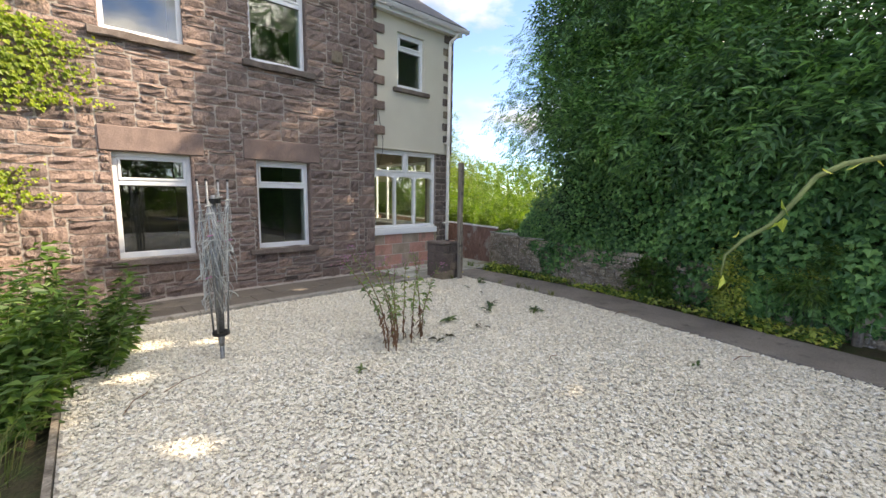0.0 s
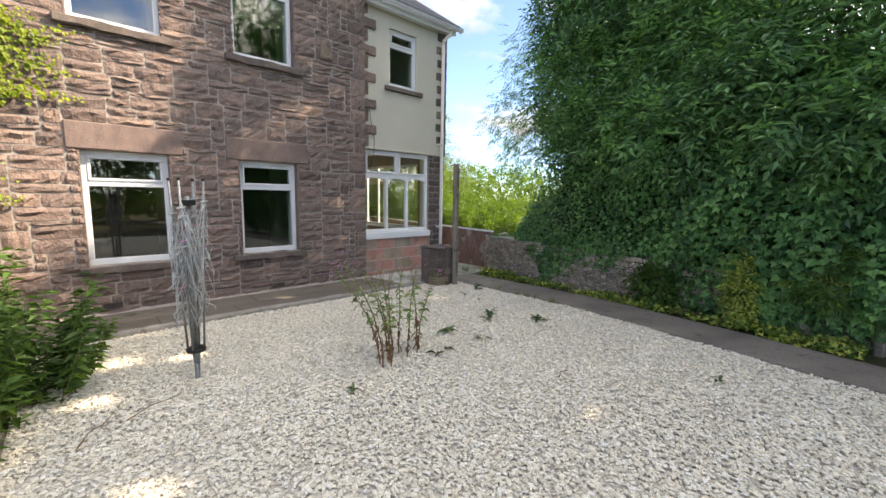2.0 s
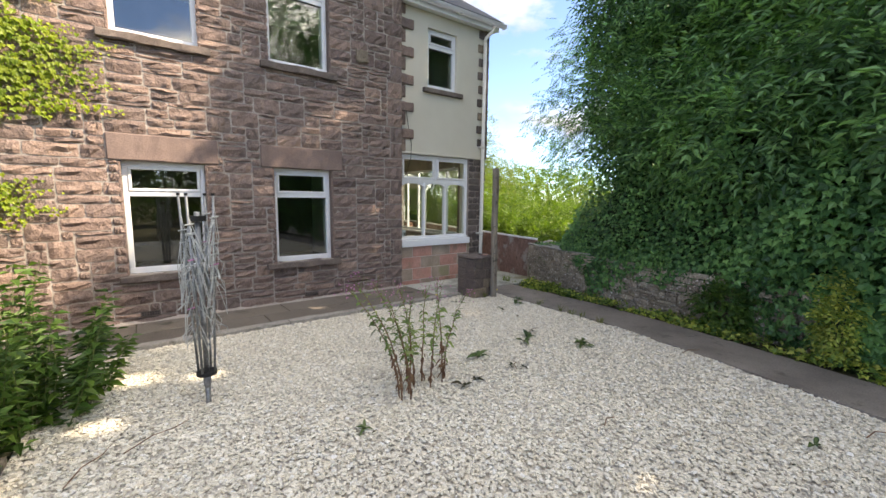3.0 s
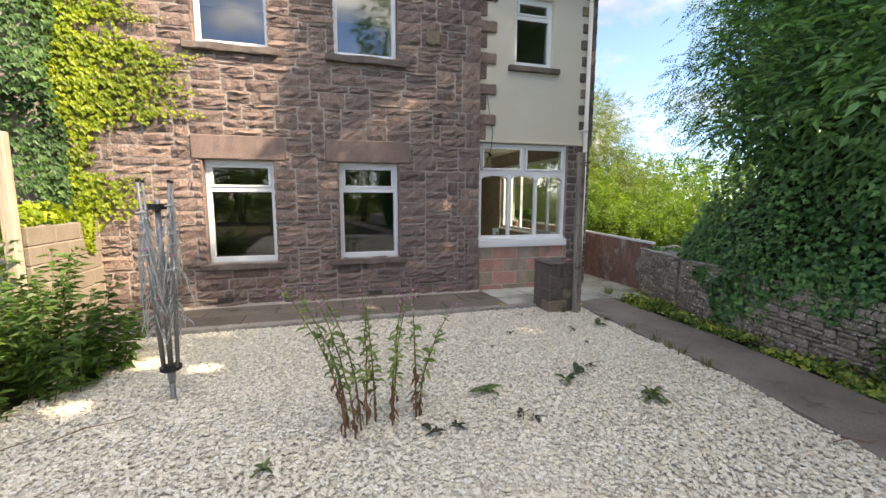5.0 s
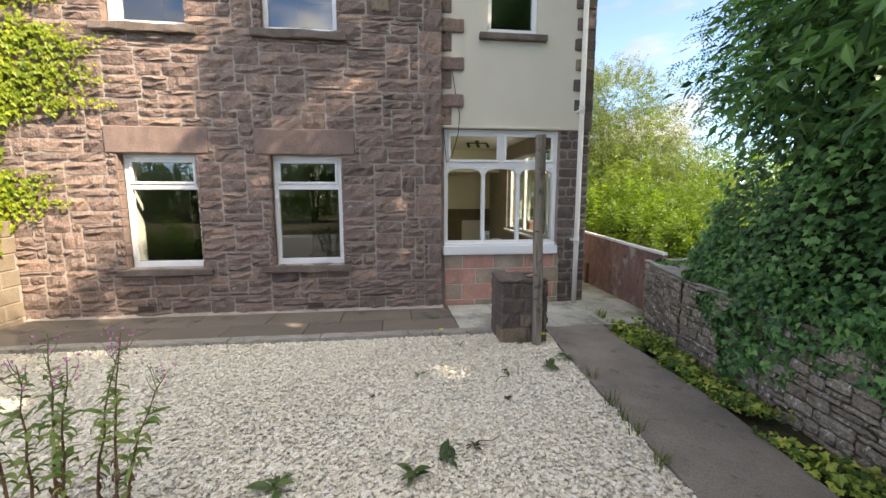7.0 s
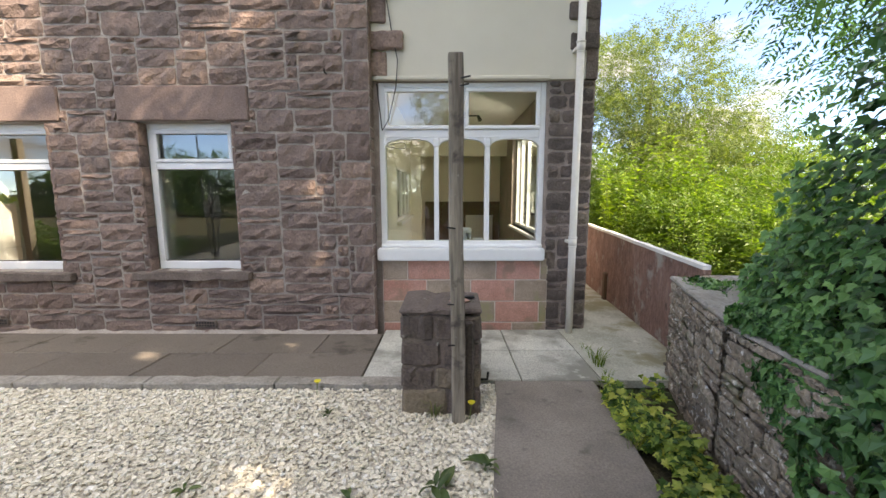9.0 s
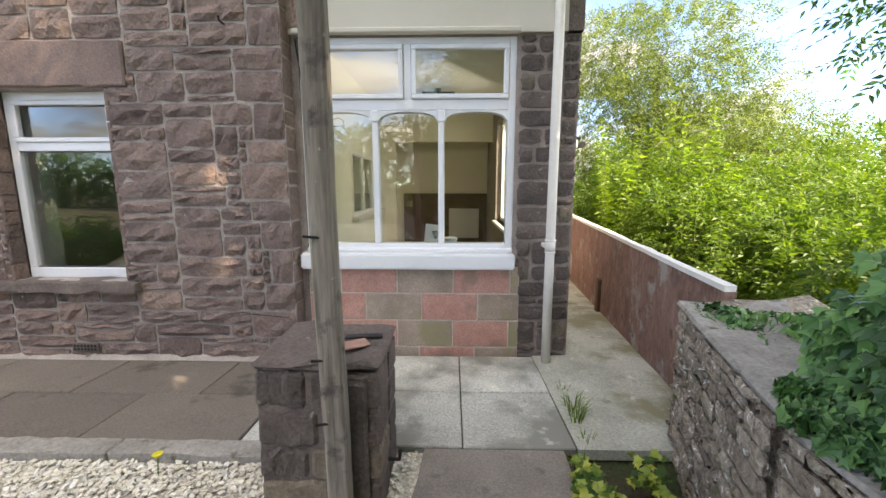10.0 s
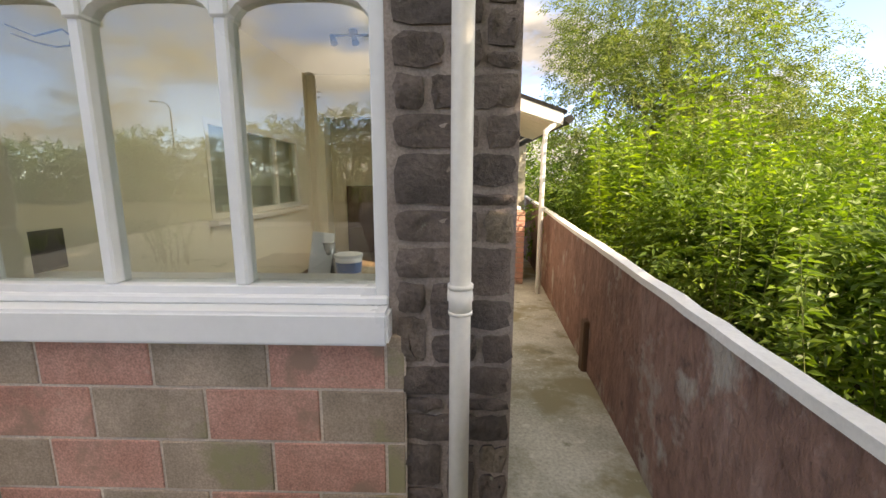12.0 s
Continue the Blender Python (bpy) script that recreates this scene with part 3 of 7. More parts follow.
def strip(name, left, right, y0, y1, lift, thick, material, n=40):
    bm = bmesh.new()
    rows = []
    for k in range(n + 1):
        y = y0 + (y1 - y0) * k / n
        a, b = left(y), right(y)
        z = ground_z(y) + lift
        rows.append([bm.verts.new(p) for p in ((a, y, z - thick), (a, y, z), (b, y, z), (b, y, z - thick))])
    for r, s in zip(rows, rows[1:]):
        for i in range(3):
            bm.faces.new((r[i], r[i + 1], s[i + 1], s[i]))
    bm.faces.new(rows[0])
    bm.faces.new(rows[-1][::-1])
    return part(name, bm, material, None)


gravel = strip("gravel_bed", lambda y: -0.22, lambda y: along(PATH_IN, y) + 0.02, -1.4, 5.925, -0.012, 0.04, GRAVEL)
tagged(gravel, "bed under loose white limestone chippings", "gravel bed", kind="structure")
path = strip("path", lambda y: along(PATH_IN, y), lambda y: along(PATH_OUT, y), -8.0, 5.925, 0.012, 0.06, CONCRETE, 60)
tagged(path, "dark grey worn concrete path beside the white gravel", "path", kind="structure")
alley = strip("alley_floor", lambda y: 6.378, lambda y: 7.9, 5.93, 16.0, 0.016, 0.06, ALLEY)
tagged(alley, "pale concrete floor of the narrow side passage", "pavement", kind="structure")

# ---- house shell ----
W1 = (0.340, 1.275, 0.435, 1.915)
W2 = (2.183, 3.099, 0.440, 1.918)
U1 = (0.335, 1.285, 3.46, 4.95)
U2 = (2.16, 3.10, 3.46, 4.95)


def wall_with_holes(name, x0, x1, z0, z1, y0, y1, holes, material, label):
    """A wall across y with openings going through it."""
    xs = sorted({x0, x1, *[h[0] for h in holes], *[h[1] for h in holes]})
    zs = sorted({z0, z1, *[h[2] for h in holes], *[h[3] for h in holes]})
    bm = bmesh.new()
    for a, b in zip(xs, xs[1:]):
        for c, d in zip(zs, zs[1:]):
            cx, cz = (a + b) / 2, (c + d) / 2
            if any(h[0] < cx < h[1] and h[2] < cz < h[3] for h in holes):
                continue
            box(a, y0, c, b, y1, d, bm=bm)
    bmesh.ops.remove_doubles(bm, verts=bm.verts, dist=1e-5)
    ob = part(name, bm, material, None)
    return tagged(ob, label, "wall", kind="structure")


front_wall = wall_with_holes("wall_south", -7.0, 4.45, -0.35, 5.75, FRONT, FRONT + 0.42, [(w[0] - 0.03, w[1] + 0.03, w[2], w[3]) for w in (W1, W2, U1, U2)], MORTAR,
                             "rock-faced pinkish brown sandstone house front with pale pointing")


# windows
def casement(name, w, y, label, split=True, group="house windows"):
    """White plastic window with a fan light above one large pane."""
    x0, x1, z0, z1 = w
    root = thing(name, label, "window", group, "structure", (x0, y, z0))
    W, H = x1 - x0, z1 - z0
    f = 0.065
    bm = bmesh.new()
    box(0, 0, 0, W, 0.07, f + 0.02, 0.006, bm)
    box(0, 0, H - f, W, 0.07, H, 0.006, bm)
    box(0, 0.001, f + 0.02, f, 0.069, H - f, 0.006, bm)
    box(W - f, 0.001, f + 0.02, W, 0.069, H - f, 0.006, bm)
    tz = H * 0.715
    if split:
        box(f, 0.002, tz - 0.03, W - f, 0.068, tz + 0.04, 0.006, bm)
    part("window_frame", bm, UPVC, root)
    if split:
        sash = bmesh.new()
        s = 0.035
        a, b, c, d = f, W - f, tz + 0.04, H - f
        box(a, -0.012, c, b, 0.03, c + s, 0.005, sash)
        box(a, -0.012, d - s, b, 0.03, d, 0.005, sash)
        box(a, -0.011, c + s, a + s, 0.03, d - s, 0.005, sash)
        box(b - s, -0.011, c + s, b, 0.03, d - s, 0.005, sash)
        fan = part("fan_light_sash", sash, UPVC, root)
    seal = bmesh.new()
    for a, b, c, d in ((f, W - f, f + 0.02, tz - 0.03), ):
        box(a, 0.012, c, b, 0.03, c + 0.006, bm=seal)
        box(a, 0.012, d - 0.006, b, 0.03, d, bm=seal)
    part("gasket", seal, BLACK, root)
    for c, d in ((f + 0.02, tz - 0.03), (tz + 0.04, H - f)) if split else ((f + 0.02, H - f),):
        p = part("pane", box(f, 0.036, c, W - f, 0.040, d), GLASS, fan if split and c > tz else root)
        p.visible_shadow = False
    return root


casement("window_1", W1, FRONT + 0.11, "white plastic window with fan light in the stone front")
casement("window_2", W2, FRONT + 0.11, "white plastic window with fan light in the stone front")
casement("window_3", U1, FRONT + 0.11, "white plastic upstairs window reflecting the sky")
casement("window_4", U2, FRONT + 0.11, "white plastic upstairs window reflecting trees and sky")


def worn_slab(x0, y0, z0, x1, y1, z1, gen, cut=10, amount=0.006, bevel=0.008):
    bm = box(x0, y0, z0, x1, y1, z1, bevel)
    es = [e for e in bm.edges if abs(e.verts[0].co.x - e.verts[1].co.x) > (x1 - x0) * 0.5]
    bmesh.ops.subdivide_edges(bm, edges=es, cuts=cut, use_grid_fill=True)
    for v in bm.verts:
        v.co += Vector(gen.normal(0, amount, 3)) * (1.0 if x0 + 0.02 < v.co.x < x1 - 0.02 else 0.3)
    return bm


def sill(x0, x1, z0, z1, gen, label):
    ob = part("window_sill", worn_slab(x0, FRONT - 0.085, z0, x1, FRONT + 0.14, z1, gen), SILLSTONE, None)
    tagged(ob, label, "window sill", "stone sills", "structure")


sgen = np.random.default_rng(3)
for x0, x1, z0, z1 in ((0.24, 1.40, 0.345, 0.428), (2.03, 3.21, 0.355, 0.438), (0.21, 1.41, 3.36, 3.455), (2.04, 3.22, 3.36, 3.455)):
    sill(x0, x1, z0, z1, sgen, "weathered grey stone window sill jutting from the front")
LINTELS = ((0.215, 1.438, 1.920, 2.250), (1.999, 3.284, 1.922, 2.250), (0.20, 1.44, 4.955, 5.27), (1.98, 3.30, 4.955, 5.27))
for x0, x1, z0, z1 in LINTELS:
    ob = part("lintel", worn_slab(x0, FRONT - 0.03, z0, x1, FRONT + 0.10, z1, sgen, 12, 0.003, 0.012), DRESSED, None)
    tagged(ob, "smooth dressed pink sandstone lintel over a window", "lintel", "stone lintels", "structure")

# stone sides of the openings
for w in (W1, W2, U1, U2):
    for a, b in ((w[0] - 0.028, w[0] + 0.002), (w[1] - 0.002, w[1] + 0.028)):
        z = w[2]
        while z < w[3] - 0.02:
            h = min(sgen.uniform(0.10, 0.26), w[3] - z)
            ob = part("reveal_stone", worn_slab(a, FRONT - 0.012, z + 0.003, b, FRONT + 0.105, z + h - 0.003, sgen, 3, 0.003, 0.006), SANDSTONE, front_wall)
            z += h

for w in (W1, W2, U1, U2):
    for a, b in ((w[0] - 0.0295, w[0] + 0.004), (w[1] - 0.004, w[1] + 0.0295)):
        tagged(part("reveal_lining", box(a, FRONT + 0.184, w[2], b, FRONT + 0.424, w[3]), WHITEWALL, None), "white plastered inner side of a window opening", "trim", kind="structure")
# rooms behind the front, back walls coloured dark to deepen their dimness
def room(prefix, x0, x1, y0, y1, z0, z1, material, floor_mat, front=False):
    t = 0.08
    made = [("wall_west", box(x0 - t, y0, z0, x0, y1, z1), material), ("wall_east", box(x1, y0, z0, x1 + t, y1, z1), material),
            ("wall_north", box(x0 - t, y1, z0, x1 + t, y1 + t, z1), DIMBACK), ("floor", box(x0, y0, z0 - t, x1, y1, z0), floor_mat),
            ("ceiling", box(x0 - t, y0, z1, x1 + t, y1 + t, z1 + t), WHITEWALL)]
    for n, bm, m in made:
        ob = part(n, bm, m, None)
        tagged(ob, "plain inner %s of a dim empty room" % n.split("_")[0], n.split("_")[0], kind="structure")


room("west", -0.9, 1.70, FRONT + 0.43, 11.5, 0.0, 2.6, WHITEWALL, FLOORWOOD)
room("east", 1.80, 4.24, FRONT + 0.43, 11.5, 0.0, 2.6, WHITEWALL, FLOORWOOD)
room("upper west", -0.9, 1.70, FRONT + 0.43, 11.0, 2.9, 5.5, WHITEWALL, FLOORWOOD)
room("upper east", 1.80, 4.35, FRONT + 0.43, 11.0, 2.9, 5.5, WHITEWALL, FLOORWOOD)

# ---- side wing ----
BAY = (4.512, 6.192, 0.56, 2.315)
UPW = (5.11, 5.82, 3.60, 4.71)
wing = wall_with_holes("wall_south_wing", 4.451, 6.67, 2.33, 5.10, REAR, REAR + 0.30, [UPW], RENDER, "smooth cream rendered upper wall of the side wing")
low = wall_with_holes("wall_south_wing_base", 4.451, 6.67, -0.35, 2.328, REAR + 0.035, REAR + 0.30, [BAY], DARKMORTAR, "dark stone and red block lower wall of the side wing")
# east side of the wing with its tall windows
SIDE = (7.86, 10.70)
bm = bmesh.new()
for a, b in ((REAR + 0.301, SIDE[0]), (SIDE[1], 12.9)):
    box(6.42, a, -0.5, 6.67, b, 5.10, bm=bm)
box(6.42, SIDE[0], -0.5, 6.67, SIDE[1], 0.62, bm=bm)
box(6.42, SIDE[0], 2.2, 6.67, SIDE[1], 5.10, bm=bm)
tagged(part("wall_east_wing", bm, DARKMORTAR, None), "dark stone side wall along the passage", "wall", kind="structure")
root = thing("window_side", "long white window in the passage wall", "window", "side windows", "structure", (6.5, SIDE[0], 0.62))
bm = bmesh.new()
sw, sh = SIDE[1] - SIDE[0], 1.58
for y in (0.0, 0.54, 1.80, 2.35, sw - 0.05):
    box(0, y, 0, 0.06, y + 0.05, sh, 0.004, bm)
box(0.001, 0.05, 0, 0.059, sw - 0.05, 0.06, bm=bm)
box(0.001, 0.05, sh - 0.06, 0.059, sw - 0.05, sh, bm=bm)
part("window_frame", bm, UPVC, root)
part("window_sill", box(-0.14, -0.02, -0.04, 0.03, sw + 0.02, 0.0, 0.005), UPVC, root)
part("pane", box(0.028, 0.0, 0.0, 0.032, sw, sh), GLASS, root).visible_shadow = False

# wing room
IW = (9.0, 10.95, 0.80, 1.62)
bm = bmesh.new()
for a, b, c, d in ((REAR + 0.301, IW[0], -0.1, 2.5), (IW[1], 12.4, -0.1, 2.5), (IW[0], IW[1], -0.1, IW[2]), (IW[0], IW[1], IW[3], 2.5)):
    box(4.345, a, c, 4.46, b, d, bm=bm)
tagged(part("wall_west_wing_room", bm, CREAMWALL, None), "cream plastered inner wall with an internal window", "wall", kind="structure")
root = thing("window_inner", "cream framed internal window with dark panes", "window", kind="structure", at=(4.405, IW[0], IW[2]))
bm = bmesh.new()
L = IW[1] - IW[0]
for k in range(4):
    y = (L - 0.05) * k / 3
    box(0, y, 0, 0.06, y + 0.05, 0.82, bm=bm)
box(0.001, 0.05, 0, 0.059, L - 0.05, 0.05, bm=bm)
box(0.001, 0.05, 0.77, 0.059, L - 0.05, 0.82, bm=bm)
part("window_frame", bm, CREAMPIPE, root)
part("window_sill", box(0.02, -0.05, -0.05, 0.14, L + 0.05, 0.0, 0.006), CREAMPIPE, root)
part("pane", box(0.03, 0.0, 0.0, 0.034, L, 0.82), GLASS, root)
tagged(part("wall_north_wing_room", box(4.345, 12.4, -0.1, 6.419, 12.5, 2.5), CREAMWALL, None), "cream back wall of the wing room", "wall", kind="structure")
tagged(part("floor_wing_room", box(4.345, REAR + 0.30, -0.15, 6.42, 12.4, -0.08), FLOORWOOD, None), "brown timber floor of the wing room", "floor", kind="structure")
tagged(part("ceiling_wing_room", box(4.345, REAR + 0.30, 2.5, 6.42, 12.5, 2.58), WHITEWALL, None), "cream ceiling of the wing room", "ceiling", kind="structure")
tagged(part("dado_panel", box(4.70, 12.35, -0.08, 6.41, 12.398, 1.02, 0.006), DADO, None), "dark brown panelling on the back wall of the room", "panelling", kind="structure")
tagged(part("header_wall", box(4.461, 11.4, 1.96, 6.419, 11.52, 2.499), CREAMWALL, None), "cream header beam across the wing room", "wall", kind="structure")
tagged(part("jamb_wall", box(4.461, 11.4, -0.08, 4.67, 11.52, 1.959), CREAMWALL, None), "cream jamb beside the room opening", "wall", kind="structure")
for x in (4.513, 6.184):
    tagged(part("reveal_lining", box(x, REAR + 0.152, 0.66, x + 0.006, REAR + 0.30, 2.31), CREAMWALL, None), "cream plastered side of the window opening", "trim", kind="structure")
# upper wing room
room("wing", 4.60, 6.40, REAR + 0.305, 10.5, 2.75, 5.0, WHITEWALL, FLOORWOOD)
casement("window_5", UPW, REAR + 0.06, "white plastic upstairs window in the cream render")
ob = part("window_sill", box(4.99, REAR - 0.07, 3.51, 5.95, REAR + 0.06, 3.597, 0.01), SILLSTONE, None)
tagged(ob, "grey stone sill under the upstairs window", "window sill", "stone sills", "structure")
ob = part("drip_ledge", box(4.495, REAR - 0.035, 2.322, 6.21, REAR + 0.03, 2.36, 0.008), RENDER, None)
tagged(ob, "cream render drip edge above the bay window", "trim", kind="structure")


def arched_window():
    """The large ground floor window: two top lights over three arched lights."""
    x0, x1, z0, z1 = BAY
    y = REAR + 0.05
    root = thing("window_6", "large white painted window with two top lights and three arched lights", "window", kind="structure", at=(x0, y, z0))
    W, H = x1 - x0, z1 - z0
    tr = 1.255          # transom height
    bm = bmesh.new()
    box(0, 0, 0.10, 0.055, 0.10, H, 0.004, bm)
    box(W - 0.055, 0, 0.10, W, 0.10, H, 0.004, bm)
    box(0.055, 0.001, H - 0.05, W - 0.055, 0.099, H, 0.004, bm)
    box(0.055, 0.001, tr - 0.035, W - 0.055, 0.099, tr + 0.045, 0.004, bm)
    box(0.055, 0.001, 0.10, W - 0.055, 0.099, 0.165, 0.004, bm)
    box(W / 2 - 0.028, 0.002, tr + 0.045, W / 2 + 0.028, 0.098, H - 0.05, 0.004, bm)
    part("window_frame", bm, UPVC, root)
    part("window_sill", box(-0.03, -0.12, -0.03, W + 0.01, 0.10, 0.098, 0.012, segments=2), UPVC, root, "deep white painted timber sill")
    part("sill_rail", box(0.0, -0.03, 0.099, W, 0.0, 0.135, 0.008), UPVC, root)
    third = (W - 0.11) / 3
    for k in (1, 2):
        cx = 0.055 + third * k
        part("mullion", box(cx - 0.025, 0.0, 0.165, cx + 0.025, 0.09, tr - 0.10, 0.008), UPVC, root)
        part("mullion_block", box(cx - 0.032, -0.012, tr - 0.125, cx + 0.032, 0.092, tr - 0.034, 0.008), UPVC, root)
    for k in range(3):
        a = 0.055 + third * k + (0.025 if k else 0.0)
        b = 0.055 + third * (k + 1) - (0.025 if k < 2 else 0.0)
        top, spring = tr - 0.034, tr - 0.115
        n = 14
        curve = []
        for i in range(n + 1):
            s = -1 + 2 * i / n
            curve.append((a + (b - a) * i / n, spring + (top - 0.012 - spring) * (1 - abs(s) ** 3.0) ** 0.6))
        part("arch_head", prism([(a, top), *curve, (b, top)], 0.006, 0.085), UPVC, root)
        part("pane", box(a, 0.045, 0.16, b, 0.049, top), GLASS, root).visible_shadow = False
    for k in range(2):
        a = 0.055 if k == 0 else W / 2 + 0.028
        b = W / 2 - 0.028 if k == 0 else W - 0.055
        c, d, s = tr + 0.045, H - 0.05, 0.04
        bm = bmesh.new()
        box(a + 0.004, -0.02, c + 0.004, b - 0.004, 0.03, c + s, 0.006, bm)
        box(a + 0.004, -0.02, d - s, b - 0.004, 0.03, d - 0.004, 0.006, bm)
        box(a + 0.004, -0.019, c + s, a + s, 0.03, d - s, 0.006, bm)
        box(b - s, -0.019, c + s, b - 0.004, 0.03, d - s, 0.006, bm)
        top_sash = part("top_light_sash", bm, UPVC, root)
        part("pane", box(a + s, 0.01, c + s, b - s, 0.014, d - s), GLASS, top_sash).visible_shadow = False


arched_window()

# coloured blocks under the window
base = thing("block_panel", "panel of red and grey smooth blocks beneath the large window", "wall", kind="structure", at=(4.52, REAR + 0.036, 0))
part("mortar", box(0.0, -0.024, -0.30, 1.735, -0.001, 0.53), POINTING, base)
bw, bh, top = 0.4645, 0.232, 0.548
for r in range(4):
    z1 = top - r * bh
    z0 = max(z1 - bh, -0.30)
    start = (-0.20, 0.0, -0.205, -0.02)[r]
    for k in range(6):
        a, b = max(start + bw * k, 0.0), min(start + bw * (k + 1), 1.735)
        if b - a < 0.05:
            continue
        red = ((0, 1, 0, 1, 0, 1), (1, 0, 1, 0, 1, 0), (0, 1, 0, 1, 0, 1), (1, 0, 1, 0, 1, 0))[r][k]
        part("block", box(a + 0.006, -0.03, z0 + 0.006, b - 0.006, 0.0, z1 - 0.006, 0.004), REDBLOCK if red else GREYBLOCK, base)

# quoins
for k in range(11):
    z = 2.36 + k * 0.245
    wide = k % 2
    ob = part("quoin", worn_slab(4.43, REAR - (0.045 if wide else 0.02), z, 4.775 if wide else 4.61, REAR + 0.02, z + (0.17 if wide else 0.235), sgen, 4, 0.004, 0.014), SANDSTONE, None)
    tagged(ob, "rough brown sandstone quoin block set in the render", "quoin", "quoin stones", "structure")
for k in range(10):
    z = 2.60 + k * 0.275
    ob = part("quoin", worn_slab(6.375 if k % 2 else 6.40, REAR - 0.03, z, 6.675, REAR + 0.05, z + 0.155, sgen, 4, 0.005, 0.012), DARKSTONE, None)
    tagged(ob, "dark stone quoin block at the outer corner", "quoin", "quoin stones", "structure")
ob = part("corner_strip", box(6.56, REAR - 0.015, 2.33, 6.672, REAR + 0.05, 5.0), DARKSTONE, None)
tagged(ob, "dark stone strip at the outer corner of the wing", "trim", kind="structure")

# roof of the wing
EAVE = 5.10
def slab_roof(name, pts, thick, material, label):
    bm = bmesh.new()
    n = (Vector(pts[1]) - Vector(pts[0])).cross(Vector(pts[2]) - Vector(pts[0])).normalized()
    if n.z < 0:
        n = -n
    a = [bm.verts.new(p) for p in pts]
    b = [bm.verts.new(Vector(p) + n * thick) for p in pts]
    bm.faces.new(a)
    bm.faces.new(b[::-1])
    for i in range(len(a)):
        bm.faces.new((a[i], b[i], b[(i + 1) % len(a)], a[(i + 1) % len(a)]))
    return tagged(part(name, bm, material, None), label, "roof", kind="structure")


slab_roof("roof_wing_south", [(4.40, 6.98, EAVE), (6.86, 6.98, EAVE), (5.6, 8.6, EAVE + 1.25), (4.40, 8.6, EAVE + 1.25)], 0.05, SLATE, "grey slate hipped roof of the side wing")
slab_roof("roof_wing_east", [(6.86, 6.98, EAVE), (6.86, 12.2, EAVE), (5.6, 12.2, EAVE + 1.25), (5.6, 8.6, EAVE + 1.25)], 0.05, SLATE, "grey slate side slope of the wing roof")
slab_roof("roof_main", [(-7.2, 6.85, 5.75), (4.6, 6.85, 5.75), (4.6, 10.6, 8.4), (-7.2, 10.6, 8.4)], 0.06, SLATE, "grey slate main roof of the house")
slab_roof("roof_main_rear", [(-7.2, 14.3, 5.75), (4.6, 14.3, 5.75), (4.6, 10.6, 8.4), (-7.2, 10.6, 8.4)], 0.06, SLATE, "grey slate rear slope of the main roof")
tagged(part("fascia", box(4.5, 7.03, EAVE - 0.14, 6.80, 7.06, EAVE + 0.0), UPVC, None), "white fascia board under the wing gutter", "trim", kind="structure")
tagged(part("soffit", box(4.5, 7.061, EAVE - 0.12, 6.80, REAR - 0.002, EAVE - 0.10), UPVC, None), "white soffit under the wing eaves", "trim", kind="structure")
tagged(part("wall_east_main", box(4.36, FRONT + 0.421, 2.6, 4.489, 14.0, 7.0), MORTAR, None), "upper gable wall of the main house", "wall", kind="structure")
tagged(part("wall_north", box(-7.0, 14.0, -0.4, 4.49, 14.2, 5.75), MORTAR, None), "plain rear wall of the house", "wall", kind="structure")


def gutter():
    root = thing("gutter", "white plastic half-round gutter and bracketed end along the wing eaves", "gutter", kind="structure")
    bm = bmesh.new()
    for x in (4.42, 6.90):
        for k in range(9):
            a = math.pi * k / 8
            bm.verts.new((x, 6.965 + 0.06 * math.cos(a), EAVE + 0.0 - 0.075 * math.sin(a)))
    bm.verts.ensure_lookup_table()
    for k in range(8):
        bm.faces.new((bm.verts[k], bm.verts[k + 1], bm.verts[10 + k], bm.verts[9 + k]))
    bmesh.ops.solidify(bm, geom=list(bm.faces), thickness=0.005)
    part("trough", bm, UPVC, root)
    part("end_cap", box(6.898, 6.90, EAVE - 0.075, 6.905, 7.03, EAVE + 0.004), UPVC, root)
    for x in (4.8, 5.7, 6.5):
        part("bracket", box(x, 6.895, EAVE - 0.085, x + 0.03, 7.03, EAVE - 0.07), UPVC, root)


gutter()


def downpipe(x, y, top, bottom, label, r=0.036, swan=True):
    root = thing("downpipe", label, "downpipe", kind="structure", at=(x, y, bottom))
    H = top - bottom
    pts = [(0, 0, 0), (0, 0, 0.8), (0, 0, H - 0.35)]
    part("pipe", tube(pts, r, 16), CREAMPIPE, root, smooth=True)
    if swan:
        part("offset_bend", tube([(0, 0, H - 0.36), (0.02, 0.0, H - 0.26), (0.16, -0.06, H - 0.10), (0.20, -0.07, H)], r, 14), CREAMPIPE, root, smooth=True)
    for z in (0.90, 2.75):
        bm = tube([(0, 0, z), (0, 0, z + 0.09)], r + 0.004, 16)
        tube([(0, 0, z + 0.085), (0, 0, z + 0.10)], r + 0.008, 16, bm)
        tube([(0, 0, z - 0.006), (0, 0, z + 0.006)], r + 0.006, 16, bm)
        socket = part("socket", bm, CREAMPIPE, root, smooth=True)
        part("clip", box(-0.045, 0.02, z + 0.03, 0.045, REAR - y, z + 0.06, 0.004), CREAMPIPE, socket)


downpipe(6.462, 7.075, 5.05, ground_z(7.05) + 0.02, "tall cream painted drainpipe at the wing corner")


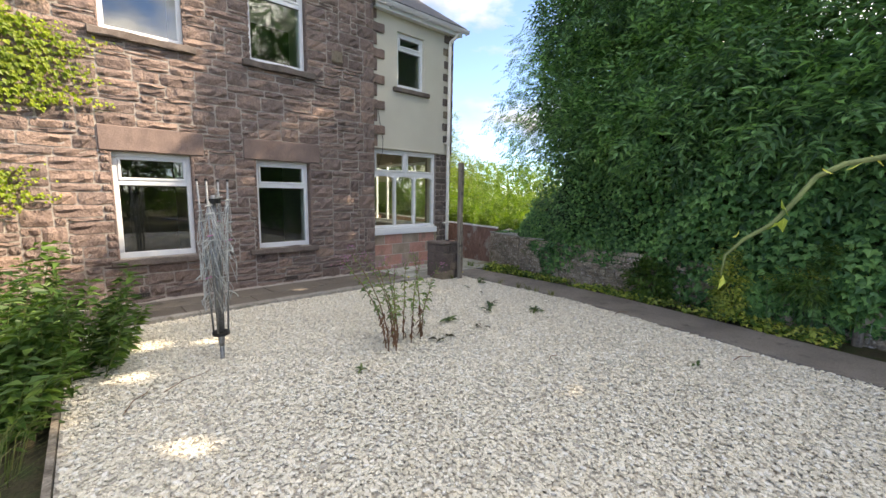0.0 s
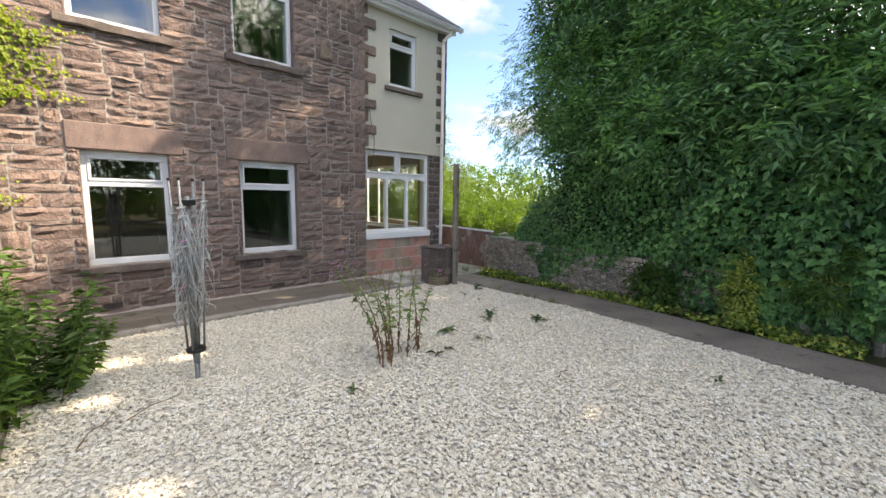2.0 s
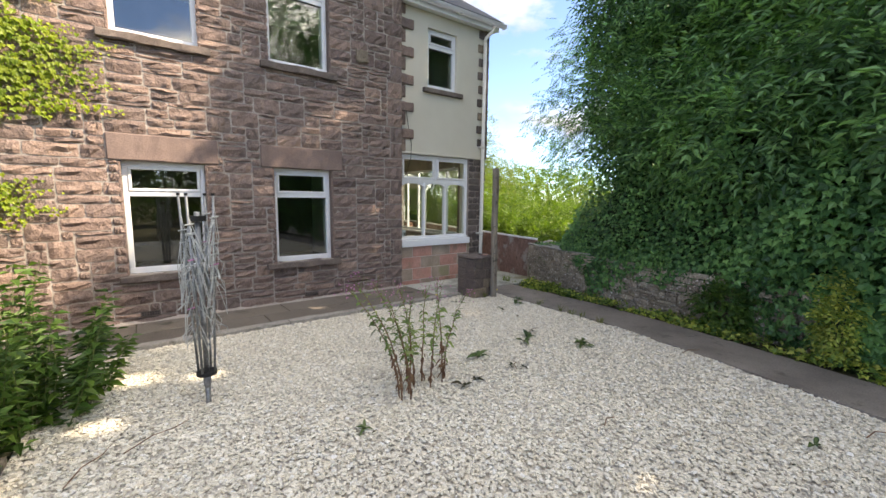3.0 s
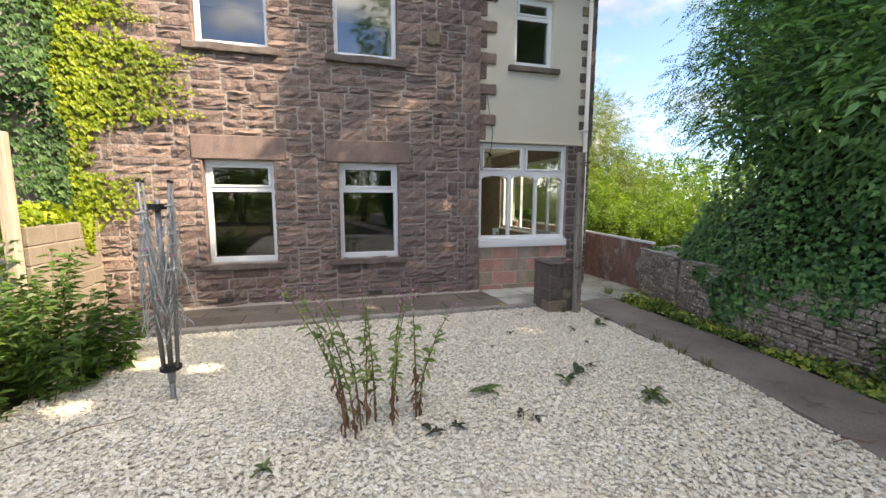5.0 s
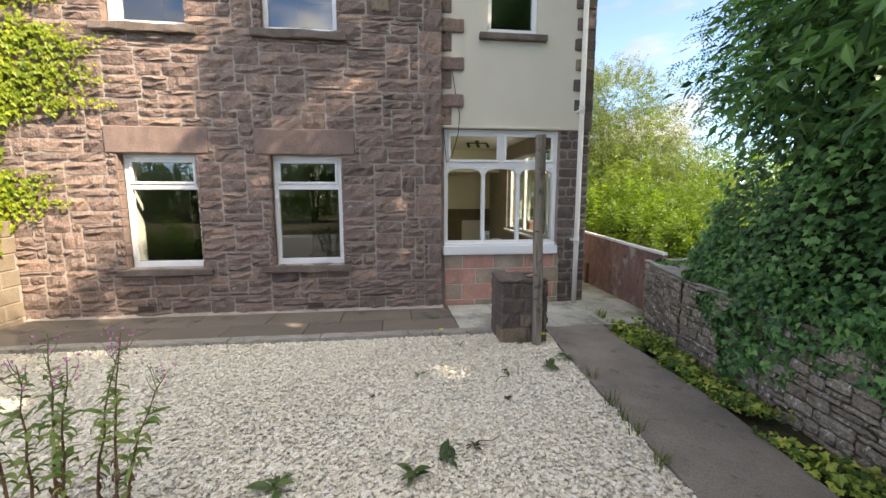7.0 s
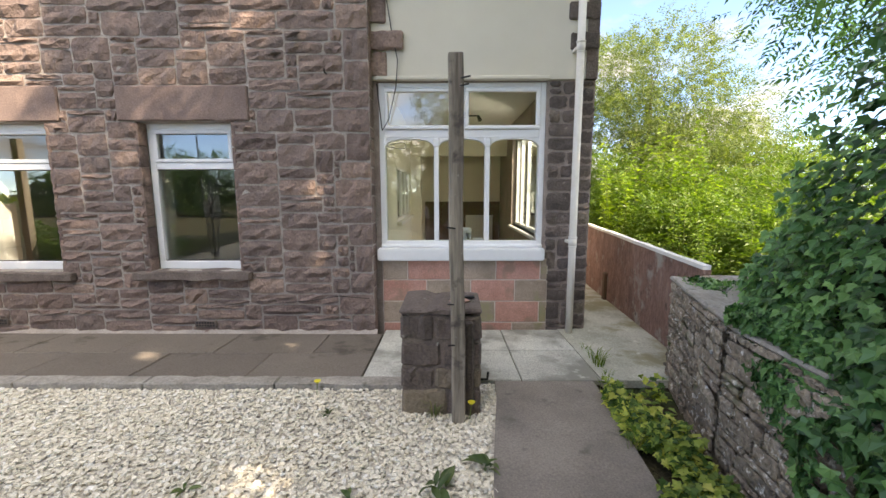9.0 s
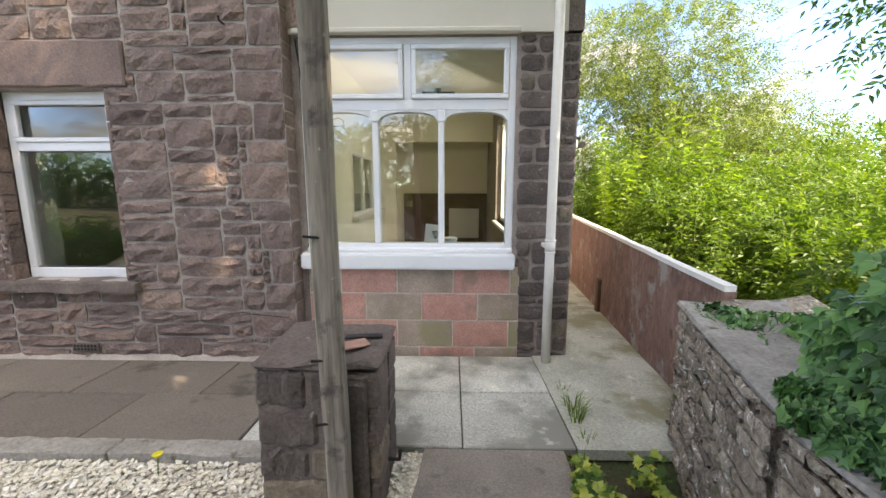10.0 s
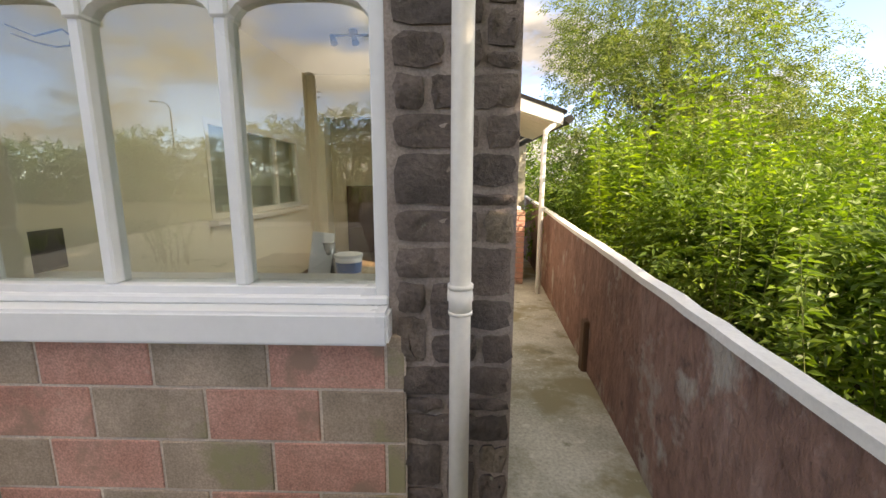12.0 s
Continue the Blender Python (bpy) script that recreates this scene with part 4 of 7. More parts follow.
# ---- covered way at the end of the passage ----
ver = thing("covered_way", "white timber lean-to roof at the end of the passage", "lean-to", at=(6.68, 10.9, 0))
bm = bmesh.new()
pts = [(0, 0, 2.32), (1.14, 0, 1.93), (1.14, 4.0, 1.93), (0, 4.0, 2.32)]
a = [bm.verts.new(p) for p in pts]
b = [bm.verts.new((x, y - 0.03, z + 0.035)) for x, y, z in pts]
bm.faces.new(a)
bm.faces.new(b[::-1])
for i in range(4):
    bm.faces.new((a[i], b[i], b[(i + 1) % 4], a[(i + 1) % 4]))
part("roof_sheet", bm, SLATE, ver, "dark roofing felt")
part("bargeboard", prism([(0.0, 2.15), (1.10, 1.80), (1.10, 1.935), (0.0, 2.31)], 0.0, 0.03), UPVC, ver)
for k in range(6):
    part("soffit_board", prism([(0.02, 2.13 - 0.002 * k), (1.08, 1.79), (1.08, 1.81), (0.02, 2.15)], 0.04 + 0.3 * k, 0.33 + 0.3 * k), CREAMWALL, ver, "cream soffit board")
part("gutter", tube([(1.17, -0.04, 1.86), (1.17, 4.0, 1.86)], 0.05, 10), BLACK, ver)
part("downpipe", tube([(1.05, 0.05, 1.84), (0.90, 0.02, 1.72), (0.88, 0.0, 1.5), (0.88, 0.0, -0.36)], 0.032, 12), UPVC, ver, smooth=True)
for k in range(4):
    part("post", box(0.62, 0.9 + 0.7 * k, 0.74, 0.70, 0.98 + 0.7 * k, 1.95, 0.006), UPVC, ver)
part("rail", box(0.60, 0.7, 0.70, 0.74, 3.6, 0.745, 0.006), UPVC, ver)
part("end_wall", box(-0.01, 3.6, -0.4, 1.3, 3.7, 2.0), RENDER, ver)
bw_thing = thing("brick_wall", "low red brick wall under the white covered way", "wall", kind="structure", at=(7.25, 11.45, 0))
part("core", box(0.01, 0.01, -0.45, 0.20, 2.2, 0.69), MORTAR, bw_thing)
for r in range(15):
    z = -0.42 + r * 0.075
    part("brick", box(0.0, -0.004, z, 0.105 if r % 2 else 0.21, 0.10, z + 0.065, 0.004), REDBLOCK, bw_thing)
    if r % 2:
        part("brick", box(0.115, -0.004, z, 0.21, 0.10, z + 0.065, 0.004), REDBLOCK, bw_thing)

# ---- inside the wing room ----
def radiator():
    root = thing("radiator", "white panel radiator with vertical flutes on the back wall", "radiator", at=(5.63, 12.30, 0.10))
    bm = bmesh.new()
    box(0, 0.02, 0.0, 0.62, 0.045, 0.60, 0.004, bm)
    panel_part = part("panel", bm, RADIATOR, root)
    for k in range(18):
        part("flute", box(0.012 + k * 0.034, 0.006, 0.03, 0.032 + k * 0.034, 0.02, 0.57, 0.004), RADIATOR, panel_part)
    part("top_grille", box(0.0, 0.0, 0.601, 0.62, 0.048, 0.612, 0.002), RADIATOR, root)
    part("pipe", tube([(0.05, 0.03, 0.0), (0.05, 0.03, -0.30)], 0.008, 8), STEEL, root)
    part("pipe", tube([(0.57, 0.03, 0.0), (0.57, 0.03, -0.30)], 0.008, 8), STEEL, root)


radiator()
table = thing("low_table", "low wooden table holding decorating things", "table", at=(5.35, 8.55, -0.08))
part("tabletop", box(0, 0, 0.45, 0.75, 0.55, 0.48, 0.005), PALEWOOD, table)
for x, y in ((0.03, 0.03), (0.68, 0.03), (0.03, 0.48), (0.68, 0.48)):
    part("leg", box(x, y, 0.0, x + 0.04, y + 0.04, 0.449, 0.003), PALEWOOD, table)
tub = thing("paint_tub", "white plastic paint tub with a blue label on the table", "tub", at=(5.66, 8.68, 0.401))
tub_body = part("body", tube([(0, 0, 0), (0, 0, 0.17)], [0.085, 0.10], 24), UPVC, tub, smooth=True)
part("rim", tube([(0, 0, 0.165), (0, 0, 0.185)], 0.106, 24), UPVC, tub_body)
part("label", tube([(0, 0, 0.05), (0, 0, 0.13)], [0.0915, 0.0985], 24, cap=False), BLUE, tub_body, "blue label band")
tin = thing("paint_tin", "small metal paint tins stacked beside the tub", "tin", at=(5.49, 8.74, 0.401))
part("body", tube([(0, 0, 0), (0, 0, 0.12)], 0.05, 18), STEEL, tin, smooth=True)
part("lid", tube([(0, 0, 0.12), (0, 0, 0.13)], 0.052, 18), STEEL, tin)
copy_thing(tin, pose(5.495, 8.74, 0.533, 0, 0, 40))
board = part("white_board", box(0, 0, 0, 0.16, 0.012, 0.36, 0.003), UPVC, None)
board.matrix_world = pose(5.36, 8.62, 0.402, -12, 8, 12)
tagged(board, "white board leaning on the table", "board")
lampt = thing("spotlight_bar", "dark metal spotlight bar under the ceiling", "ceiling light", at=(5.5, 9.75, 2.499))
bar = part("bar", tube([(-0.22, 0, -0.05), (0.22, 0, -0.05)], 0.012, 8), BLACK, lampt)
part("mount", tube([(0, 0, 0.0), (0, 0, -0.05)], 0.04, 12), BLACK, lampt)
for x in (-0.2, 0.0, 0.2):
    part("spot", tube([(x, 0, -0.05), (x + 0.03, -0.04, -0.13)], [0.022, 0.034], 10), BLACK, bar)
panel = part("wall_panel", box(4.461, 7.53, 0.69, 4.472, 7.72, 0.89, 0.004), BLACK, None)
tagged(panel, "small black panel fixed to the cream inner wall", "panel")
ib = part("window_board", box(4.462, REAR + 0.301, 0.66, 6.30, REAR + 0.42, 0.69, 0.006), UPVC, None)
tagged(ib, "white inner window board", "window board", kind="structure")


# ---- garden walls ----
def stone_wall():
    """Old rubble wall beside the path, under the ivy."""
    bm = bmesh.new()
    ys = [-8 + 0.248 * k for k in range(58)]
    rows = []
    for y in ys:
        x = along(WALL_X, y)
        z = ground_z(y) - 0.1
        t = 0.55 + 0.02 * math.sin(y * 3.1)
        rows.append([bm.verts.new(p) for p in ((x, y, z), (x + 0.025, y, t - 0.02), (x + 0.06, y, t + 0.01), (x + 0.70, y, t + 0.05), (x + 0.76, y, t - 0.03), (x + 0.8, y, z))])
    for r, s in zip(rows, rows[1:]):
        for i in range(5):
            bm.faces.new((r[i], r[i + 1], s[i + 1], s[i]))
    bm.faces.new(rows[0])
    bm.faces.new(rows[-1][::-1])
    bmesh.ops.subdivide_edges(bm, edges=[e for e in bm.edges if e.calc_length() > 0.3], cuts=2, use_grid_fill=True)
    for v in bm.verts:
        v.co += noise.noise_vector(v.co * 6.0) * 0.022
    return tagged(part("wall_garden", bm, RUBBLE, None, smooth=True), "old grey rubble stone wall under hanging ivy", "wall", kind="structure")


garden_wall = stone_wall()


def passage_wall():
    """Low red painted wall with a white coping beside the passage."""
    x0, x1 = lambda y: 7.20 + 0.10 * (y - 6.2), lambda y: 7.265 + 0.10 * (y - 6.2)
    top = lambda y: 0.63 + 0.012 * (y - 6.2)
    for name, a, b, z0, z1, mat, lab in (("wall_passage", 0.0, 0.0, None, 0.0, REDWALL, "low red painted rendered wall with worn pale patches"),
                                         ("coping", -0.008, -0.008, 0.001, 0.034, COPING, "rough white painted coping along the red wall")):
        bm = bmesh.new()
        rows = []
        for k in range(61):
            y = 6.14 + 8.96 * k / 60
            lo = ground_z(y) - 0.2 if z0 is None else top(y) + z0
            hi = top(y) + z1
            w = 0.006 * noise.noise(Vector((y * 5, z1 * 40, 0)))
            rows.append([bm.verts.new(p) for p in ((x0(y) + a + w, y, lo), (x0(y) + a + w, y, hi), (x1(y) + b + w, y, hi + w), (x1(y) + b, y, lo))])
        for r, s in zip(rows, rows[1:]):
            for i in range(4):
                bm.faces.new((r[i], r[(i + 1) % 4], s[(i + 1) % 4], s[i]))
        bm.faces.new(rows[0])
        bm.faces.new(rows[-1][::-1])
        tagged(part(name, bm, mat, None), lab, "wall", kind="structure")


passage_wall()
slot = part("wall_slot", box(7.395, 8.55, -0.30, 7.47, 8.64, 0.12, 0.01), DADO, None)
tagged(slot, "rusty brown upright bar at the foot of the red wall", "post")

# left boundary wall of buff blocks
side = thing("wall_boundary", "low buff block boundary wall meeting the house", "wall", kind="structure", at=(-0.92, 0, 0))
part("core", box(-0.20, 5.72, -0.3, -0.012, FRONT - 0.01, 1.07), MORTAR, side)
for r in range(7):
    z0 = 1.08 - (r + 1) * 0.205
    for k in range(5):
        y0 = 5.70 - (0.22 if r % 2 else 0.0) + 0.44 * k
        a, b = max(y0, 5.70), min(y0 + 0.44, FRONT - 0.012)
        if b - a > 0.06:
            part("block", box(-0.05, a + 0.006, z0 + 0.006, 0.0, b - 0.006, z0 + 0.20, 0.008), BLOCKWALL, side)
post = part("fence_post", box(-1.0, 5.50, -0.25, -0.90, 5.60, 2.0, 0.008), PALEWOOD, None)
tagged(post, "pale wooden fence post beside the boundary wall", "fence post")

# ---- gate pier and post ----
pier = thing("gate_pier", "short square pier of dark lichened stone at the gravel edge", "pier", at=(4.90, 5.47, 0))
zb = ground_z(5.6)
part("core", box(0.013, 0.013, zb - 0.1, 0.507, 0.447, 0.462), SILLSTONE, pier)
pg = np.random.default_rng(5)
levels = [zb - 0.05, -0.02, 0.13, 0.30, 0.47]
for z0, z1 in zip(levels, levels[1:]):
    cut = pg.uniform(0.2, 0.33)
    for a, b in ((0.0, cut), (cut, 0.52)):
        part("stone", worn_slab(a + 0.006, 0.0, z0 + 0.006, b - 0.006, 0.23, z1 - 0.006, pg, 3, 0.008, 0.016), DARKSTONE, pier)
        part("stone", worn_slab(a + 0.006, 0.242, z0 + 0.006, b - 0.006, 0.46, z1 - 0.006, pg, 3, 0.008, 0.016), DARKSTONE, pier)
part("cap", worn_slab(0.0, -0.002, 0.474, 0.522, 0.463, 0.508, pg, 6, 0.008, 0.014), DARKSTONE, pier)
tpost = thing("timber_post", "tall weathered grey timber post standing before the pier", "post", at=(5.268, 5.385, ground_z(5.36)), turn=2)
bm = box(-0.041, -0.041, -0.2, 0.041, 0.041, 2.16, 0.006)
bmesh.ops.subdivide_edges(bm, edges=[e for e in bm.edges if e.calc_length() > 1], cuts=14)
for v in bm.verts:
    v.co += Vector((0.004 * math.sin(v.co.z * 4), 0.003 * math.cos(v.co.z * 5), 0)) + noise.noise_vector(v.co * 9) * 0.003
    v.co.x -= 0.012 * v.co.z
part("shaft", bm, GREYWOOD, tpost)

# ---- paving ----
def paving(name, x0, x1, y0, y1, cols, rows, material, label, piece, stagger=0.0, lift=0.02):
    root = thing(name, label, "pavement", kind="structure")
    g = np.random.default_rng(cols * 7 + rows)
    bed = bmesh.new()
    vs = [bed.verts.new(p) for p in ((x0, y0, ground_z(y0) + lift - 0.012), (x1, y0, ground_z(y0) + lift - 0.012), (x1, y1, ground_z(y1) + lift - 0.012), (x0, y1, ground_z(y1) + lift - 0.012))]
    bed.faces.new(vs)
    part("bed", bed, SOIL, root)
    for r in range(rows):
        a, b = y0 + (y1 - y0) * r / rows, y0 + (y1 - y0) * (r + 1) / rows
        for c in range(-1, cols + 1):
            p = x0 + (x1 - x0) * (c + (stagger if r % 2 else 0)) / cols
            q = p + (x1 - x0) / cols
            p, q = max(p, x0), min(q, x1)
            if q - p < 0.06:
                continue
            m = box(p + 0.004, a + 0.004, -0.045, q - 0.004, b - 0.004, 0.0, 0.006)
            lv = g.uniform(-0.003, 0.003)
            for v in m.verts:
                v.co.z += ground_z(v.co.y) + lift + lv
            part(piece, m, material, root)
    return root


paving("pavement_house", -0.9, 4.54, 5.93, FRONT - 0.055, 6, 2, OLDSLAB, "brown grey weathered flagstones along the house front", "slab", 0.4)
paving("pavement_patio", 4.545, 6.375, 5.93, 7.17, 3, 2, SLAB, "grey square concrete slabs before the large window", "slab")
kerb = thing("kerb", "weathered concrete edging between flagstones and gravel", "kerb", kind="structure")
for k in range(6):
    a, b = -0.9 + 0.967 * k, -0.9 + 0.967 * (k + 1)
    part("edging", worn_slab(a + 0.004, 5.80, -0.30, b - 0.004, 5.926, ground_z(5.85) + 0.045, pg, 8, 0.003, 0.008), surface_cap, kerb)
fillet = part("mortar_fillet", prism([(0, 0), (0.055, 0), (0.0, 0.035)], 0, 5.38), MORTAR, None)
fillet.matrix_world = pose(-0.9, FRONT - 0.002, ground_z(7.0) + 0.02, 0, 0, -90)
tagged(fillet, "rough mortar fillet at the foot of the stone wall", "trim", kind="structure")

# ---- gravel chips ----
def chips(n=101000):
    g = np.random.default_rng(11)
    y = g.uniform(-0.45, 5.80, n)
    lim = np.interp(y, [r[0] for r in PATH_IN], [r[1] for r in PATH_IN]) + 0.03 * np.sin(y * 7)
    x = -0.2 + (lim + 0.2) * g.random(n)
    near_pier = (g.random(n) < 0.004) & (lim > 5.3)
    x, y = np.where(near_pier, g.uniform(4.92, 5.54, n), x), np.where(near_pier, g.uniform(5.78, 5.92, n), y)
    s = 0.0058 + 0.0082 * g.random(n) ** 1.5
    cube = np.array([(-1, -1, -1), (1, -1, -1), (1, 1, -1), (-1, 1, -1), (-1, -1, 1), (1, -1, 1), (1, 1, 1), (-1, 1, 1)], float)
    f = np.array([(4, 5, 6, 7), (0, 1, 5, 4), (1, 2, 6, 5), (2, 3, 7, 6), (3, 0, 4, 7)])
    v = cube[None] * g.uniform(0.45, 1.05, (n, 8, 3)) * np.array([1.4, 0.9, 0.55])
    a, b = g.uniform(0, 2 * np.pi, n), g.normal(0, 0.45, n)
    ca, sa, cb, sb = np.cos(a), np.sin(a), np.cos(b), np.sin(b)
    v = v * s[:, None, None]
    vy, vz = v[..., 1] * cb[:, None] - v[..., 2] * sb[:, None], v[..., 1] * sb[:, None] + v[..., 2] * cb[:, None]
    vx = v[..., 0]
    v = np.stack([vx * ca[:, None] - vy * sa[:, None], vx * sa[:, None] + vy * ca[:, None], vz], -1)
    lumps = 0.004 * np.sin(x * 2.3 + 1.0) * np.sin(y * 1.9)
    z = -0.033 * np.clip(y, -4, 14) - 0.001 + lumps + g.uniform(-0.005, 0.006, n)
    v += np.stack([x, y, z], -1)[:, None, :]
    F = (np.arange(n)[:, None, None] * 8 + f[None]).reshape(-1, 4)
    ob = new("gravel", quads("gravel", v.reshape(-1, 3), F, PEBBLE))
    tagged(ob, "loose white limestone chippings covering the garden", "gravel", kind="stuff")


chips()
edge = part("edging_board", box(-0.26, -2.0, -0.2, -0.225, 3.9, -0.02), GREYWOOD, None)
for v in edge.data.vertices:
    v.co.z += ground_z(v.co.y) + 0.04
tagged(edge, "grey timber board edging the gravel", "edging", kind="structure")

# ---- trees and shrubs ----
# small holes in the canopy, by the spot of ground or wall that the sun reaches through each
GAPS = [((0.45, 2.55, 0.0), 0.20), ((2.70, 1.38, 0.0), 0.2), ((0.5, 4.75, 0.0), 0.26), ((0.32, 3.93, 0.0), 0.2), ((1.05, 4.48, 0.0), 0.22), ((4.33, 4.75, -0.1), 0.30),
        ((3.92, 7.05, 1.25), 0.18), ((3.9, 7.05, 0.55), 0.14), ((2.55, 6.4, -0.2), 0.17), ((3.7, 6.65, -0.2), 0.17)]


def sun_gaps(points):
    """Which points lie in a hole."""
    way = np.array(SUN_DIR)
    inside = np.zeros(len(points), bool)
    g = np.random.default_rng(8)
    for spot, r in GAPS:
        v = points - np.array(spot)
        off = np.linalg.norm(v - (v @ way)[:, None] * way, axis=1) / r
        inside |= g.random(len(points)) < np.clip(1.5 - 1.5 * off, 0, 0.955)
    return inside


def crown_part(name, parent, blobs, count, material, leaflets, reach, leaf, width, seed, shell=0.5):
    g = np.random.default_rng(seed)
    vol = np.array([r[0] * r[1] + r[1] * r[2] + r[0] * r[2] for c, r in blobs])
    got = []
    for (c, r), share in zip(blobs, vol / vol.sum()):
        p, d = blob_points(int(count * share), c, r, shell, g)
        got.append(sprays(p, d, leaflets, reach, leaf, width, g))
    a = [np.concatenate(k) for k in zip(*got)]
    open_to_sun = sun_gaps(a[0] + np.array(parent.location))
    a = [v[~open_to_sun] if np.ndim(v) and len(v) == len(open_to_sun) else v for v in a]
    me = leaf_mesh(name, a[0], a[1], a[2], a[3], a[4], material)
    ob = new(name, me)
    ob.parent = parent
    return ob


def tree(name, label, base, height, blobs, count, material, seed, trunk=0.18, leaflets=9, reach=0.28, leaf=0.085, width=0.034, category="tree"):
    root = thing(name, label, category, at=base)
    g = np.random.default_rng(seed)
    b = Vector(base)
    rel = [(tuple(np.array(c) - np.array(base)), r) for c, r in blobs]
    top = Vector((g.normal(0, 0.3), g.normal(0, 0.3), height * 0.8))
    pts = [Vector((0, 0, -0.2)), top * 0.3 + Vector(g.normal(0, 0.12, 3)), top * 0.65 + Vector(g.normal(0, 0.15, 3)), top]
    part("trunk", tube(pts, [trunk, trunk * 0.75, trunk * 0.45, trunk * 0.12], 10), BARK, root, smooth=True)
    for c, r in rel:
        s = g.uniform(0.25, 0.6)
        a = pts[1].lerp(pts[2], s)
        e = Vector(c) + Vector((0, 0, r[2] * 0.3))
        m = a.lerp(e, 0.5) + Vector((0, 0, 0.25)) + Vector(g.normal(0, 0.15, 3))
        part("limb", tube([a, m, e], [trunk * 0.35, trunk * 0.2, trunk * 0.05], 7), BARK, root, smooth=True)
    crown_part("crown", root, rel, count, material, leaflets, reach, leaf, width, seed + 1)
    return root


# rearmost crown masses, x over 10, are added behind the rest to shade the patio
tree("ash_tree", "tall dark green leafy tree leaning over the garden wall", (9.0, 3.6, -0.1), 11.5,
     [((8.2, 3.4, 3.6), (1.4, 1.4, 1.2)), ((8.6, 2.6, 5.8), (1.9, 1.5, 1.8)), ((8.3, 4.1, 5.6), (1.4, 1.2, 1.5)), ((9.0, 3.5, 8.2), (2.1, 1.7, 2.0)), ((7.7, 4.5, 3.4), (0.9, 0.9, 0.9)),
      ((8.2, 5.0, 5.0), (0.9, 0.8, 0.9)), ((7.0, 3.2, 2.7), (0.8, 1.1, 0.8)), ((9.4, 5.2, 4.0), (1.2, 1.0, 1.2)), ((9.6, 5.0, 6.4), (1.3, 1.2, 1.3)), ((9.0, 3.7, 10.8), (1.9, 1.5, 1.8)), ((6.6, 3.6, 2.4), (0.55, 0.8, 0.6)), ((10.7, 2.9, 4.9), (1.3, 1.3, 1.3)), ((10.2, 3.9, 4.4), (1.0, 1.0, 1.0))],
     17500, LEAF_TREE, 21, 0.2, 7, 0.32, 0.125, 0.044)
# topmost crown masses are added above the view to shade gravel, flagstones and wall foot
tree("ash_tree", "broad dark green leafy tree overhanging the path", (8.6, -0.6, 0.1), 8.0,
     [((7.4, 0.6, 3.6), (1.5, 1.6, 1.4)), ((8.0, -0.8, 5.2), (2.0, 1.9, 1.7)), ((7.2, -2.0, 4.0), (1.7, 1.7, 1.5)), ((8.4, -1.6, 6.6), (1.9, 1.9, 1.6)), ((7.1, 1.9, 3.3), (1.2, 1.2, 1.1)),
      ((6.4, 1.2, 2.7), (0.8, 1.0, 0.7)), ((6.2, -0.4, 2.8), (0.9, 1.1, 0.8)), ((6.2, 2.3, 2.3), (0.6, 0.9, 0.55)), ((5.9, 0.4, 2.2), (0.6, 0.9, 0.55)), ((8.8, -0.5, 8.0), (1.6, 1.5, 1.3)), ((8.9, -2.6, 8.4), (1.8, 1.5, 1.4)), ((7.6, 1.5, 7.1), (1.5, 1.2, 1.05)), ((8.6, 1.7, 6.6), (1.3, 1.2, 1.1))],
     15000, LEAF_TREE, 22, 0.22, 7, 0.32, 0.130, 0.046)
# crown mass at x 8.7 is added out of view to shade the gravel
tree("ash_tree", "dark leafy tree at the end of the garden path", (7.5, -5.5, 0.1), 8.0,
     [((7.0, -4.6, 4.2), (2.0, 2.0, 1.8)), ((7.8, -5.8, 6.6), (2.2, 2.2, 1.9)), ((6.6, -7.5, 3.6), (1.8, 1.8, 1.6)), ((7.6, -3.9, 6.8), (1.6, 1.6, 1.4)), ((8.7, -4.8, 8.6), (1.8, 1.7, 1.4)), ((5.3, -5.2, 5.4), (1.6, 1.5, 1.6)), ((4.9, -4.6, 8.4), (1.7, 1.4, 1.6)), ((6.8, -4.6, 9.3), (1.7, 1.5, 1.7)), ((6.6, -6.0, 1.6), (2.2, 1.2, 1.6))], 9800, LEAF_TREE, 23, 0.2, 7, 0.30, 0.12, 0.046)
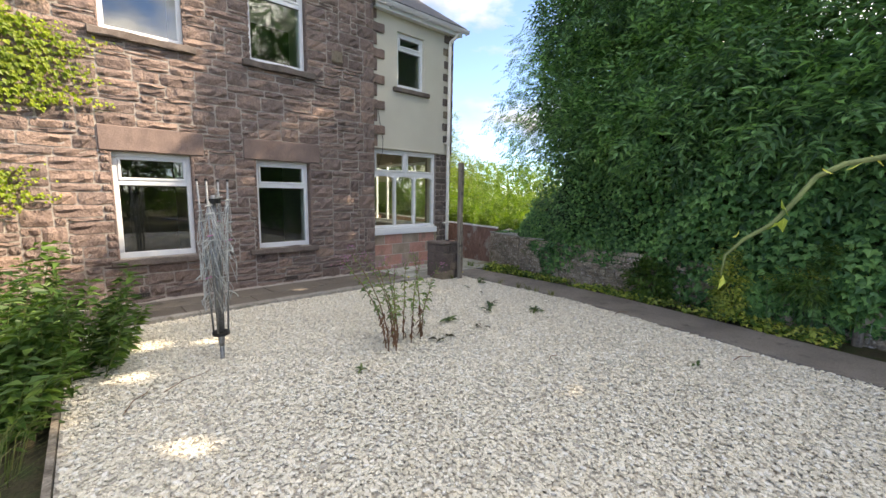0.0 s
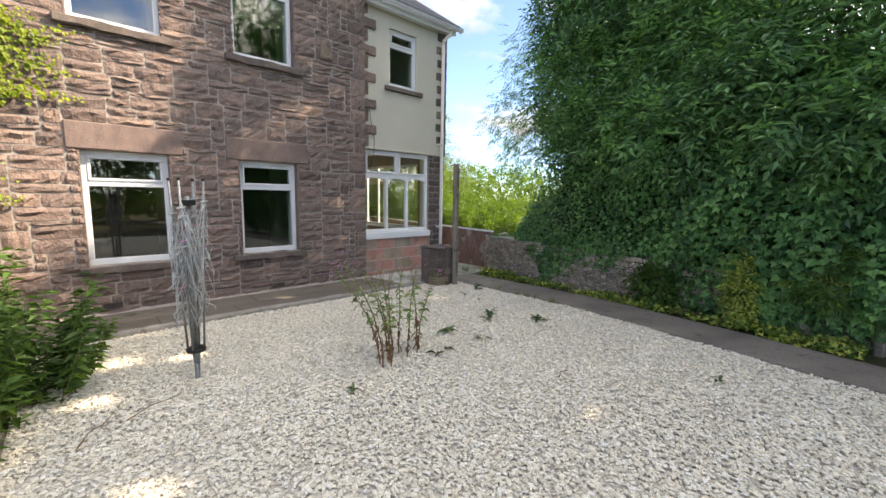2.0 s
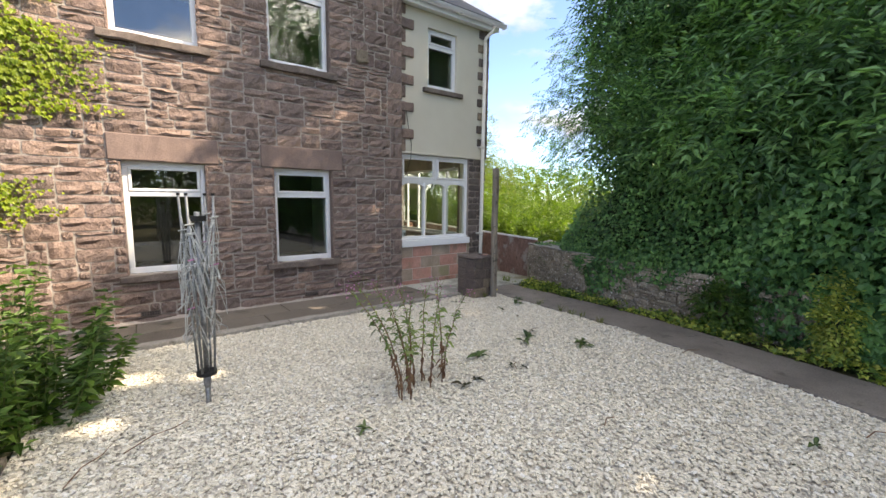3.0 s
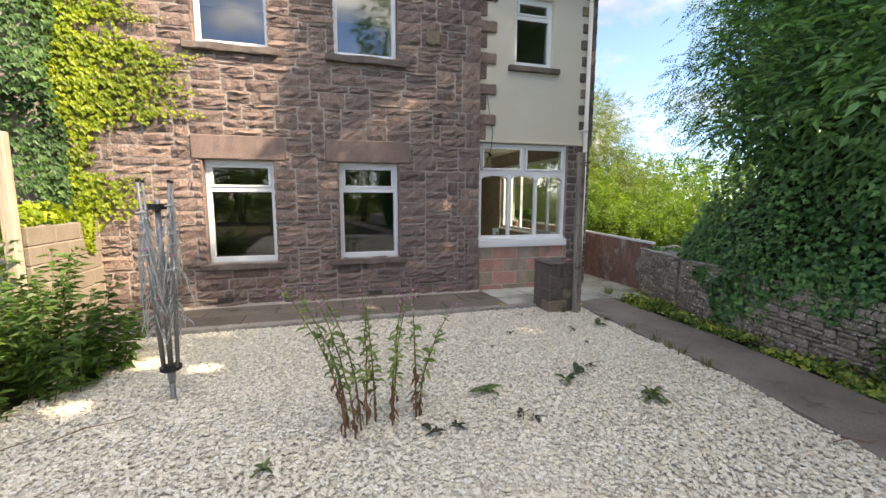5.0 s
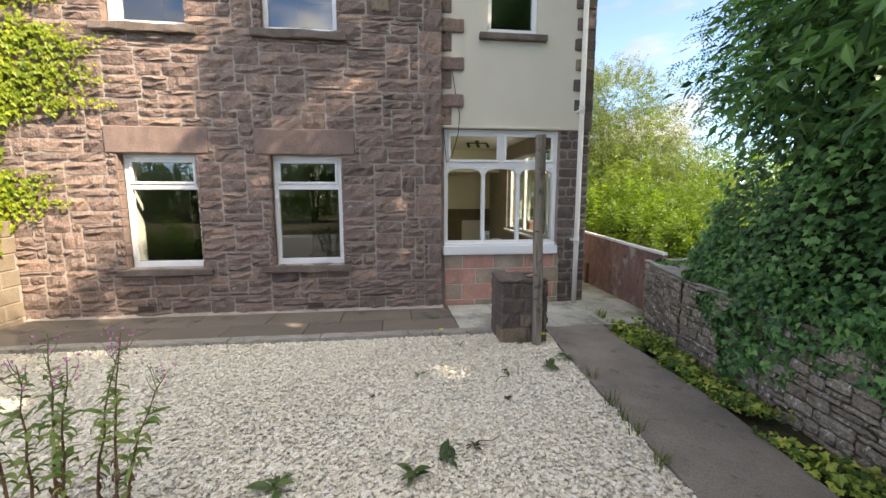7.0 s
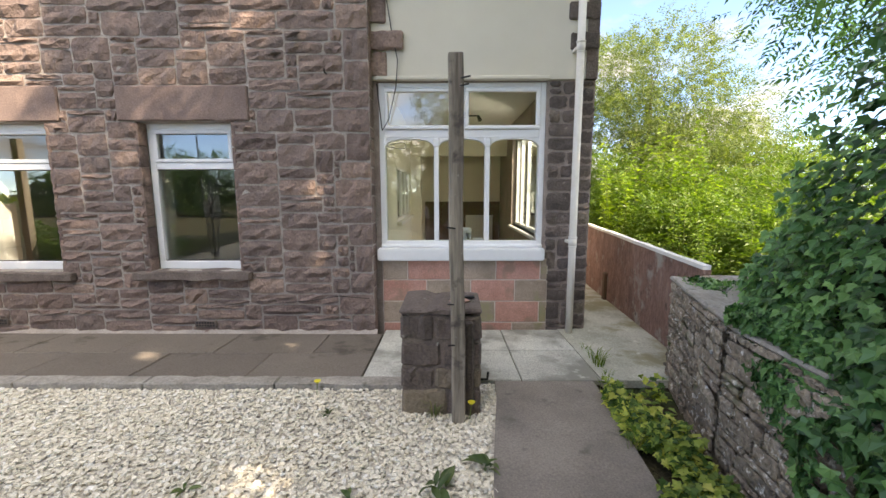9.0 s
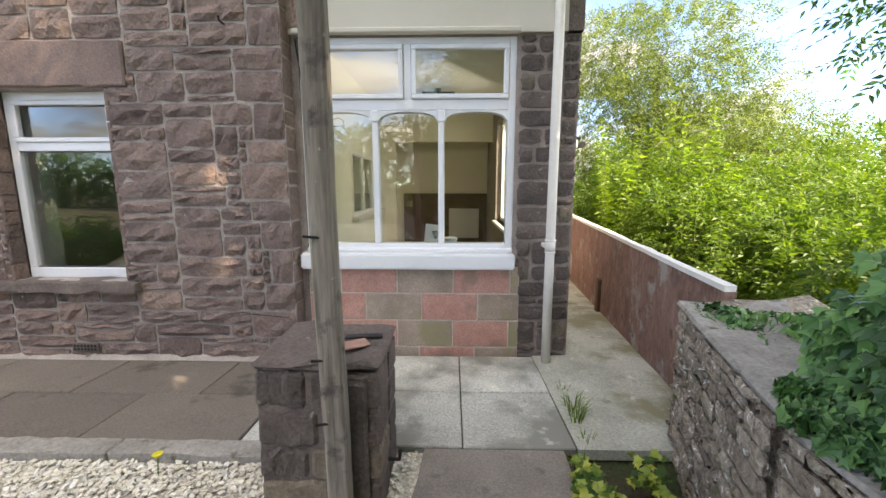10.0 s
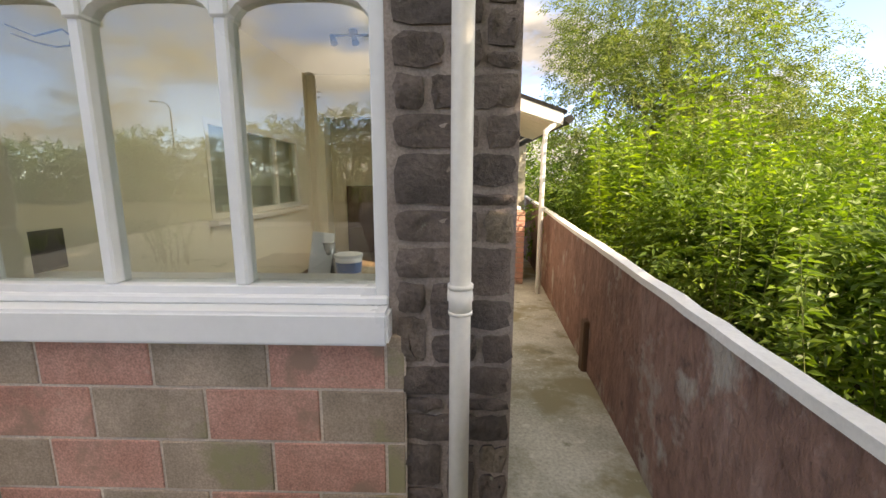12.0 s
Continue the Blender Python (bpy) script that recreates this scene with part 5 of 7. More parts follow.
# thin outer branches against the sky
for k, (tipp, root_at) in enumerate((((7.55, 6.45, 3.6), (8.3, 5.0, 3.9)), ((7.5, 6.5, 2.9), (8.1, 5.0, 3.2)), ((7.7, 6.2, 4.3), (8.4, 5.0, 4.6)), ((7.3, 5.9, 2.6), (7.8, 4.9, 2.9)), ((7.9, 6.3, 5.0), (8.6, 5.0, 5.2)), ((7.9, 6.9, 3.2), (8.6, 5.4, 3.6)), ((7.6, 5.9, 2.0), (8.2, 4.8, 2.6)), ((8.0, 6.5, 2.3), (8.7, 5.2, 2.9)), ((8.4, 6.8, 2.7), (9.0, 5.4, 3.2)), ((8.0, 6.4, 3.9), (8.7, 5.2, 4.2)), ((8.4, 6.6, 4.6), (9.2, 5.3, 4.8)))):
    tipp, root_at = [(q[0] * 1.1, q[1] * 1.1, 1.41 + (q[2] - 1.41) * 1.1) for q in (tipp, root_at)]
    root = thing("tree_branch", "thin leafy outer branch reaching over the wall", "branch", "outer branches", at=root_at)
    g = np.random.default_rng(200 + k)
    v = Vector(tipp) - Vector(root_at)
    part("twig", tube([(0, 0, 0), v * 0.5 + Vector((0, 0, 0.12)), v], [0.014, 0.008, 0.002], 5), BARK, root)
    m = 80
    tt = g.random(m)[:, None] ** 0.6
    pts = np.array(v)[None] * tt + g.normal(0, 0.16, (m, 3)) * (0.4 + tt)
    sp = sprays(pts, np.repeat(np.array(v.normalized())[None], m, 0), 9, 0.2, 0.075, 0.026, g)
    part("foliage", leaf_mesh("foliage", *sp, LEAF_TREE), None, root)

# sunlit growth past the passage wall
tree("willow_tree", "tall bright green bushy tree beyond the passage wall", (10.9, 14.5, -0.4), 6.0,
     [((10.7, 14.0, 3.9), (2.0, 1.8, 1.7)), ((11.9, 14.6, 2.9), (2.0, 1.9, 1.7)), ((9.6, 13.6, 2.3), (1.5, 1.5, 1.5)), ((13.6, 14.8, 1.8), (1.9, 1.8, 1.5)), ((10.0, 15.6, 4.6), (1.4, 1.4, 1.2)), ((11.5, 13.2, 1.2), (2.4, 1.5, 1.4))],
     13500, LEAF_WILLOW, 31, 0.15, 7, 0.20, 0.085, 0.030)
SHRUBS = [((9.0, 11.2, -0.4), 1.1, 1.9), ((8.9, 9.4, -0.35), 0.9, 1.3), ((10.6, 10.6, -0.4), 1.4, 1.9), ((9.4, 7.9, -0.3), 1.0, 1.1), ((11.2, 8.6, -0.3), 1.5, 1.5), ((12.9, 11.2, -0.4), 1.7, 2.1), ((9.0, 6.3, -0.3), 1.0, 1.0), ((13.6, 7.8, -0.3), 1.7, 1.6), ((11.0, 6.2, -0.3), 1.4, 1.2), ((8.6, 13.0, -0.45), 0.8, 1.5)]
for k, (c, r, h) in enumerate(SHRUBS):
    root = thing("shrub", "bright green leafy shrub beyond the passage wall", "shrub", "shrubs beyond the wall", at=c)
    g = np.random.default_rng(50 + k)
    for s in range(5):
        w = Vector((g.normal(0, r * 0.4), g.normal(0, r * 0.4), h * 0.9))
        part("stem", tube([(w.x * 0.1, w.y * 0.1, -0.1), (w.x * 0.6, w.y * 0.6, h * 0.5), w], [0.02, 0.013, 0.004], 5), GREEN_STEM, root)
    crown_part("crown", root, [((0, 0, h * 0.55), (r, r, h * 0.52)), ((r * 0.4, -r * 0.3, h * 0.75), (r * 0.5, r * 0.5, h * 0.35)), ((-r * 0.3, r * 0.3, h * 0.85), (r * 0.4, r * 0.4, h * 0.35))],
               1550, LEAF_BRIGHT, 7, 0.17, 0.080, 0.036, 60 + k, 0.35)
g = np.random.default_rng(77)
FAR = [(16, 20, 3.5, 3.2), (21, 17, 4.0, 3.4), (27, 22, 5.0, 4.5), (19, 27, 4.5, 4.5), (12, 24, 3.5, 3.8), (23, 10, 4.0, 3.4), (30, 12, 5.0, 4.2), (25, 3, 5.0, 4.2), (18, 5, 3.5, 3.0), (35, 30, 7, 6)]
for k, (x, y, r, h) in enumerate(FAR):
    root = thing("far_tree", "green bushy tree in the distance", "tree", "distant trees", at=(x, y, -0.5))
    part("trunk", tube([(0, 0, -0.1), (0.1, 0, h * 0.5), (0, 0.1, h * 0.8)], [0.2, 0.12, 0.04], 7), BARK, root)
    crown_part("crown", root, [((0, 0, h * 0.5), (r, r, h * 0.5)), ((r * 0.4, -r * 0.4, h * 0.7), (r * 0.5, r * 0.5, h * 0.3)), ((-r * 0.5, r * 0.2, h * 0.75), (r * 0.45, r * 0.45, h * 0.3))],
               1100, LEAF_BRIGHT, 5, 0.35, 0.25, 0.10, 90 + k, 0.5)
# tall hedge at the garden's end, mirrored in the panes
for k in range(11):
    x = -15.5 + 2.15 * k
    h = float(np.interp(x, [-15, -9, -4, 0, 3, 7], [2.2, 2.9, 3.1, 3.8, 4.6, 4.8])) + 0.3 * math.sin(k * 2.3)
    root = thing("hedge_shrub", "dark green leafy shrub of the tall garden hedge", "shrub", "garden hedge", at=(x, -9.6 + 0.5 * math.sin(k * 1.9), 0.08))
    for q in range(3):
        part("stem", tube([(0.1 * q - 0.1, 0, -0.1), (0.3 * q - 0.3, 0.1, h * 0.45), (0.5 * q - 0.5, 0.0, h * 0.8)], [0.05, 0.035, 0.01], 6), BARK, root)
    crown_part("crown", root, [((0, 0, h * 0.42), (1.45, 0.8, h * 0.46)), ((0.5, 0.1, h * 0.75), (0.8, 0.6, h * 0.27)), ((-0.6, 0.0, h * 0.7), (0.7, 0.6, h * 0.25))], 700, LEAF_BUSH, 5, 0.28, 0.17, 0.085, 160 + k, 0.4)
# lamp in the lane
lamp_post = thing("street_lamp", "tall dark street lamp with a curved arm in the lane", "street lamp", at=(-18.6, -27.7, 0.1))
part("pole", tube([(0, 0, -0.2), (0, 0, 3.0), (0, 0, 7.0)], [0.10, 0.075, 0.055], 10), BLACK, lamp_post, smooth=True)
part("arm", tube([(0, 0, 6.95), (-0.15, 0, 7.35), (-0.55, 0, 7.62), (-1.1, 0, 7.70)], 0.04, 8), BLACK, lamp_post, smooth=True)
part("lantern", box(-1.75, -0.14, 7.62, -1.05, 0.14, 7.76, 0.05, segments=2), BLACK, lamp_post)
# line of trees across the lane
for k in range(12):
    a = -22 + 4.2 * k
    root = thing("far_tree", "dark green tree across the lane behind the garden", "tree", "trees behind the garden", at=(a, -19 - 3 * math.sin(k * 2.1), 0.1))
    h = 3.4 + 1.1 * math.sin(k * 1.7)
    part("trunk", tube([(0, 0, -0.1), (0.1, 0, h * 0.5), (0, 0.1, h * 0.8)], [0.2, 0.12, 0.04], 7), BARK, root)
    crown_part("crown", root, [((0, 0, h * 0.5), (2.6, 2.2, h * 0.5)), ((1.0, 0.4, h * 0.75), (1.2, 1.2, h * 0.3))], 450, LEAF_BUSH, 5, 0.35, 0.24, 0.11, 130 + k, 0.5)


# ---- ivy on the garden wall ----
def ivy_bank():
    g = np.random.default_rng(41)
    n = 38000
    y = g.uniform(-5.5, 5.15, n)
    u = g.random(n)
    low = np.interp(y, [-5, 0.0, 1.5, 2.5, 3.4, 4.0, 4.3, 4.9, 5.2], [0.25, 0.18, 0.28, 0.34, 0.32, 0.05, 0.30, 0.42, 0.7])
    high = np.interp(y, [-5.5, 2, 4.1, 4.5, 4.8, 5.2], [3.1, 3.1, 2.7, 1.7, 1.35, 0.8])
    low = low + 0.10 * np.sin(y * 4.3) - 0.05
    z = low + (high - low) * u ** 1.15 * g.uniform(0.9, 1.12, n) + ground_z(2.5)
    base = np.interp(y, [r[0] for r in IVY_X], [r[1] for r in IVY_X])
    bulge = 0.06 + 0.26 * np.sin(np.clip((z - 0.2) / 2.8, 0, 1) * np.pi) ** 0.8
    bulge += 0.15 * np.sin(y * 2.3 + z * 1.1) * np.sin(z * 2.9 + y * 0.7) + 0.07 * np.sin(y * 6.1 + z * 3.0)
    bulge *= np.interp(y, [3.6, 5.0], [1.0, 0.25])
    depth = g.random(n) ** 1.5 * 0.35
    x = base - bulge + depth
    c = np.stack([x, y, z], -1)
    nor = unit(np.stack([np.full(n, -0.85), g.normal(0, 0.4, n), g.normal(0.85, 0.4, n)], -1))
    tip = unit(np.stack([g.normal(-0.6, 0.25, n), g.normal(0, 0.45, n), np.full(n, -0.6)], -1))
    s = g.uniform(0.07, 0.14, n) * np.interp(y, [1.0, 3.8], [0.95, 0.48])
    ob = new("ivy", leaf_mesh("ivy", c, tip, nor, s, s * 0.95, LEAF_IVY, True, 0.1))
    tagged(ob, "dense dark green ivy covering the garden wall", "ivy", kind="stuff")
    # backing sheet whose dark colour stands in for shade between the leaves
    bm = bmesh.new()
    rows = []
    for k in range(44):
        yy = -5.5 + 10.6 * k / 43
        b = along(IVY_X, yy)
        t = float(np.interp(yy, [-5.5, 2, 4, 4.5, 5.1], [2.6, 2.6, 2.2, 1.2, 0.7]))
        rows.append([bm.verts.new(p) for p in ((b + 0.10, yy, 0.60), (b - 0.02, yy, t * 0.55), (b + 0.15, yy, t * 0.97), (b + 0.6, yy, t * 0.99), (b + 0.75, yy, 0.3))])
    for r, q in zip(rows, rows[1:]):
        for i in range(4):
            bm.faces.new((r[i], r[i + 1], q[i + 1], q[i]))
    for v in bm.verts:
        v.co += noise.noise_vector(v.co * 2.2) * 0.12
    tagged(part("ivy_backing", bm, IVY_SHADE, None, smooth=True), "dark backing sheet behind the ivy leaves, coloured as their shaded depth", "ivy", kind="stuff")


ivy_bank()


def ivy_heap(label, blobs, count, size, seed, material=None):
    """Ivy leaves lying over rounded growth."""
    g = np.random.default_rng(seed)
    cs, ds = [], []
    for c, r in blobs:
        p, d = blob_points(count // len(blobs), c, r, 0.75, g)
        cs.append(p)
        ds.append(d)
    c, d = np.concatenate(cs), np.concatenate(ds)
    n = len(c)
    tip = unit(d * 0.3 + g.normal(0, 0.45, (n, 3)) + np.array([0, 0, -0.8]))
    s = g.uniform(0.7, 1.3, n) * size
    ob = new("ivy", leaf_mesh("ivy", c, tip, unit(d + g.normal(0, 0.3, (n, 3))), s, s * 0.95, material or LEAF_IVY, True, 0.1))
    tagged(ob, label, "ivy", kind="stuff")


ivy_heap("dark ivy heaped over the wall end", [((7.2, 4.4, 0.74), (0.32, 0.58, 0.42)), ((7.35, 4.95, 0.70), (0.28, 0.36, 0.26)), ((6.62, 4.55, 0.42), (0.08, 0.26, 0.22)), ((6.78, 4.85, 0.60), (0.18, 0.28, 0.08)), ((7.3, 3.7, 1.9), (0.6, 0.8, 0.9)), ((7.6, 4.4, 1.2), (0.5, 0.7, 0.7))], 13500, 0.050, 43)
ivy_heap("dark ivy hanging down the wall to the bank", [((6.56, 4.25, 0.22), (0.11, 0.24, 0.44)), ((6.54, 3.95, 0.40), (0.13, 0.35, 0.36)), ((6.52, 3.45, 0.55), (0.14, 0.45, 0.28)), ((6.46, 2.95, 0.58), (0.14, 0.5, 0.26)), ((6.70, 4.65, 0.55), (0.08, 0.2, 0.2))], 4600, 0.062, 77)
ivy_heap("low ivy trailing over the top of the old wall", [((7.22, 5.55, 0.57), (0.22, 0.42, 0.07)), ((7.05, 5.9, 0.55), (0.12, 0.22, 0.05)), ((7.30, 5.2, 0.66), (0.25, 0.3, 0.14))], 900, 0.055, 44)

ivy_heap("broad green ivy leaves hanging down the old wall to the path", [((6.30, 2.05, 0.20), (0.10, 0.25, 0.30)), ((6.17, 1.60, 0.22), (0.10, 0.30, 0.32)), ((6.02, 0.95, 0.22), (0.10, 0.35, 0.32)), ((5.88, 0.35, 0.12), (0.10, 0.28, 0.24))], 1500, 0.085, 79)

# growth between path and wall
def ground_ivy():
    g = np.random.default_rng(45)
    n = 5200
    y = np.where(g.random(n) < 0.35, g.uniform(4.6, 5.75, n), g.uniform(0.2, 5.75, n))
    a = np.interp(y, [r[0] for r in PATH_OUT], [r[1] for r in PATH_OUT])
    b = np.interp(y, [r[0] for r in WALL_X], [r[1] for r in WALL_X])
    x = a + (b - a) * 0.85 * np.clip(g.beta(1.1, 1.5, n), 0, 1) - 0.02
    z = -0.033 * y + 0.015 + 0.12 * g.random(n) ** 2 * np.where(y > 4.9, 1.2, 0.6)
    keep = (np.sin(x * 9 + y * 5) + np.sin(y * 3.3) > -0.75) & (y < 5.7)
    c = np.stack([x, y, z], -1)[keep]
    n = len(c)
    tip = unit(np.stack([g.normal(-0.3, 0.6, n), g.normal(0, 0.6, n), g.normal(-0.15, 0.25, n)], -1))
    nor = unit(np.stack([g.normal(-0.2, 0.35, n), g.normal(-0.1, 0.35, n), np.ones(n)], -1))
    s = g.uniform(0.03, 0.075, n)
    half = g.random(n) < 0.58
    for pick, m, lab in ((half, LEAF_YELLOW, "yellowing low ivy leaves along the foot of the wall"), (~half, LEAF_BUSH, "green low ivy leaves along the foot of the wall")):
        ob = new("ground_ivy", leaf_mesh("ground_ivy", c[pick], tip[pick], nor[pick], s[pick], s[pick] * 0.9, m, True, 0.12))
        tagged(ob, lab, "ground cover", kind="stuff")


ground_ivy()


def leafy_stems(name, label, category, at, stems, height, spread, leaf, width, material, seed, stem_mat=None, per=22, group="", lean=0.5, start=0.15, radius=0.004):
    """Upright stems with leaves along them."""
    root = thing(name, label, category, group, at=at)
    g = np.random.default_rng(seed)
    C, T, N = [], [], []
    for k in range(stems):
        h = height * g.uniform(0.65, 1.1)
        ang = g.uniform(0, 2 * math.pi)
        r = spread * math.sqrt(g.random())
        b = Vector((math.cos(ang) * r, math.sin(ang) * r, -0.02))
        tp = b + Vector((math.cos(ang) * r * lean + g.normal(0, 0.04), math.sin(ang) * r * lean + g.normal(0, 0.04), h))
        md = b.lerp(tp, 0.5) + Vector((g.normal(0, 0.02), g.normal(0, 0.02), 0))
        part("stem", tube([b, md, tp], [radius, radius * 0.8, radius * 0.3], 5), stem_mat or GREEN_STEM, root)
        for i in range(per):
            s = start + (1 - start) * (i + g.random()) / per
            p = b.lerp(md, s * 2) if s < 0.5 else md.lerp(tp, s * 2 - 1)
            az = i * 2.4 + g.normal(0, 0.4)
            d = np.array([math.cos(az), math.sin(az), g.uniform(-0.2, 0.6)])
            C.append(np.array(p) + d * leaf * 0.45)
            T.append(d)
            N.append(np.array([0, 0, 1.0]) + g.normal(0, 0.25, 3))
    n = len(C)
    s = g.uniform(0.7, 1.2, n)
    part("foliage", leaf_mesh("foliage", np.array(C), np.array(T), np.array(N), leaf * s, width * s, material, False, 0.3), None, root)
    return root


# bushes at the left edge of the gravel
for k, (x, y, n, h, sp) in enumerate(((-0.30, 4.35, 34, 0.72, 0.42), (-0.75, 4.9, 34, 0.95, 0.45), (-0.75, 4.0, 30, 0.70, 0.45), (-1.2, 4.5, 26, 0.95, 0.45), (-0.15, 4.75, 20, 0.42, 0.36), (-0.62, 3.55, 24, 0.45, 0.35), (-1.3, 3.7, 22, 0.7, 0.45))):
    leafy_stems("bush", "dense dark green leafy bush at the gravel edge", "bush", (x, y, ground_z(y)), n, h * 1.12, sp, 0.105, 0.05, LEAF_BUSH, 300 + k, None, 36, "bushes by the boundary", 0.6, 0.05)


def grass_tuft(label, at, n, length, seed, spread=0.12, name="grass_tuft", group="grass tufts", material=None):
    g = np.random.default_rng(seed)
    az = g.uniform(0, 2 * np.pi, n)
    out = np.stack([np.cos(az), np.sin(az), np.zeros(n)], -1)
    b = out * (g.random(n) * spread)[:, None]
    L = length * g.uniform(0.5, 1.1, n)[:, None]
    up = np.array([0, 0, 1.0])
    p1 = b + (up * 0.6 + out * 0.18) * L
    p2 = b + (up * 0.78 + out * g.uniform(0.35, 0.7, n)[:, None]) * L
    w = np.cross(out, up) * g.uniform(0.002, 0.004, n)[:, None]
    v = np.stack([b - w, b + w, p1 + w * 0.8, p1 - w * 0.8, p2 + w * 0.1, p2 - w * 0.1], 1).reshape(-1, 3)
    k = np.arange(n)[:, None] * 6
    f = np.concatenate([k + np.array([[0, 1, 2, 3]]), k + np.array([[3, 2, 4, 5]])], 0)
    ob = new(name, quads(name, v, f, material or GRASS))
    ob.matrix_world = pose(at[0], at[1], ground_z(at[1]) + (at[2] if len(at) > 2 else 0))
    return tagged(ob, label, "grass", group)


g = np.random.default_rng(91)
for k in range(16):
    y = 1.6 + 2.4 * g.random()
    grass_tuft("long pale green grass at the gravel edge", (-0.34 - 0.5 * g.random(), y), 34, 0.42, 400 + k)
for k, (x, y) in enumerate(((5.30, 3.68), (5.36, 4.06), (5.33, 3.86), (5.42, 4.5), (5.24, 3.35), (6.33, 5.72), (6.24, 5.1))):
    grass_tuft("small green grass tuft at the path edge", (x, y), 26, 0.13, 430 + k, 0.06)
for k, (y, n, h) in enumerate(((6.02, 12, 0.10), (6.22, 34, 0.20), (6.34, 22, 0.15), (6.62, 10, 0.08))):
    grass_tuft("bright green grass growing in the paving joint", (6.44 + 0.015 * k, y), n, h, 440 + k, 0.05, material=LEAF_SHOOT)
grass_tuft("small grass at the foot of the pier", (5.12, 5.43), 24, 0.14, 450, 0.05)


# tall sunlit shoots beyond the passage wall
for k, (x, y, n, h) in enumerate(((9.1, 10.4, 7, 2.9), (8.45, 10.2, 6, 2.4), (9.9, 9.8, 6, 2.0), (8.6, 8.6, 8, 1.5), (9.3, 8.9, 8, 1.7), (10.3, 9.0, 8, 1.8), (8.5, 7.4, 8, 1.2), (9.4, 7.0, 8, 1.3))):
    leafy_stems("tall_weed", "tall upright lime green weed beyond the passage wall", "weed", (x, y, -0.35), n * 2, h, 0.42, 0.12 if h > 1.9 else 0.085, 0.05 if h > 1.9 else 0.034, LEAF_SHOOT if h > 1.9 else LEAF_BRIGHT, 330 + k, None, 56, "weeds beyond the wall", 0.4, 0.12)

# shrubs in front of the ivy near the walk's start
for label, at, blobs, n, leaf, wid, m, sd in (
        ("pale green drooping shrub before the ivy", (5.9, 0.45, 0.0), [((0, -0.02, 0.82), (0.20, 0.26, 0.17)), ((-0.06, 0.0, 0.55), (0.22, 0.30, 0.13)), ((-0.04, -0.22, 0.42), (0.16, 0.16, 0.12))], 190, 0.095, 0.026, LEAF_BUSH, 310),
        ("yellowish green variegated shrub at the foot of the ivy", (5.88, 1.24, -0.05), [((0, 0, 0.42), (0.10, 0.11, 0.40))], 240, 0.045, 0.03, LEAF_YELLOW, 311),
        ("green leafy shrub climbing the old wall", (6.2, 2.3, -0.08), [((0, 0, 0.25), (0.16, 0.26, 0.28))], 220, 0.065, 0.045, LEAF_BUSH, 312)):
    root = thing("shrub", label, "shrub", at=at)
    crown_part("crown", root, blobs, n, m, 7, 0.14, leaf, wid, sd, 0.4)
    for k in range(4):
        part("stem", tube([(0.02 * k, 0.03 * k - 0.05, -0.05), (0.03 * k - 0.05, 0.05 * k - 0.1, 0.45)], [0.006, 0.003], 5), BARK, root)
umb = thing("umbel_flower", "flat creamy yellow flower heads on the shrub", "flower", at=(5.75, 0.5, 0.0))
g = np.random.default_rng(96)
for k in range(9):
    p = Vector((g.normal(0, 0.05), g.normal(0.05, 0.22), g.choice([0.58, 0.66, 0.94]) + g.normal(0, 0.03)))
    stalk = part("stalk", tube([(p.x * 0.9, p.y * 0.9, 0.0), p], 0.0018, 4), BARK, umb)
    q = np.array(p) + np.stack([g.normal(0, 0.055, 60), g.normal(0, 0.055, 60), g.normal(0, 0.012, 60)], -1)
    part("flower_head", leaf_mesh("flower_head", q, g.normal(0, 1, (60, 3)) * np.array([1, 1, 0.2]), np.tile(np.array([0, 0, 1.0]), (60, 1)), 0.022, 0.018, LEAF_YELLOW), None, stalk)["kind"] = "stuff"
stump = part("stake", tube([(0, 0, -0.1), (0.0, 0, 0.36)], 0.045, 8), PALEWOOD, None)
stump.matrix_world = pose(6.375, 2.54, ground_z(2.6), 0, -4, 0)
tagged(stump, "short weathered wooden stake at the foot of the wall", "stake")

# broken rail, stub and wire where the fence meets the wall
rail = part("timber_rail", tube([(5.74, 0.10, 0.20), (5.79, -0.08, 0.34), (5.86, -0.35, 0.52), (5.92, -0.75, 0.80)], [0.040, 0.052, 0.052, 0.048], 8), PALEWOOD, None)
tagged(rail, "fallen pale timber rail leaning on the old wall", "timber")
stub = part("fence_stub", tube([(5.80, 0.10, -0.1), (5.81, 0.10, 0.18), (5.80, 0.11, 0.30)], [0.045, 0.042, 0.035], 8), GREYWOOD, None)
tagged(stub, "short rotten wooden stub at the foot of the wall", "post")
fence = thing("wire_fence", "sagging pale wire mesh fence before the ivy", "fence", at=(5.72, 0.0, 0.0))
for k in range(4):
    part("wire", tube([(0.03, 0.05, 0.62 + 0.11 * k), (0.0, -0.25, 0.60 + 0.11 * k), (-0.08, -0.9, 0.62 + 0.11 * k)], 0.0022, 4), CORD, fence)
for k in range(5):
    part("wire", tube([(0.02 - 0.03 * k, 0.02 - 0.2 * k, 0.0), (0.02 - 0.03 * k, 0.02 - 0.2 * k, 1.0)], 0.0022, 4), CORD, fence)
cane = part("dead_cane", tube([(6.35, 2.16, 0.10), (6.36, 2.14, 0.42)], 0.008, 5), PALEWOOD, None)
tagged(cane, "thin pale dead cane hanging on the wall", "cane")

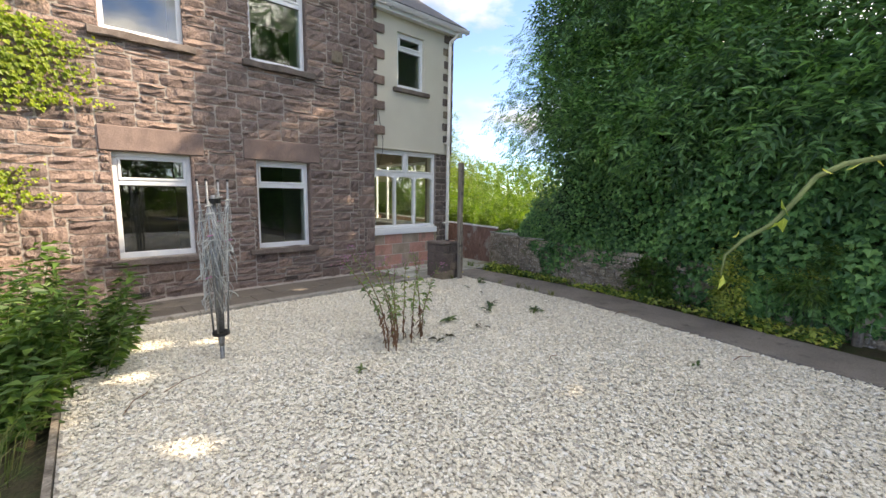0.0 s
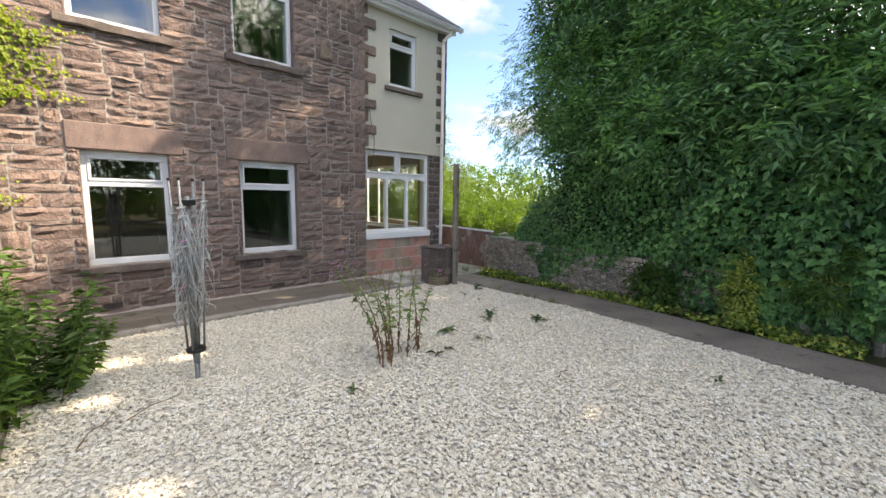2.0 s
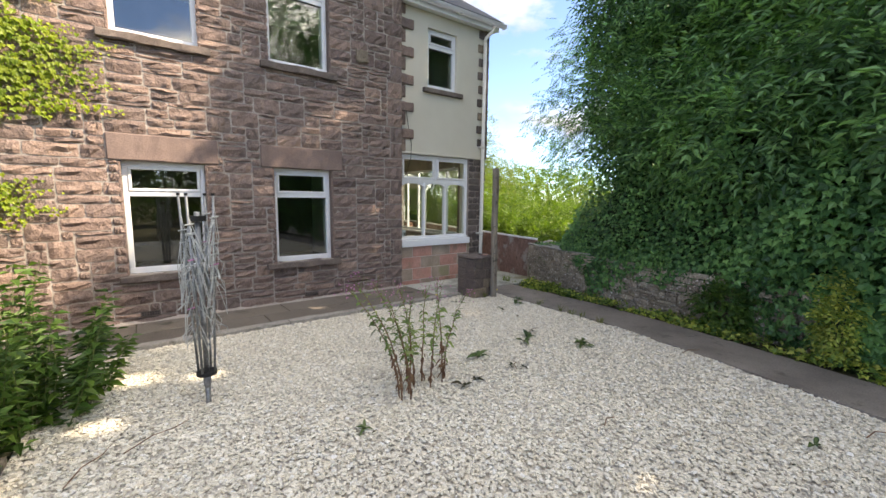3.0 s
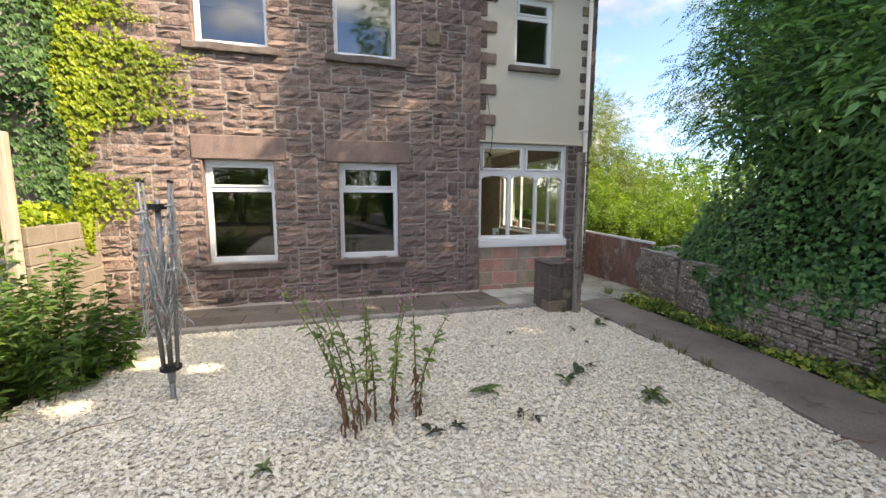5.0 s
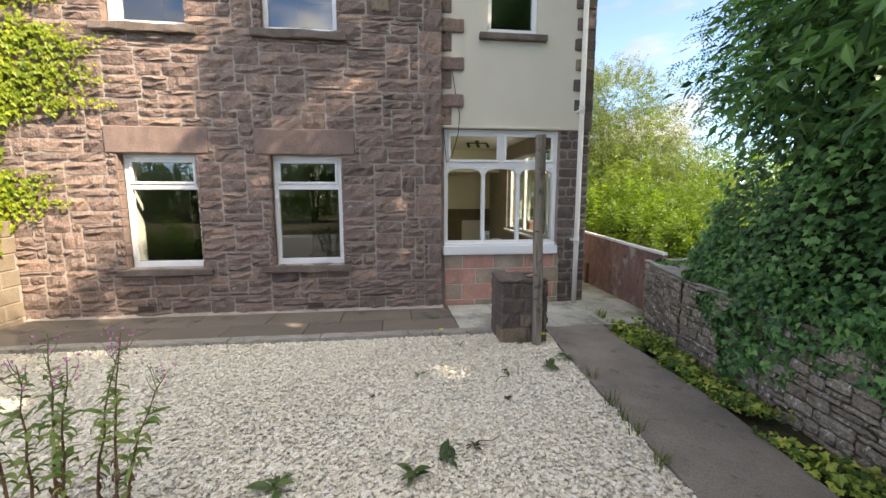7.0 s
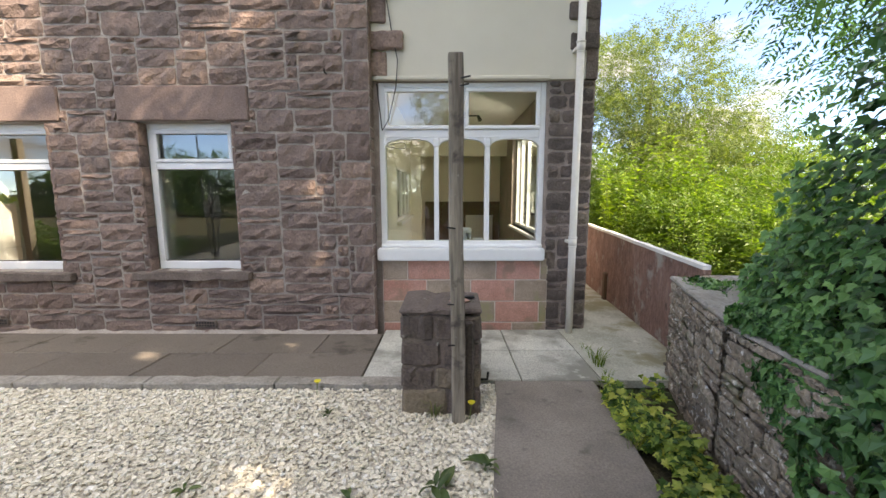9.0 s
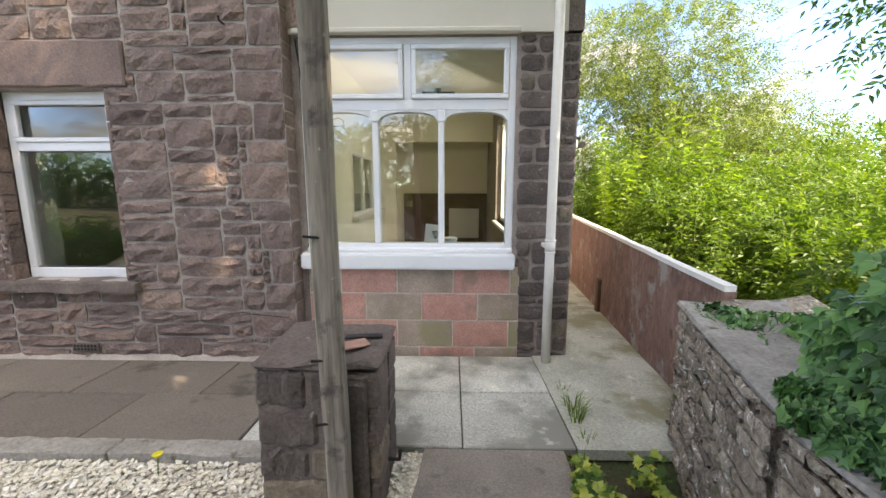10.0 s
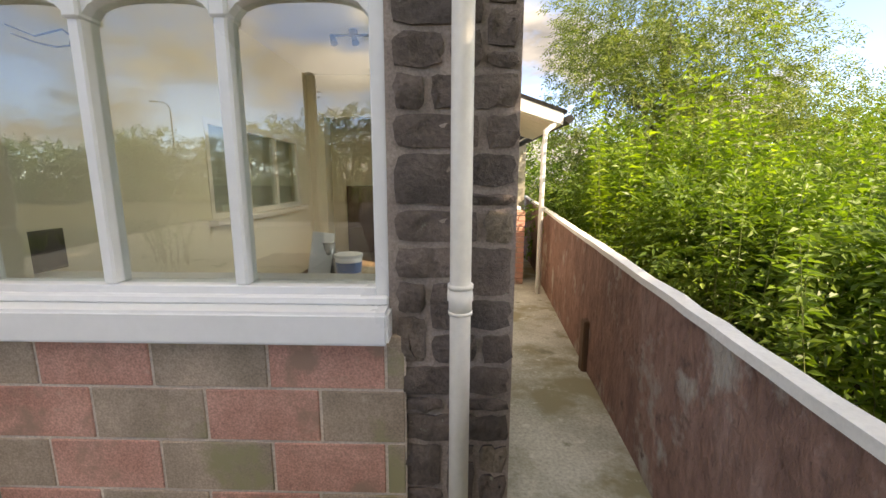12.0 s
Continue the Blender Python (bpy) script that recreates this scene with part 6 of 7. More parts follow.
# arching bramble shoot near the start
shoot = thing("bramble_shoot", "pale arching bramble shoot with a few young leaves", "bramble", at=(0.62, -0.25, 0.0))
o = Vector((0.62, -0.25, 0.0))
SHOOT = [(0.0, 0.0, -0.02), (0.03, -0.02, 0.55), (0.02, 0.0, 1.05)]
e0 = Vector((0.0, 0.0, 1.41))
fw = Matrix.Rotation(radians(-41.8), 3, "Z") @ Matrix.Rotation(radians(-7.8), 3, "X")
for u, w, d in ((1.20, 0.245, 0.42), (1.10, 0.247, 0.36), (1.00, 0.228, 0.33), (0.93, 0.195, 0.32), (0.87, 0.125, 0.31), (0.82, 0.075, 0.31), (0.75, 0.035, 0.31), (0.705, -0.005, 0.31), (0.695, -0.055, 0.31)):
    SHOOT.append(tuple(e0 + fw @ Vector((u * d, d, w * d)) - o))
part("stem", tube(SHOOT, [0.0035] * 3 + [0.0028, 0.0025, 0.0023, 0.0021, 0.0019, 0.0016, 0.0013, 0.001, 0.0007], 7), GREEN_STEM, shoot, smooth=True)
g = np.random.default_rng(97)
c = np.array([SHOOT[i] for i in (4, 5, 6, 7, 8, 8, 8, 9, 11)]) + g.normal(0, 0.004, (9, 3))
part("foliage", leaf_mesh("foliage", c, g.normal(0, 1, (9, 3)) + np.array([0, 0, -0.6]), g.normal(0, 1, (9, 3)), g.uniform(0.008, 0.018, 9), g.uniform(0.004, 0.008, 9), LEAF_YELLOW), None, shoot)


# ---- creeper on the house front ----
def creeper():
    g = np.random.default_rng(61)
    C, S = [], []
    strands = [(3.28, 0.42), (3.18, 0.25), (3.05, 0.15), (2.95, 0.20), (2.86, 0.36), (2.76, 0.22), (2.66, 0.10), (2.58, -0.05), (2.50, 0.42), (2.42, -0.15), (2.32, -0.7), (3.36, -0.1), (3.42, 0.05),
               (3.62, -0.25), (3.7, -0.15), (3.8, -0.1), (3.95, -0.2), (4.1, 0.0), (4.3, -0.2), (4.5, -0.3), (4.8, -0.4), (1.62, -0.35), (1.52, -0.30), (1.44, -0.50), (1.36, -0.28), (1.28, -0.22), (1.2, -0.55), (1.1, -0.9), (1.70, -0.75), (1.95, -0.9)]
    for z0, x1 in strands:
        x, z = -1.35, z0 - 0.05
        while x < x1:
            x += 0.028
            z += g.normal(0, 0.010) + (z0 - z) * 0.03
            thin = min(1.0, (x1 - x) / 0.55)
            for q in range(2 if g.random() < 0.35 + 0.65 * thin else 1):
                C.append((x + g.normal(0, 0.03), z + g.normal(0, 0.022 + 0.045 * thin)))
                S.append(0.032 + 0.045 * thin * g.uniform(0.6, 1.2))
    for k in range(380):
        z = g.uniform(0.95, 5.4)
        C.append((-1.02 + 0.14 * math.sin(z * 3) + g.normal(0, 0.10), z))
        S.append(g.uniform(0.06, 0.10))
    C, S = np.array(C), np.array(S)
    n = len(C)
    y = FRONT - 0.05 - 0.05 * g.random(n)
    c = np.stack([C[:, 0], y, C[:, 1]], -1)
    tip = unit(np.stack([g.normal(0.15, 0.4, n), g.normal(-0.25, 0.2, n), np.full(n, -0.9)], -1))
    nor = unit(np.stack([g.normal(0.1, 0.3, n), np.full(n, -1.0), g.normal(0.35, 0.3, n)], -1))
    ob = new("creeper", leaf_mesh("creeper", c, tip, nor, S, S * 0.95, LEAF_LIME, True, 0.1))
    tagged(ob, "bright yellow green creeper spreading over the stone front", "creeper", kind="stuff")
    # older dark ivy at the far end of the front
    n = 9000
    x = -1.15 - 3.2 * g.random(n) ** 1.2
    z = g.uniform(0.9, 5.7, n)
    bulge = 0.1 + 0.4 * np.clip((-1.1 - x) / 0.6, 0, 1) + 0.12 * np.sin(x * 4 + z * 2.2) + 0.08 * np.sin(z * 5)
    y = FRONT - 0.05 - bulge * (0.6 + 0.4 * g.random(n))
    tip = unit(np.stack([g.normal(0.1, 0.4, n), g.normal(-0.3, 0.2, n), np.full(n, -0.9)], -1))
    nor = unit(np.stack([g.normal(0.1, 0.35, n), np.full(n, -1.0), g.normal(0.35, 0.3, n)], -1))
    s = g.uniform(0.05, 0.10, n)
    ob = new("ivy", leaf_mesh("ivy", np.stack([x, y, z], -1), tip, nor, s, s * 0.95, LEAF_OLD_IVY, True, 0.1))
    tagged(ob, "dense green ivy hanging on the far end of the house front", "ivy", kind="stuff")


creeper()
ivy_heap("leafy creeper lying over the boundary wall", [((-1.15, 6.2, 1.15), (0.22, 0.6, 0.16)), ((-1.4, 5.9, 1.0), (0.4, 0.5, 0.5)), ((-0.92, 6.75, 1.0), (0.05, 0.1, 0.3))], 900, 0.08, 46, LEAF_LIME)


# ---- folded rotary clothes dryer ----
def rotary_dryer():
    root = thing("rotary_dryer", "folded grey metal rotary clothes dryer hung with tangled pale lines", "clothes dryer", at=(0.862, 3.99, ground_z(4.0)), turn=12)
    part("ground_spike", tube([(0, 0, -0.2), (0, 0, 0.16)], [0.016, 0.020], 10), STEEL, root, smooth=True)
    part("sleeve", tube([(0, 0, 0.13), (0, 0, 0.17), (0, 0, 0.24)], [0.021, 0.027, 0.029], 12), GREYSTEEL, root, smooth=True)
    part("mast", tube([(0, 0, 0.24), (0, 0, 1.50)], 0.019, 12), STEEL, root, smooth=True)
    part("base_collar", tube([(0, 0, 0.235), (0, 0, 0.262)], 0.072, 16), BLACK, root)
    part("top_hub", tube([(0, 0, 1.43), (0, 0, 1.47)], 0.06, 12), BLACK, root)
    g = np.random.default_rng(81)
    arms = []
    for k in range(4):
        a = math.pi / 4 + k * math.pi / 2
        d = Vector((math.cos(a), math.sin(a), 0))
        lo, hi = d * 0.062 + Vector((0, 0, 0.25)), d * 0.125 + Vector((0, 0, 1.62))
        arms.append((lo, hi))
        arm = part("arm", tube([lo, hi], 0.009, 8), STEEL, root, smooth=True)
        part("arm_cap", tube([hi, hi + Vector((0, 0, 0.018))], 0.012, 8), BLACK, arm, "black plastic cap")
        part("strut", tube([Vector((0, 0, 1.10)) + d * 0.02, lo.lerp(hi, 0.45)], 0.006, 6), STEEL, root)
    for k in range(48):
        i = k % 4
        (l0, h0), (l1, h1) = arms[i], arms[(i + 1) % 4]
        s = 0.25 + 0.74 * g.random()
        p, q = l0.lerp(h0, s), l1.lerp(h1, s + g.normal(0, 0.01))
        drop = g.uniform(0.25, 0.75) * s
        m = (p + q) / 2 + Vector((g.normal(0, 0.02), g.normal(0, 0.02), -drop))
        out = ((p + q) / 2 * Vector((1, 1, 0))).normalized() if ((p + q) / 2).length else Vector((1, 0, 0))
        m += Vector((out.x, out.y, 0)) * g.uniform(-0.02, 0.085)
        m.z = max(m.z, 0.30)
        p1, q1 = p.lerp(m, 0.5) + Vector((out.x, out.y, 0)) * g.uniform(0, 0.05), q.lerp(m, 0.5) + Vector((out.x, out.y, 0)) * g.uniform(0, 0.03)
        mm = m + Vector((0, 0, -0.02))
        part("line", tube([p, p1, m.lerp(p1, 0.15), mm, m.lerp(q1, 0.15), q1, q], 0.0028, 5), CORD, root)
    for k in range(20):
        i = k % 4
        p = arms[i][0].lerp(arms[i][1], g.uniform(0.35, 0.9))
        e = p + Vector((g.normal(0, 0.03), g.normal(0, 0.03), -g.uniform(0.06, 0.1)))
        part("tie", tube([p, (p + e) / 2 + Vector((0.01, 0, 0)), e], 0.006, 5), CORD, root)
        part("wrap", tube([p + Vector((-0.03, -0.012, 0)), p + Vector((0.03, -0.014, 0.01))], 0.006, 6), CORD if k % 5 else PINK, root)


rotary_dryer()


# ---- willowherb in the gravel ----
def willowherb(at, h, lean, seed):
    root = thing("willowherb", "tall willowherb with narrow leaves, brown lower stem and pink flowers", "wildflower", "willowherb clump", at=(at[0], at[1], ground_z(at[1])))
    g = np.random.default_rng(seed)
    tp = Vector((lean[0] + g.normal(0, 0.05), lean[1] + g.normal(0, 0.05), h))
    bend = g.uniform(1.4, 2.4)
    path_pts = []
    for i in range(9):
        s = i / 8
        side = s ** bend
        path_pts.append(Vector((tp.x * side + g.normal(0, 0.007) * s, tp.y * side + g.normal(0, 0.007) * s, h * s - 0.02 * (1 - s))))
    tp = path_pts[-1]
    part("stem", tube(path_pts, [0.0068, 0.0064, 0.006, 0.0056, 0.005, 0.004, 0.0032, 0.0025, 0.0016], 6), BARE_STEM, root)

    def along(s):
        k = min(int(s * 8), 7)
        return path_pts[k].lerp(path_pts[k + 1], s * 8 - k)

    # narrow leaves, each arched over in three folds and twisted
    verts, faces, dead_v, dead_f = [], [], [], []
    for i in range(76):
        s = 0.10 + 0.86 * (i + g.uniform(0, 0.9)) / 76
        dead = s < 0.36 + g.normal(0, 0.07)
        if dead and g.random() < 0.35:
            continue
        az = i * 2.39 + g.normal(0, 0.5)
        out = np.array([math.cos(az), math.sin(az), 0.0])
        across = np.array([-out[1], out[0], g.normal(0, 0.5)])
        L = g.uniform(0.045, 0.095) * (1.0 if s < 0.75 else 0.65)
        w = L * g.uniform(0.09, 0.15)
        rise = g.uniform(-0.2, 0.75) if not dead else g.uniform(-1.3, -0.5)
        curl = g.uniform(0.4, 1.6)
        V, F = (dead_v, dead_f) if dead else (verts, faces)
        b0, p, o = len(V), np.array(along(s)), rise
        for q, wide in enumerate((0.35, 1.0, 0.85, 0.08)):
            V.extend([p - across * w * wide, p + across * w * wide])
            step = out * math.cos(o) + np.array([0, 0, math.sin(o)])
            p = p + step * L / 3 + across * g.normal(0, 0.08) * L
            o -= curl * 0.5
        F.extend((b0 + 2 * q, b0 + 2 * q + 1, b0 + 2 * q + 3, b0 + 2 * q + 2) for q in range(3))
    part("foliage", quads("foliage", np.array(verts), faces, LEAF_WEED), None, root)
    if dead_v:
        part("withered_foliage", quads("withered_foliage", np.array(dead_v), dead_f, BARE_STEM), None, root, "brown withered lower leaves")
    # thin side sprays that carry the flowers
    for j in range(4):
        a, r = g.uniform(0, 6.28), g.uniform(0.03, 0.08)
        p0 = along(g.uniform(0.82, 0.96))
        part("flower_stalk", tube([p0, p0 + Vector((math.cos(a) * r * 0.6, math.sin(a) * r * 0.6, 0.04)), p0 + Vector((math.cos(a) * r, math.sin(a) * r, 0.09))], [0.0018, 0.0015, 0.001], 4), GREEN_STEM, root)
    q = np.array(tp) + np.stack([g.normal(0, 0.045, 18), g.normal(0, 0.045, 18), g.uniform(-0.10, 0.04, 18)], -1)
    part("flower_spray", leaf_mesh("flower_spray", q, g.normal(0, 1, (18, 3)), g.normal(0, 1, (18, 3)), 0.018, 0.013, PINK), None, root, "small pink flowers")["kind"] = "stuff"


for k, (x, y, h, lx, ly) in enumerate(((2.10, 3.10, 0.95, -0.26, 0.10), (2.16, 3.06, 0.80, -0.08, 0.02), (2.20, 3.16, 0.88, -0.16, 0.12), (2.24, 3.20, 0.76, 0.0, 0.10), (2.30, 3.24, 0.82, -0.03, 0.15),
                                       (2.40, 3.14, 0.80, 0.02, 0.05), (2.42, 3.30, 0.78, 0.06, 0.1), (2.57, 3.20, 0.84, 0.02, 0.04), (2.60, 3.22, 0.72, 0.10, 0.03), (2.12, 3.18, 0.84, -0.20, 0.2))):
    willowherb((x, y), h * 1.06, (lx * 1.6, ly * 1.2), 500 + k)


# ---- weeds and litter on the gravel ----
WEED_LEAF = {}


def weed(at, n, size, material, label, seed, flat=0.3):
    root = thing("weed", label, "weed", "weeds in the gravel", at=(at[0], at[1], ground_z(at[1]) + 0.012))
    g = np.random.default_rng(seed)
    for k in range(n):
        var = int(g.integers(4))
        key = (material.name, var)
        if key not in WEED_LEAF:
            v = np.random.default_rng(var + 5)
            xs = np.linspace(0, 1, 6)
            wid = np.sin(np.clip(xs * 0.92 + 0.06, 0, 1) * np.pi) * v.uniform(0.13, 0.2)
            up = 0.35 * xs - v.uniform(0.25, 0.6) * xs ** 2
            rows = np.stack([np.stack([xs, -wid, up + wid * 0.4], -1), np.stack([xs, 0 * xs, up], -1), np.stack([xs, wid, up + wid * 0.4], -1)], 1).reshape(-1, 3)
            f = [(3 * i + j, 3 * i + 3 + j, 3 * i + 4 + j, 3 * i + 1 + j) for i in range(5) for j in range(2)]
            WEED_LEAF[key] = quads("leaf", rows, f, material, True)
        ob = new("leaf", WEED_LEAF[key])
        ob.parent = root
        L = size * g.uniform(0.5, 1.1)
        ob.matrix_local = pose(g.normal(0, size * 0.12), g.normal(0, size * 0.12), g.uniform(0, 0.012), g.normal(0, 15), -g.uniform(0, 90) * flat, g.uniform(0, 360)) @ Matrix.Diagonal((L, L, L, 1))
    return root


for k, (x, y, n, s) in enumerate(((4.06, 3.51, 12, 0.14), (4.36, 3.03, 16, 0.13), (3.19, 3.42, 5, 0.09), (1.66, 2.86, 12, 0.09), (5.40, 4.92, 14, 0.12), (3.17, 3.40, 5, 0.16), (3.88, 3.42, 12, 0.13), (4.30, 2.96, 16, 0.12), (5.15, 4.76, 12, 0.12), (3.83, 0.99, 7, 0.10), (3.98, 4.74, 5, 0.10), (4.44, 5.40, 7, 0.10), (4.75, 4.68, 6, 0.09))):
    weed((x, y), max(4, int(n * 0.7)), s * 0.9, LEAF_DOCK, "small green weed rooted in the white gravel", 600 + k, 0.5)
for k, (x, y, n, s) in enumerate(((2.62, 2.97, 8, 0.15), (2.80, 3.00, 6, 0.13), (3.26, 3.02, 7, 0.10), (4.6, 4.2, 6, 0.1), (3.33, 2.95, 5, 0.10), (3.60, 4.35, 5, 0.07), (4.25, 3.64, 6, 0.09), (1.70, 2.80, 4, 0.06))):
    weed((x, y), n, s * 0.65, LEAF_DEAD, "wilted dark weed lying on the gravel", 620 + k, 0.15)
g = np.random.default_rng(99)
for k, (x, y, a, L) in enumerate(((3.25, 2.95, 50, 0.18), (4.2, 3.62, 20, 0.25), (3.0, 1.9, 10, 0.2), (4.2, 0.8, -20, 0.3), (0.35, 3.5, 30, 0.45), (0.1, 3.3, 60, 0.4), (4.9, 2.2, -15, 0.28), (4.6, 4.5, 35, 0.2))):
    ob = part("twig", tube([(0, 0, 0), (L * 0.4, 0.02, 0.012), (L * 0.7, -0.01, 0.006), (L, 0.015, 0.0)], [0.004, 0.0035, 0.003, 0.001], 5), BARE_STEM, None)
    ob.matrix_world = pose(x, y, ground_z(y) + 0.018, 0, 0, a)
    tagged(ob, "thin brown twig lying on the gravel", "twig", "twigs")
for k, (x, y) in enumerate(((4.28, 5.70), (5.34, 5.40))):
    root = thing("dandelion", "yellow dandelion at the gravel edge", "flower", "dandelions", at=(x, y, ground_z(y)))
    stalk = part("stalk", tube([(0, 0, 0), (0.01, 0, 0.10)], 0.003, 5), GREEN_STEM, root)
    part("flower_head", tube([(0.01, 0, 0.10), (0.01, 0, 0.115)], [0.012, 0.024], 12), YELLOW, stalk, "yellow flower head")

# ---- small fittings ----
def airbrick(x, z):
    root = thing("air_brick", "dark slotted air brick at the foot of the wall", "air brick", "air bricks", at=(x, FRONT - 0.036, z))
    face = part("face", box(0, 0, 0, 0.22, 0.02, 0.07, 0.003), DARKSTONE, root)
    for k in range(7):
        for r in range(2):
            part("slot", box(0.016 + k * 0.028, -0.002, 0.012 + r * 0.028, 0.034 + k * 0.028, 0.01, 0.030 + r * 0.028), BLACK, face)


vent = part("vent_stone", worn_slab(3.55, FRONT - 0.05, 3.74, 3.77, FRONT - 0.005, 3.94, np.random.default_rng(6), 3, 0.006, 0.014), DARKSTONE, None)
tagged(vent, "dark weathered square stone standing out of the front", "stone", kind="structure")
airbrick(2.59, -0.15)
airbrick(0.42, -0.13)
cable = part("cable", tube([(4.60, REAR - 0.02, 3.20), (4.66, REAR - 0.03, 2.8), (4.72, REAR - 0.04, 2.5), (4.70, REAR - 0.05, 2.25), (4.62, REAR - 0.02, 1.95), (4.545, REAR + 0.03, 1.85), (4.50, REAR + 0.02, 2.3)], 0.005, 6), BLACK, None, smooth=True)
tagged(cable, "loose black cable hanging beside the large window", "cable")
cable = part("cable", tube([(3.55, FRONT - 0.05, 0.12), (3.8, FRONT - 0.06, 0.14), (4.1, FRONT - 0.055, 0.19), (4.41, FRONT - 0.05, 0.16)], 0.004, 6), BLACK, None, smooth=True)
tagged(cable, "thin black cable running along the stone wall", "cable")
wire = part("loose_wire", tube([(4.465, 7.63, 1.77), (4.56, 7.64, 1.735), (4.66, 7.63, 1.712), (4.735, 7.62, 1.715), (4.745, 7.62, 1.755), (4.70, 7.63, 1.785), (4.58, 7.62, 1.755), (4.465, 7.61, 1.80)], 0.004, 6), BLACK, None, smooth=True)
tagged(wire, "loop of loose black wire sticking out of the cream inner wall", "wire")
for x, z in ((4.30, 3.02), (4.05, 2.35)):
    ob = part("wall_hook", tube([(0, 0.03, 0), (0, -0.04, 0), (0, -0.05, 0.03)], 0.008, 6), BLACK, None)
    ob.matrix_world = pose(x, FRONT - 0.03, z)
    tagged(ob, "small iron hook fixed in the stone wall", "hook", "wall hooks")
ob = part("slate_shard", box(0, 0, 0, 0.17, 0.035, 0.012, 0.004), BLACK, None)
ob.matrix_world = pose(5.22, 5.70, 0.514, 0, 0, 8)
tagged(ob, "dark slate shard lying on the pier", "shard")
ob = part("brick_shard", box(0, 0, 0, 0.12, 0.08, 0.012, 0.004), REDBLOCK, None)
ob.matrix_world = pose(5.25, 5.57, 0.514, 0, 0, 30)
tagged(ob, "broken red tile lying on the pier", "shard")
ob = part("gate_hook", tube([(0, 0, 0), (0.05, 0, 0), (0.055, 0, 0.05)], 0.009, 6), BLACK, None)
ob.matrix_world = pose(5.42, 5.62, -0.02)
tagged(ob, "rusty iron gate hook in the side of the pier", "hook")
part("jamb", box(0.36, -0.03, zb - 0.05, 0.47, 0.0, 0.44, 0.02), DARKSTONE, pier, "dark rounded jamb strip")
for z, dx in ((2.02, 0.06), (1.98, 0.05), (1.2, -0.05), (0.75, -0.05), (0.5, -0.05)):
    part("nail", tube([(-0.012 * z, -0.03, z), (dx - 0.012 * z + (0.02 if dx > 0 else -0.01), -0.06, z + 0.01)], 0.005, 5), BLACK, tpost)

# ---- stones of the front ----
UX, UZ = 0.0615, 0.0555
X0, Z0 = 0.335 - 29 * 0.0615, 1.92 - 39 * 0.0555
FCOLS, FROWS = 96, 106
HOLES = [(W1[0], W1[1], W1[2] - 0.07, 2.25), (W2[0], W2[1], W2[2] - 0.07, 2.25), (U1[0], U1[1], U1[2] - 0.1, 5.27), (U2[0], U2[1], U2[2] - 0.1, 5.27)] + list(LINTELS)


def shut(i, j):
    x, z = X0 + (i + 0.5) * UX, Z0 + (j + 0.5) * UZ
    return any(a < x < b and c < z < d for a, b, c, d in HOLES)


SIZES = [(7, 3), (8, 3), (9, 3), (6, 4), (5, 4), (10, 2), (6, 1), (8, 1), (5, 2), (6, 2), (7, 2), (8, 2), (9, 2), (4, 2), (5, 3), (6, 3), (7, 3), (4, 3), (8, 2), (6, 2), (7, 1), (6, 3), (8, 3)]
# larger corner stones at the right edge
corner, cj, cg = [], 0, np.random.default_rng(19)
while cj < FROWS:
    ch = min(int(cg.integers(3, 6)), FROWS - cj)
    cw = int(cg.integers(3, 7))
    corner.append((FCOLS - cw, cj, cw, ch))
    cj += ch


def shut_corner(i, j):
    return shut(i, j) or any(a <= i < a + w and b <= j < b + h for a, b, w, h in corner)


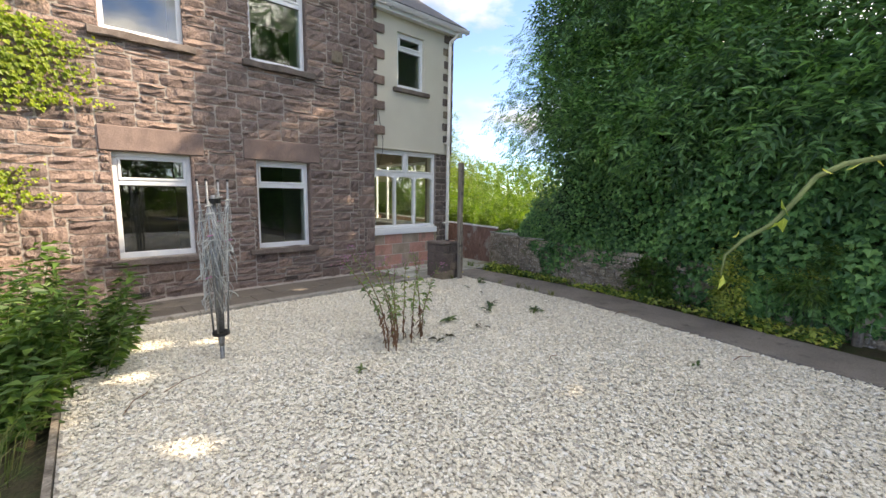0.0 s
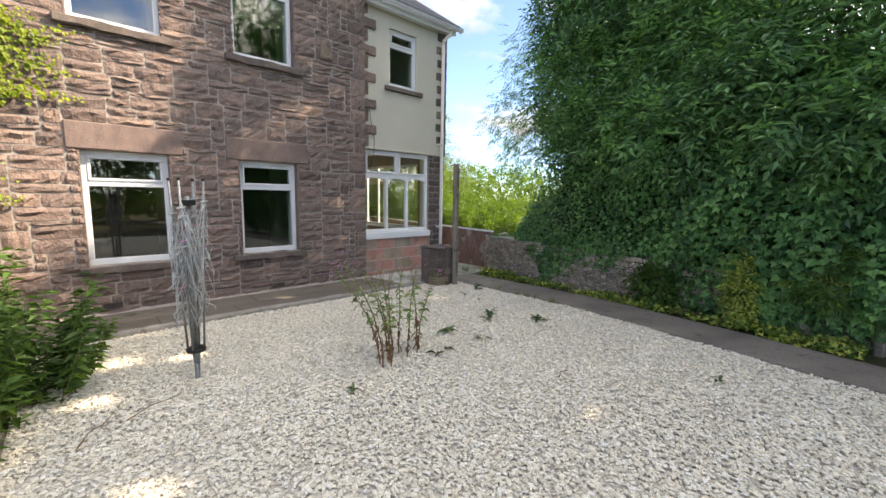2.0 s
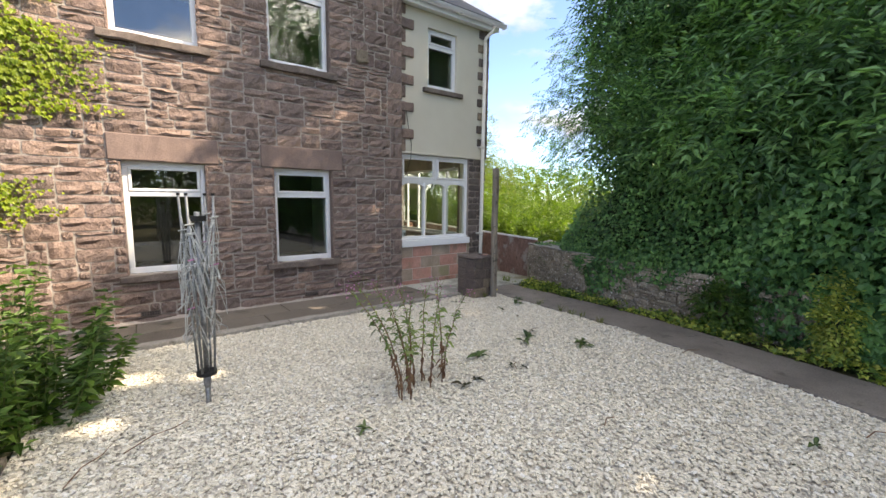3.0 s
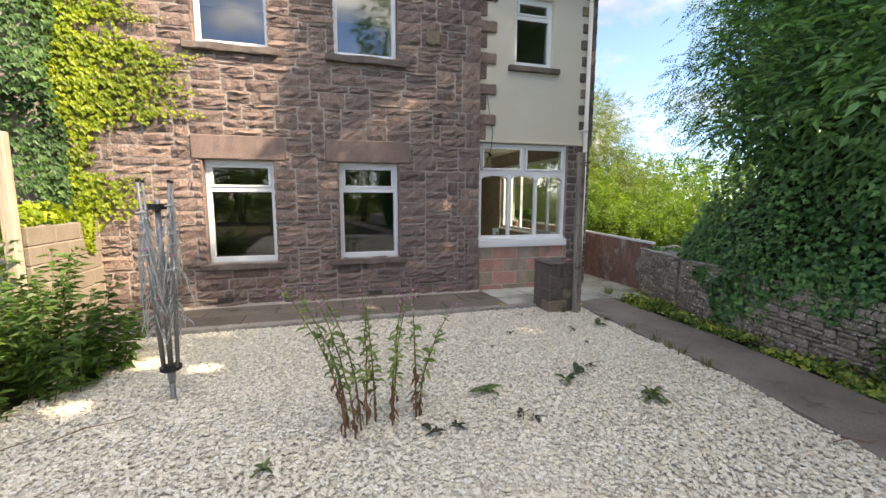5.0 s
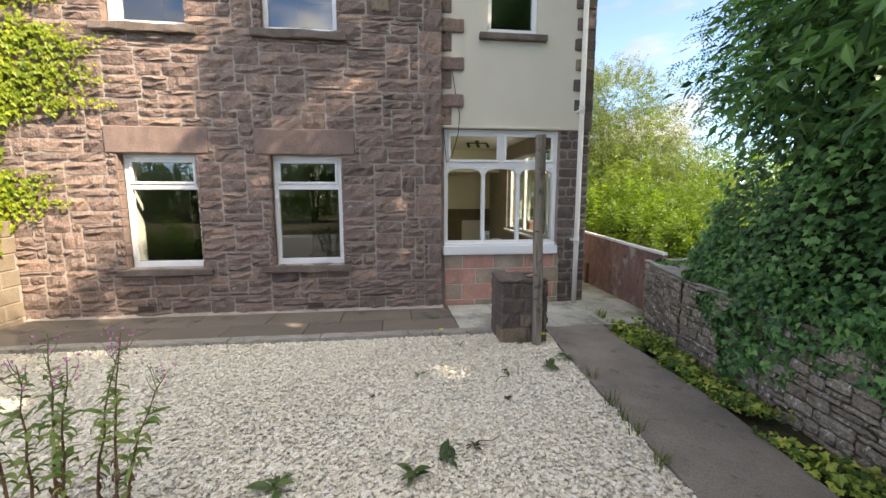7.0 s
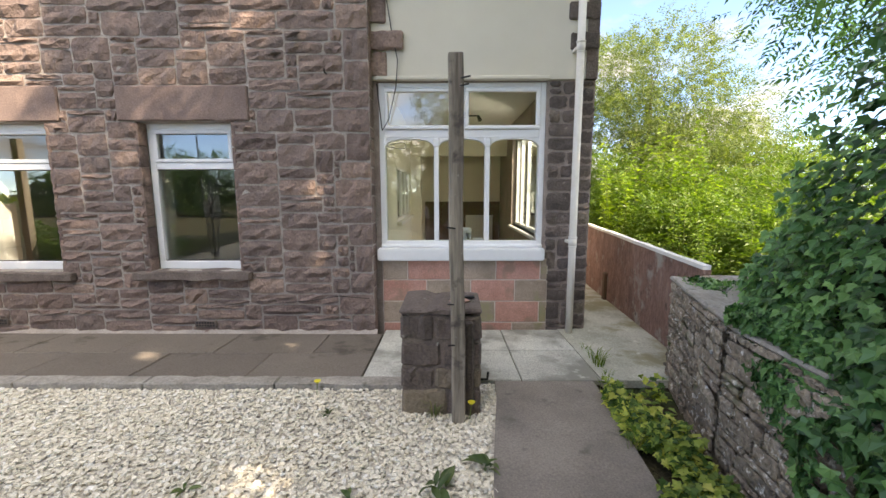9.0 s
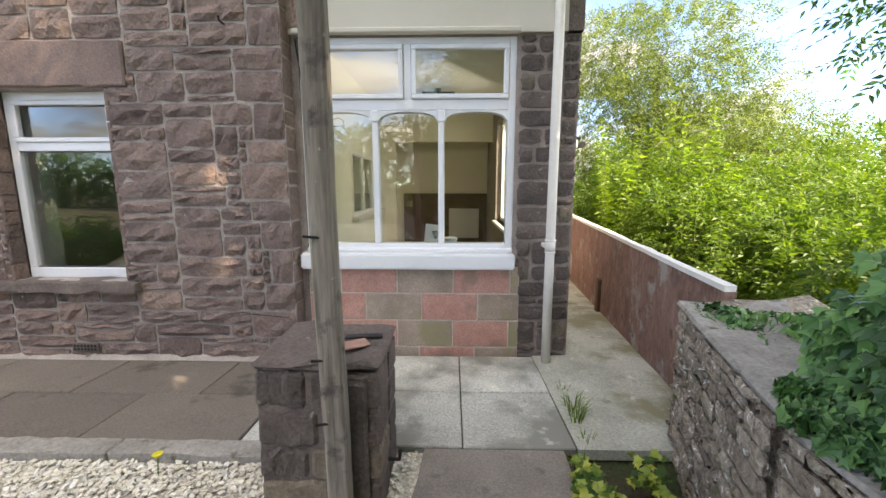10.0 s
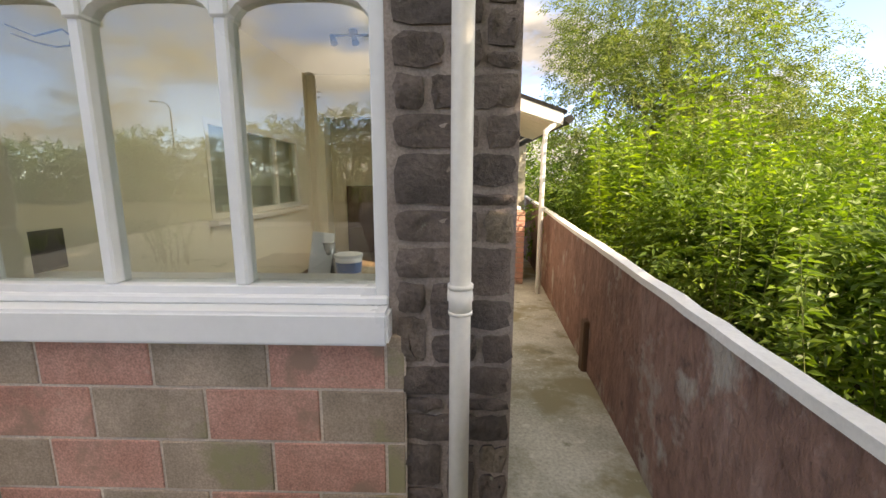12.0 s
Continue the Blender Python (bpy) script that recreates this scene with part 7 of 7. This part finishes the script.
rects = corner + pack(FCOLS, FROWS, shut_corner, SIZES, np.random.default_rng(15))
lay_stones(front_wall, rects, Matrix.Translation((X0, FRONT, Z0)), UX, UZ, 0.010, 0.001, 0.033, SANDSTONE, lambda x, z: x > 4.55 and z < 3.0, rock=1.3, facets=True)
# return of the corner
rr = pack(4, 103, lambda i, j: False, [(4, 3), (4, 2), (4, 4), (4, 5)], np.random.default_rng(17))
lay_stones(front_wall, rr, pose(4.45, FRONT - 0.012, Z0, 0, 0, 90), 0.062, UZ, 0.012, 0.004, 0.010, SANDSTONE, lambda x, z: False)
# dark stone column
crects = pack(7, 38, lambda i, j: False, [(3, 2), (4, 2), (2, 2), (5, 2), (7, 1), (3, 1), (4, 3), (2, 3), (3, 2)], np.random.default_rng(16))
lay_stones(low, crects, Matrix.Translation((6.212, REAR + 0.035, -0.26)), 0.0655, 0.068, 0.014, 0.004, 0.032, DARKSTONE, lambda x, z: True, rock=1.5)
# rubble face of the garden wall
SEG = [((6.945, 6.10), (6.61, 5.0)), ((6.61, 5.0), (6.51, 4.0)), ((6.51, 4.0), (6.19, 1.4)), ((6.19, 1.4), (5.68, -0.6))]
for k, (p, q) in enumerate(SEG):
    L = math.hypot(q[0] - p[0], q[1] - p[1])
    ang = math.degrees(math.atan2(q[1] - p[1], q[0] - p[0]))
    wr = pack(int(L / 0.055), 19, lambda i, j: False, [(3, 1), (4, 1), (5, 1), (3, 2), (4, 2), (5, 2), (2, 1), (6, 2), (2, 2), (4, 1)], np.random.default_rng(18 + k))
    lay_stones(garden_wall, wr, pose(p[0], p[1], -0.26, 0, 0, ang), 0.055, 0.043, 0.006, 0.008, 0.020, RUBBLE, (lambda x, z: True) if k < 2 else (lambda x, z: False), 145, tilt=1.6)
cap = thing("wall_cap", "cracked pale cement capping on the old wall", "wall", kind="structure")
for k, (a, b) in enumerate(((5.30, 5.70), (5.712, 6.13), (4.9, 5.288), (4.4, 4.888))):
    m = worn_slab(-0.02, a, 0.55, 0.74, b, 0.585 - 0.008 * (k % 2), pg, 5, 0.006, 0.012)
    for v in m.verts:
        v.co.x += along(WALL_X, v.co.y)
        v.co.z += 0.02 * noise.noise(v.co * 4)
    part("cap_stone", m, surface_cap, cap)
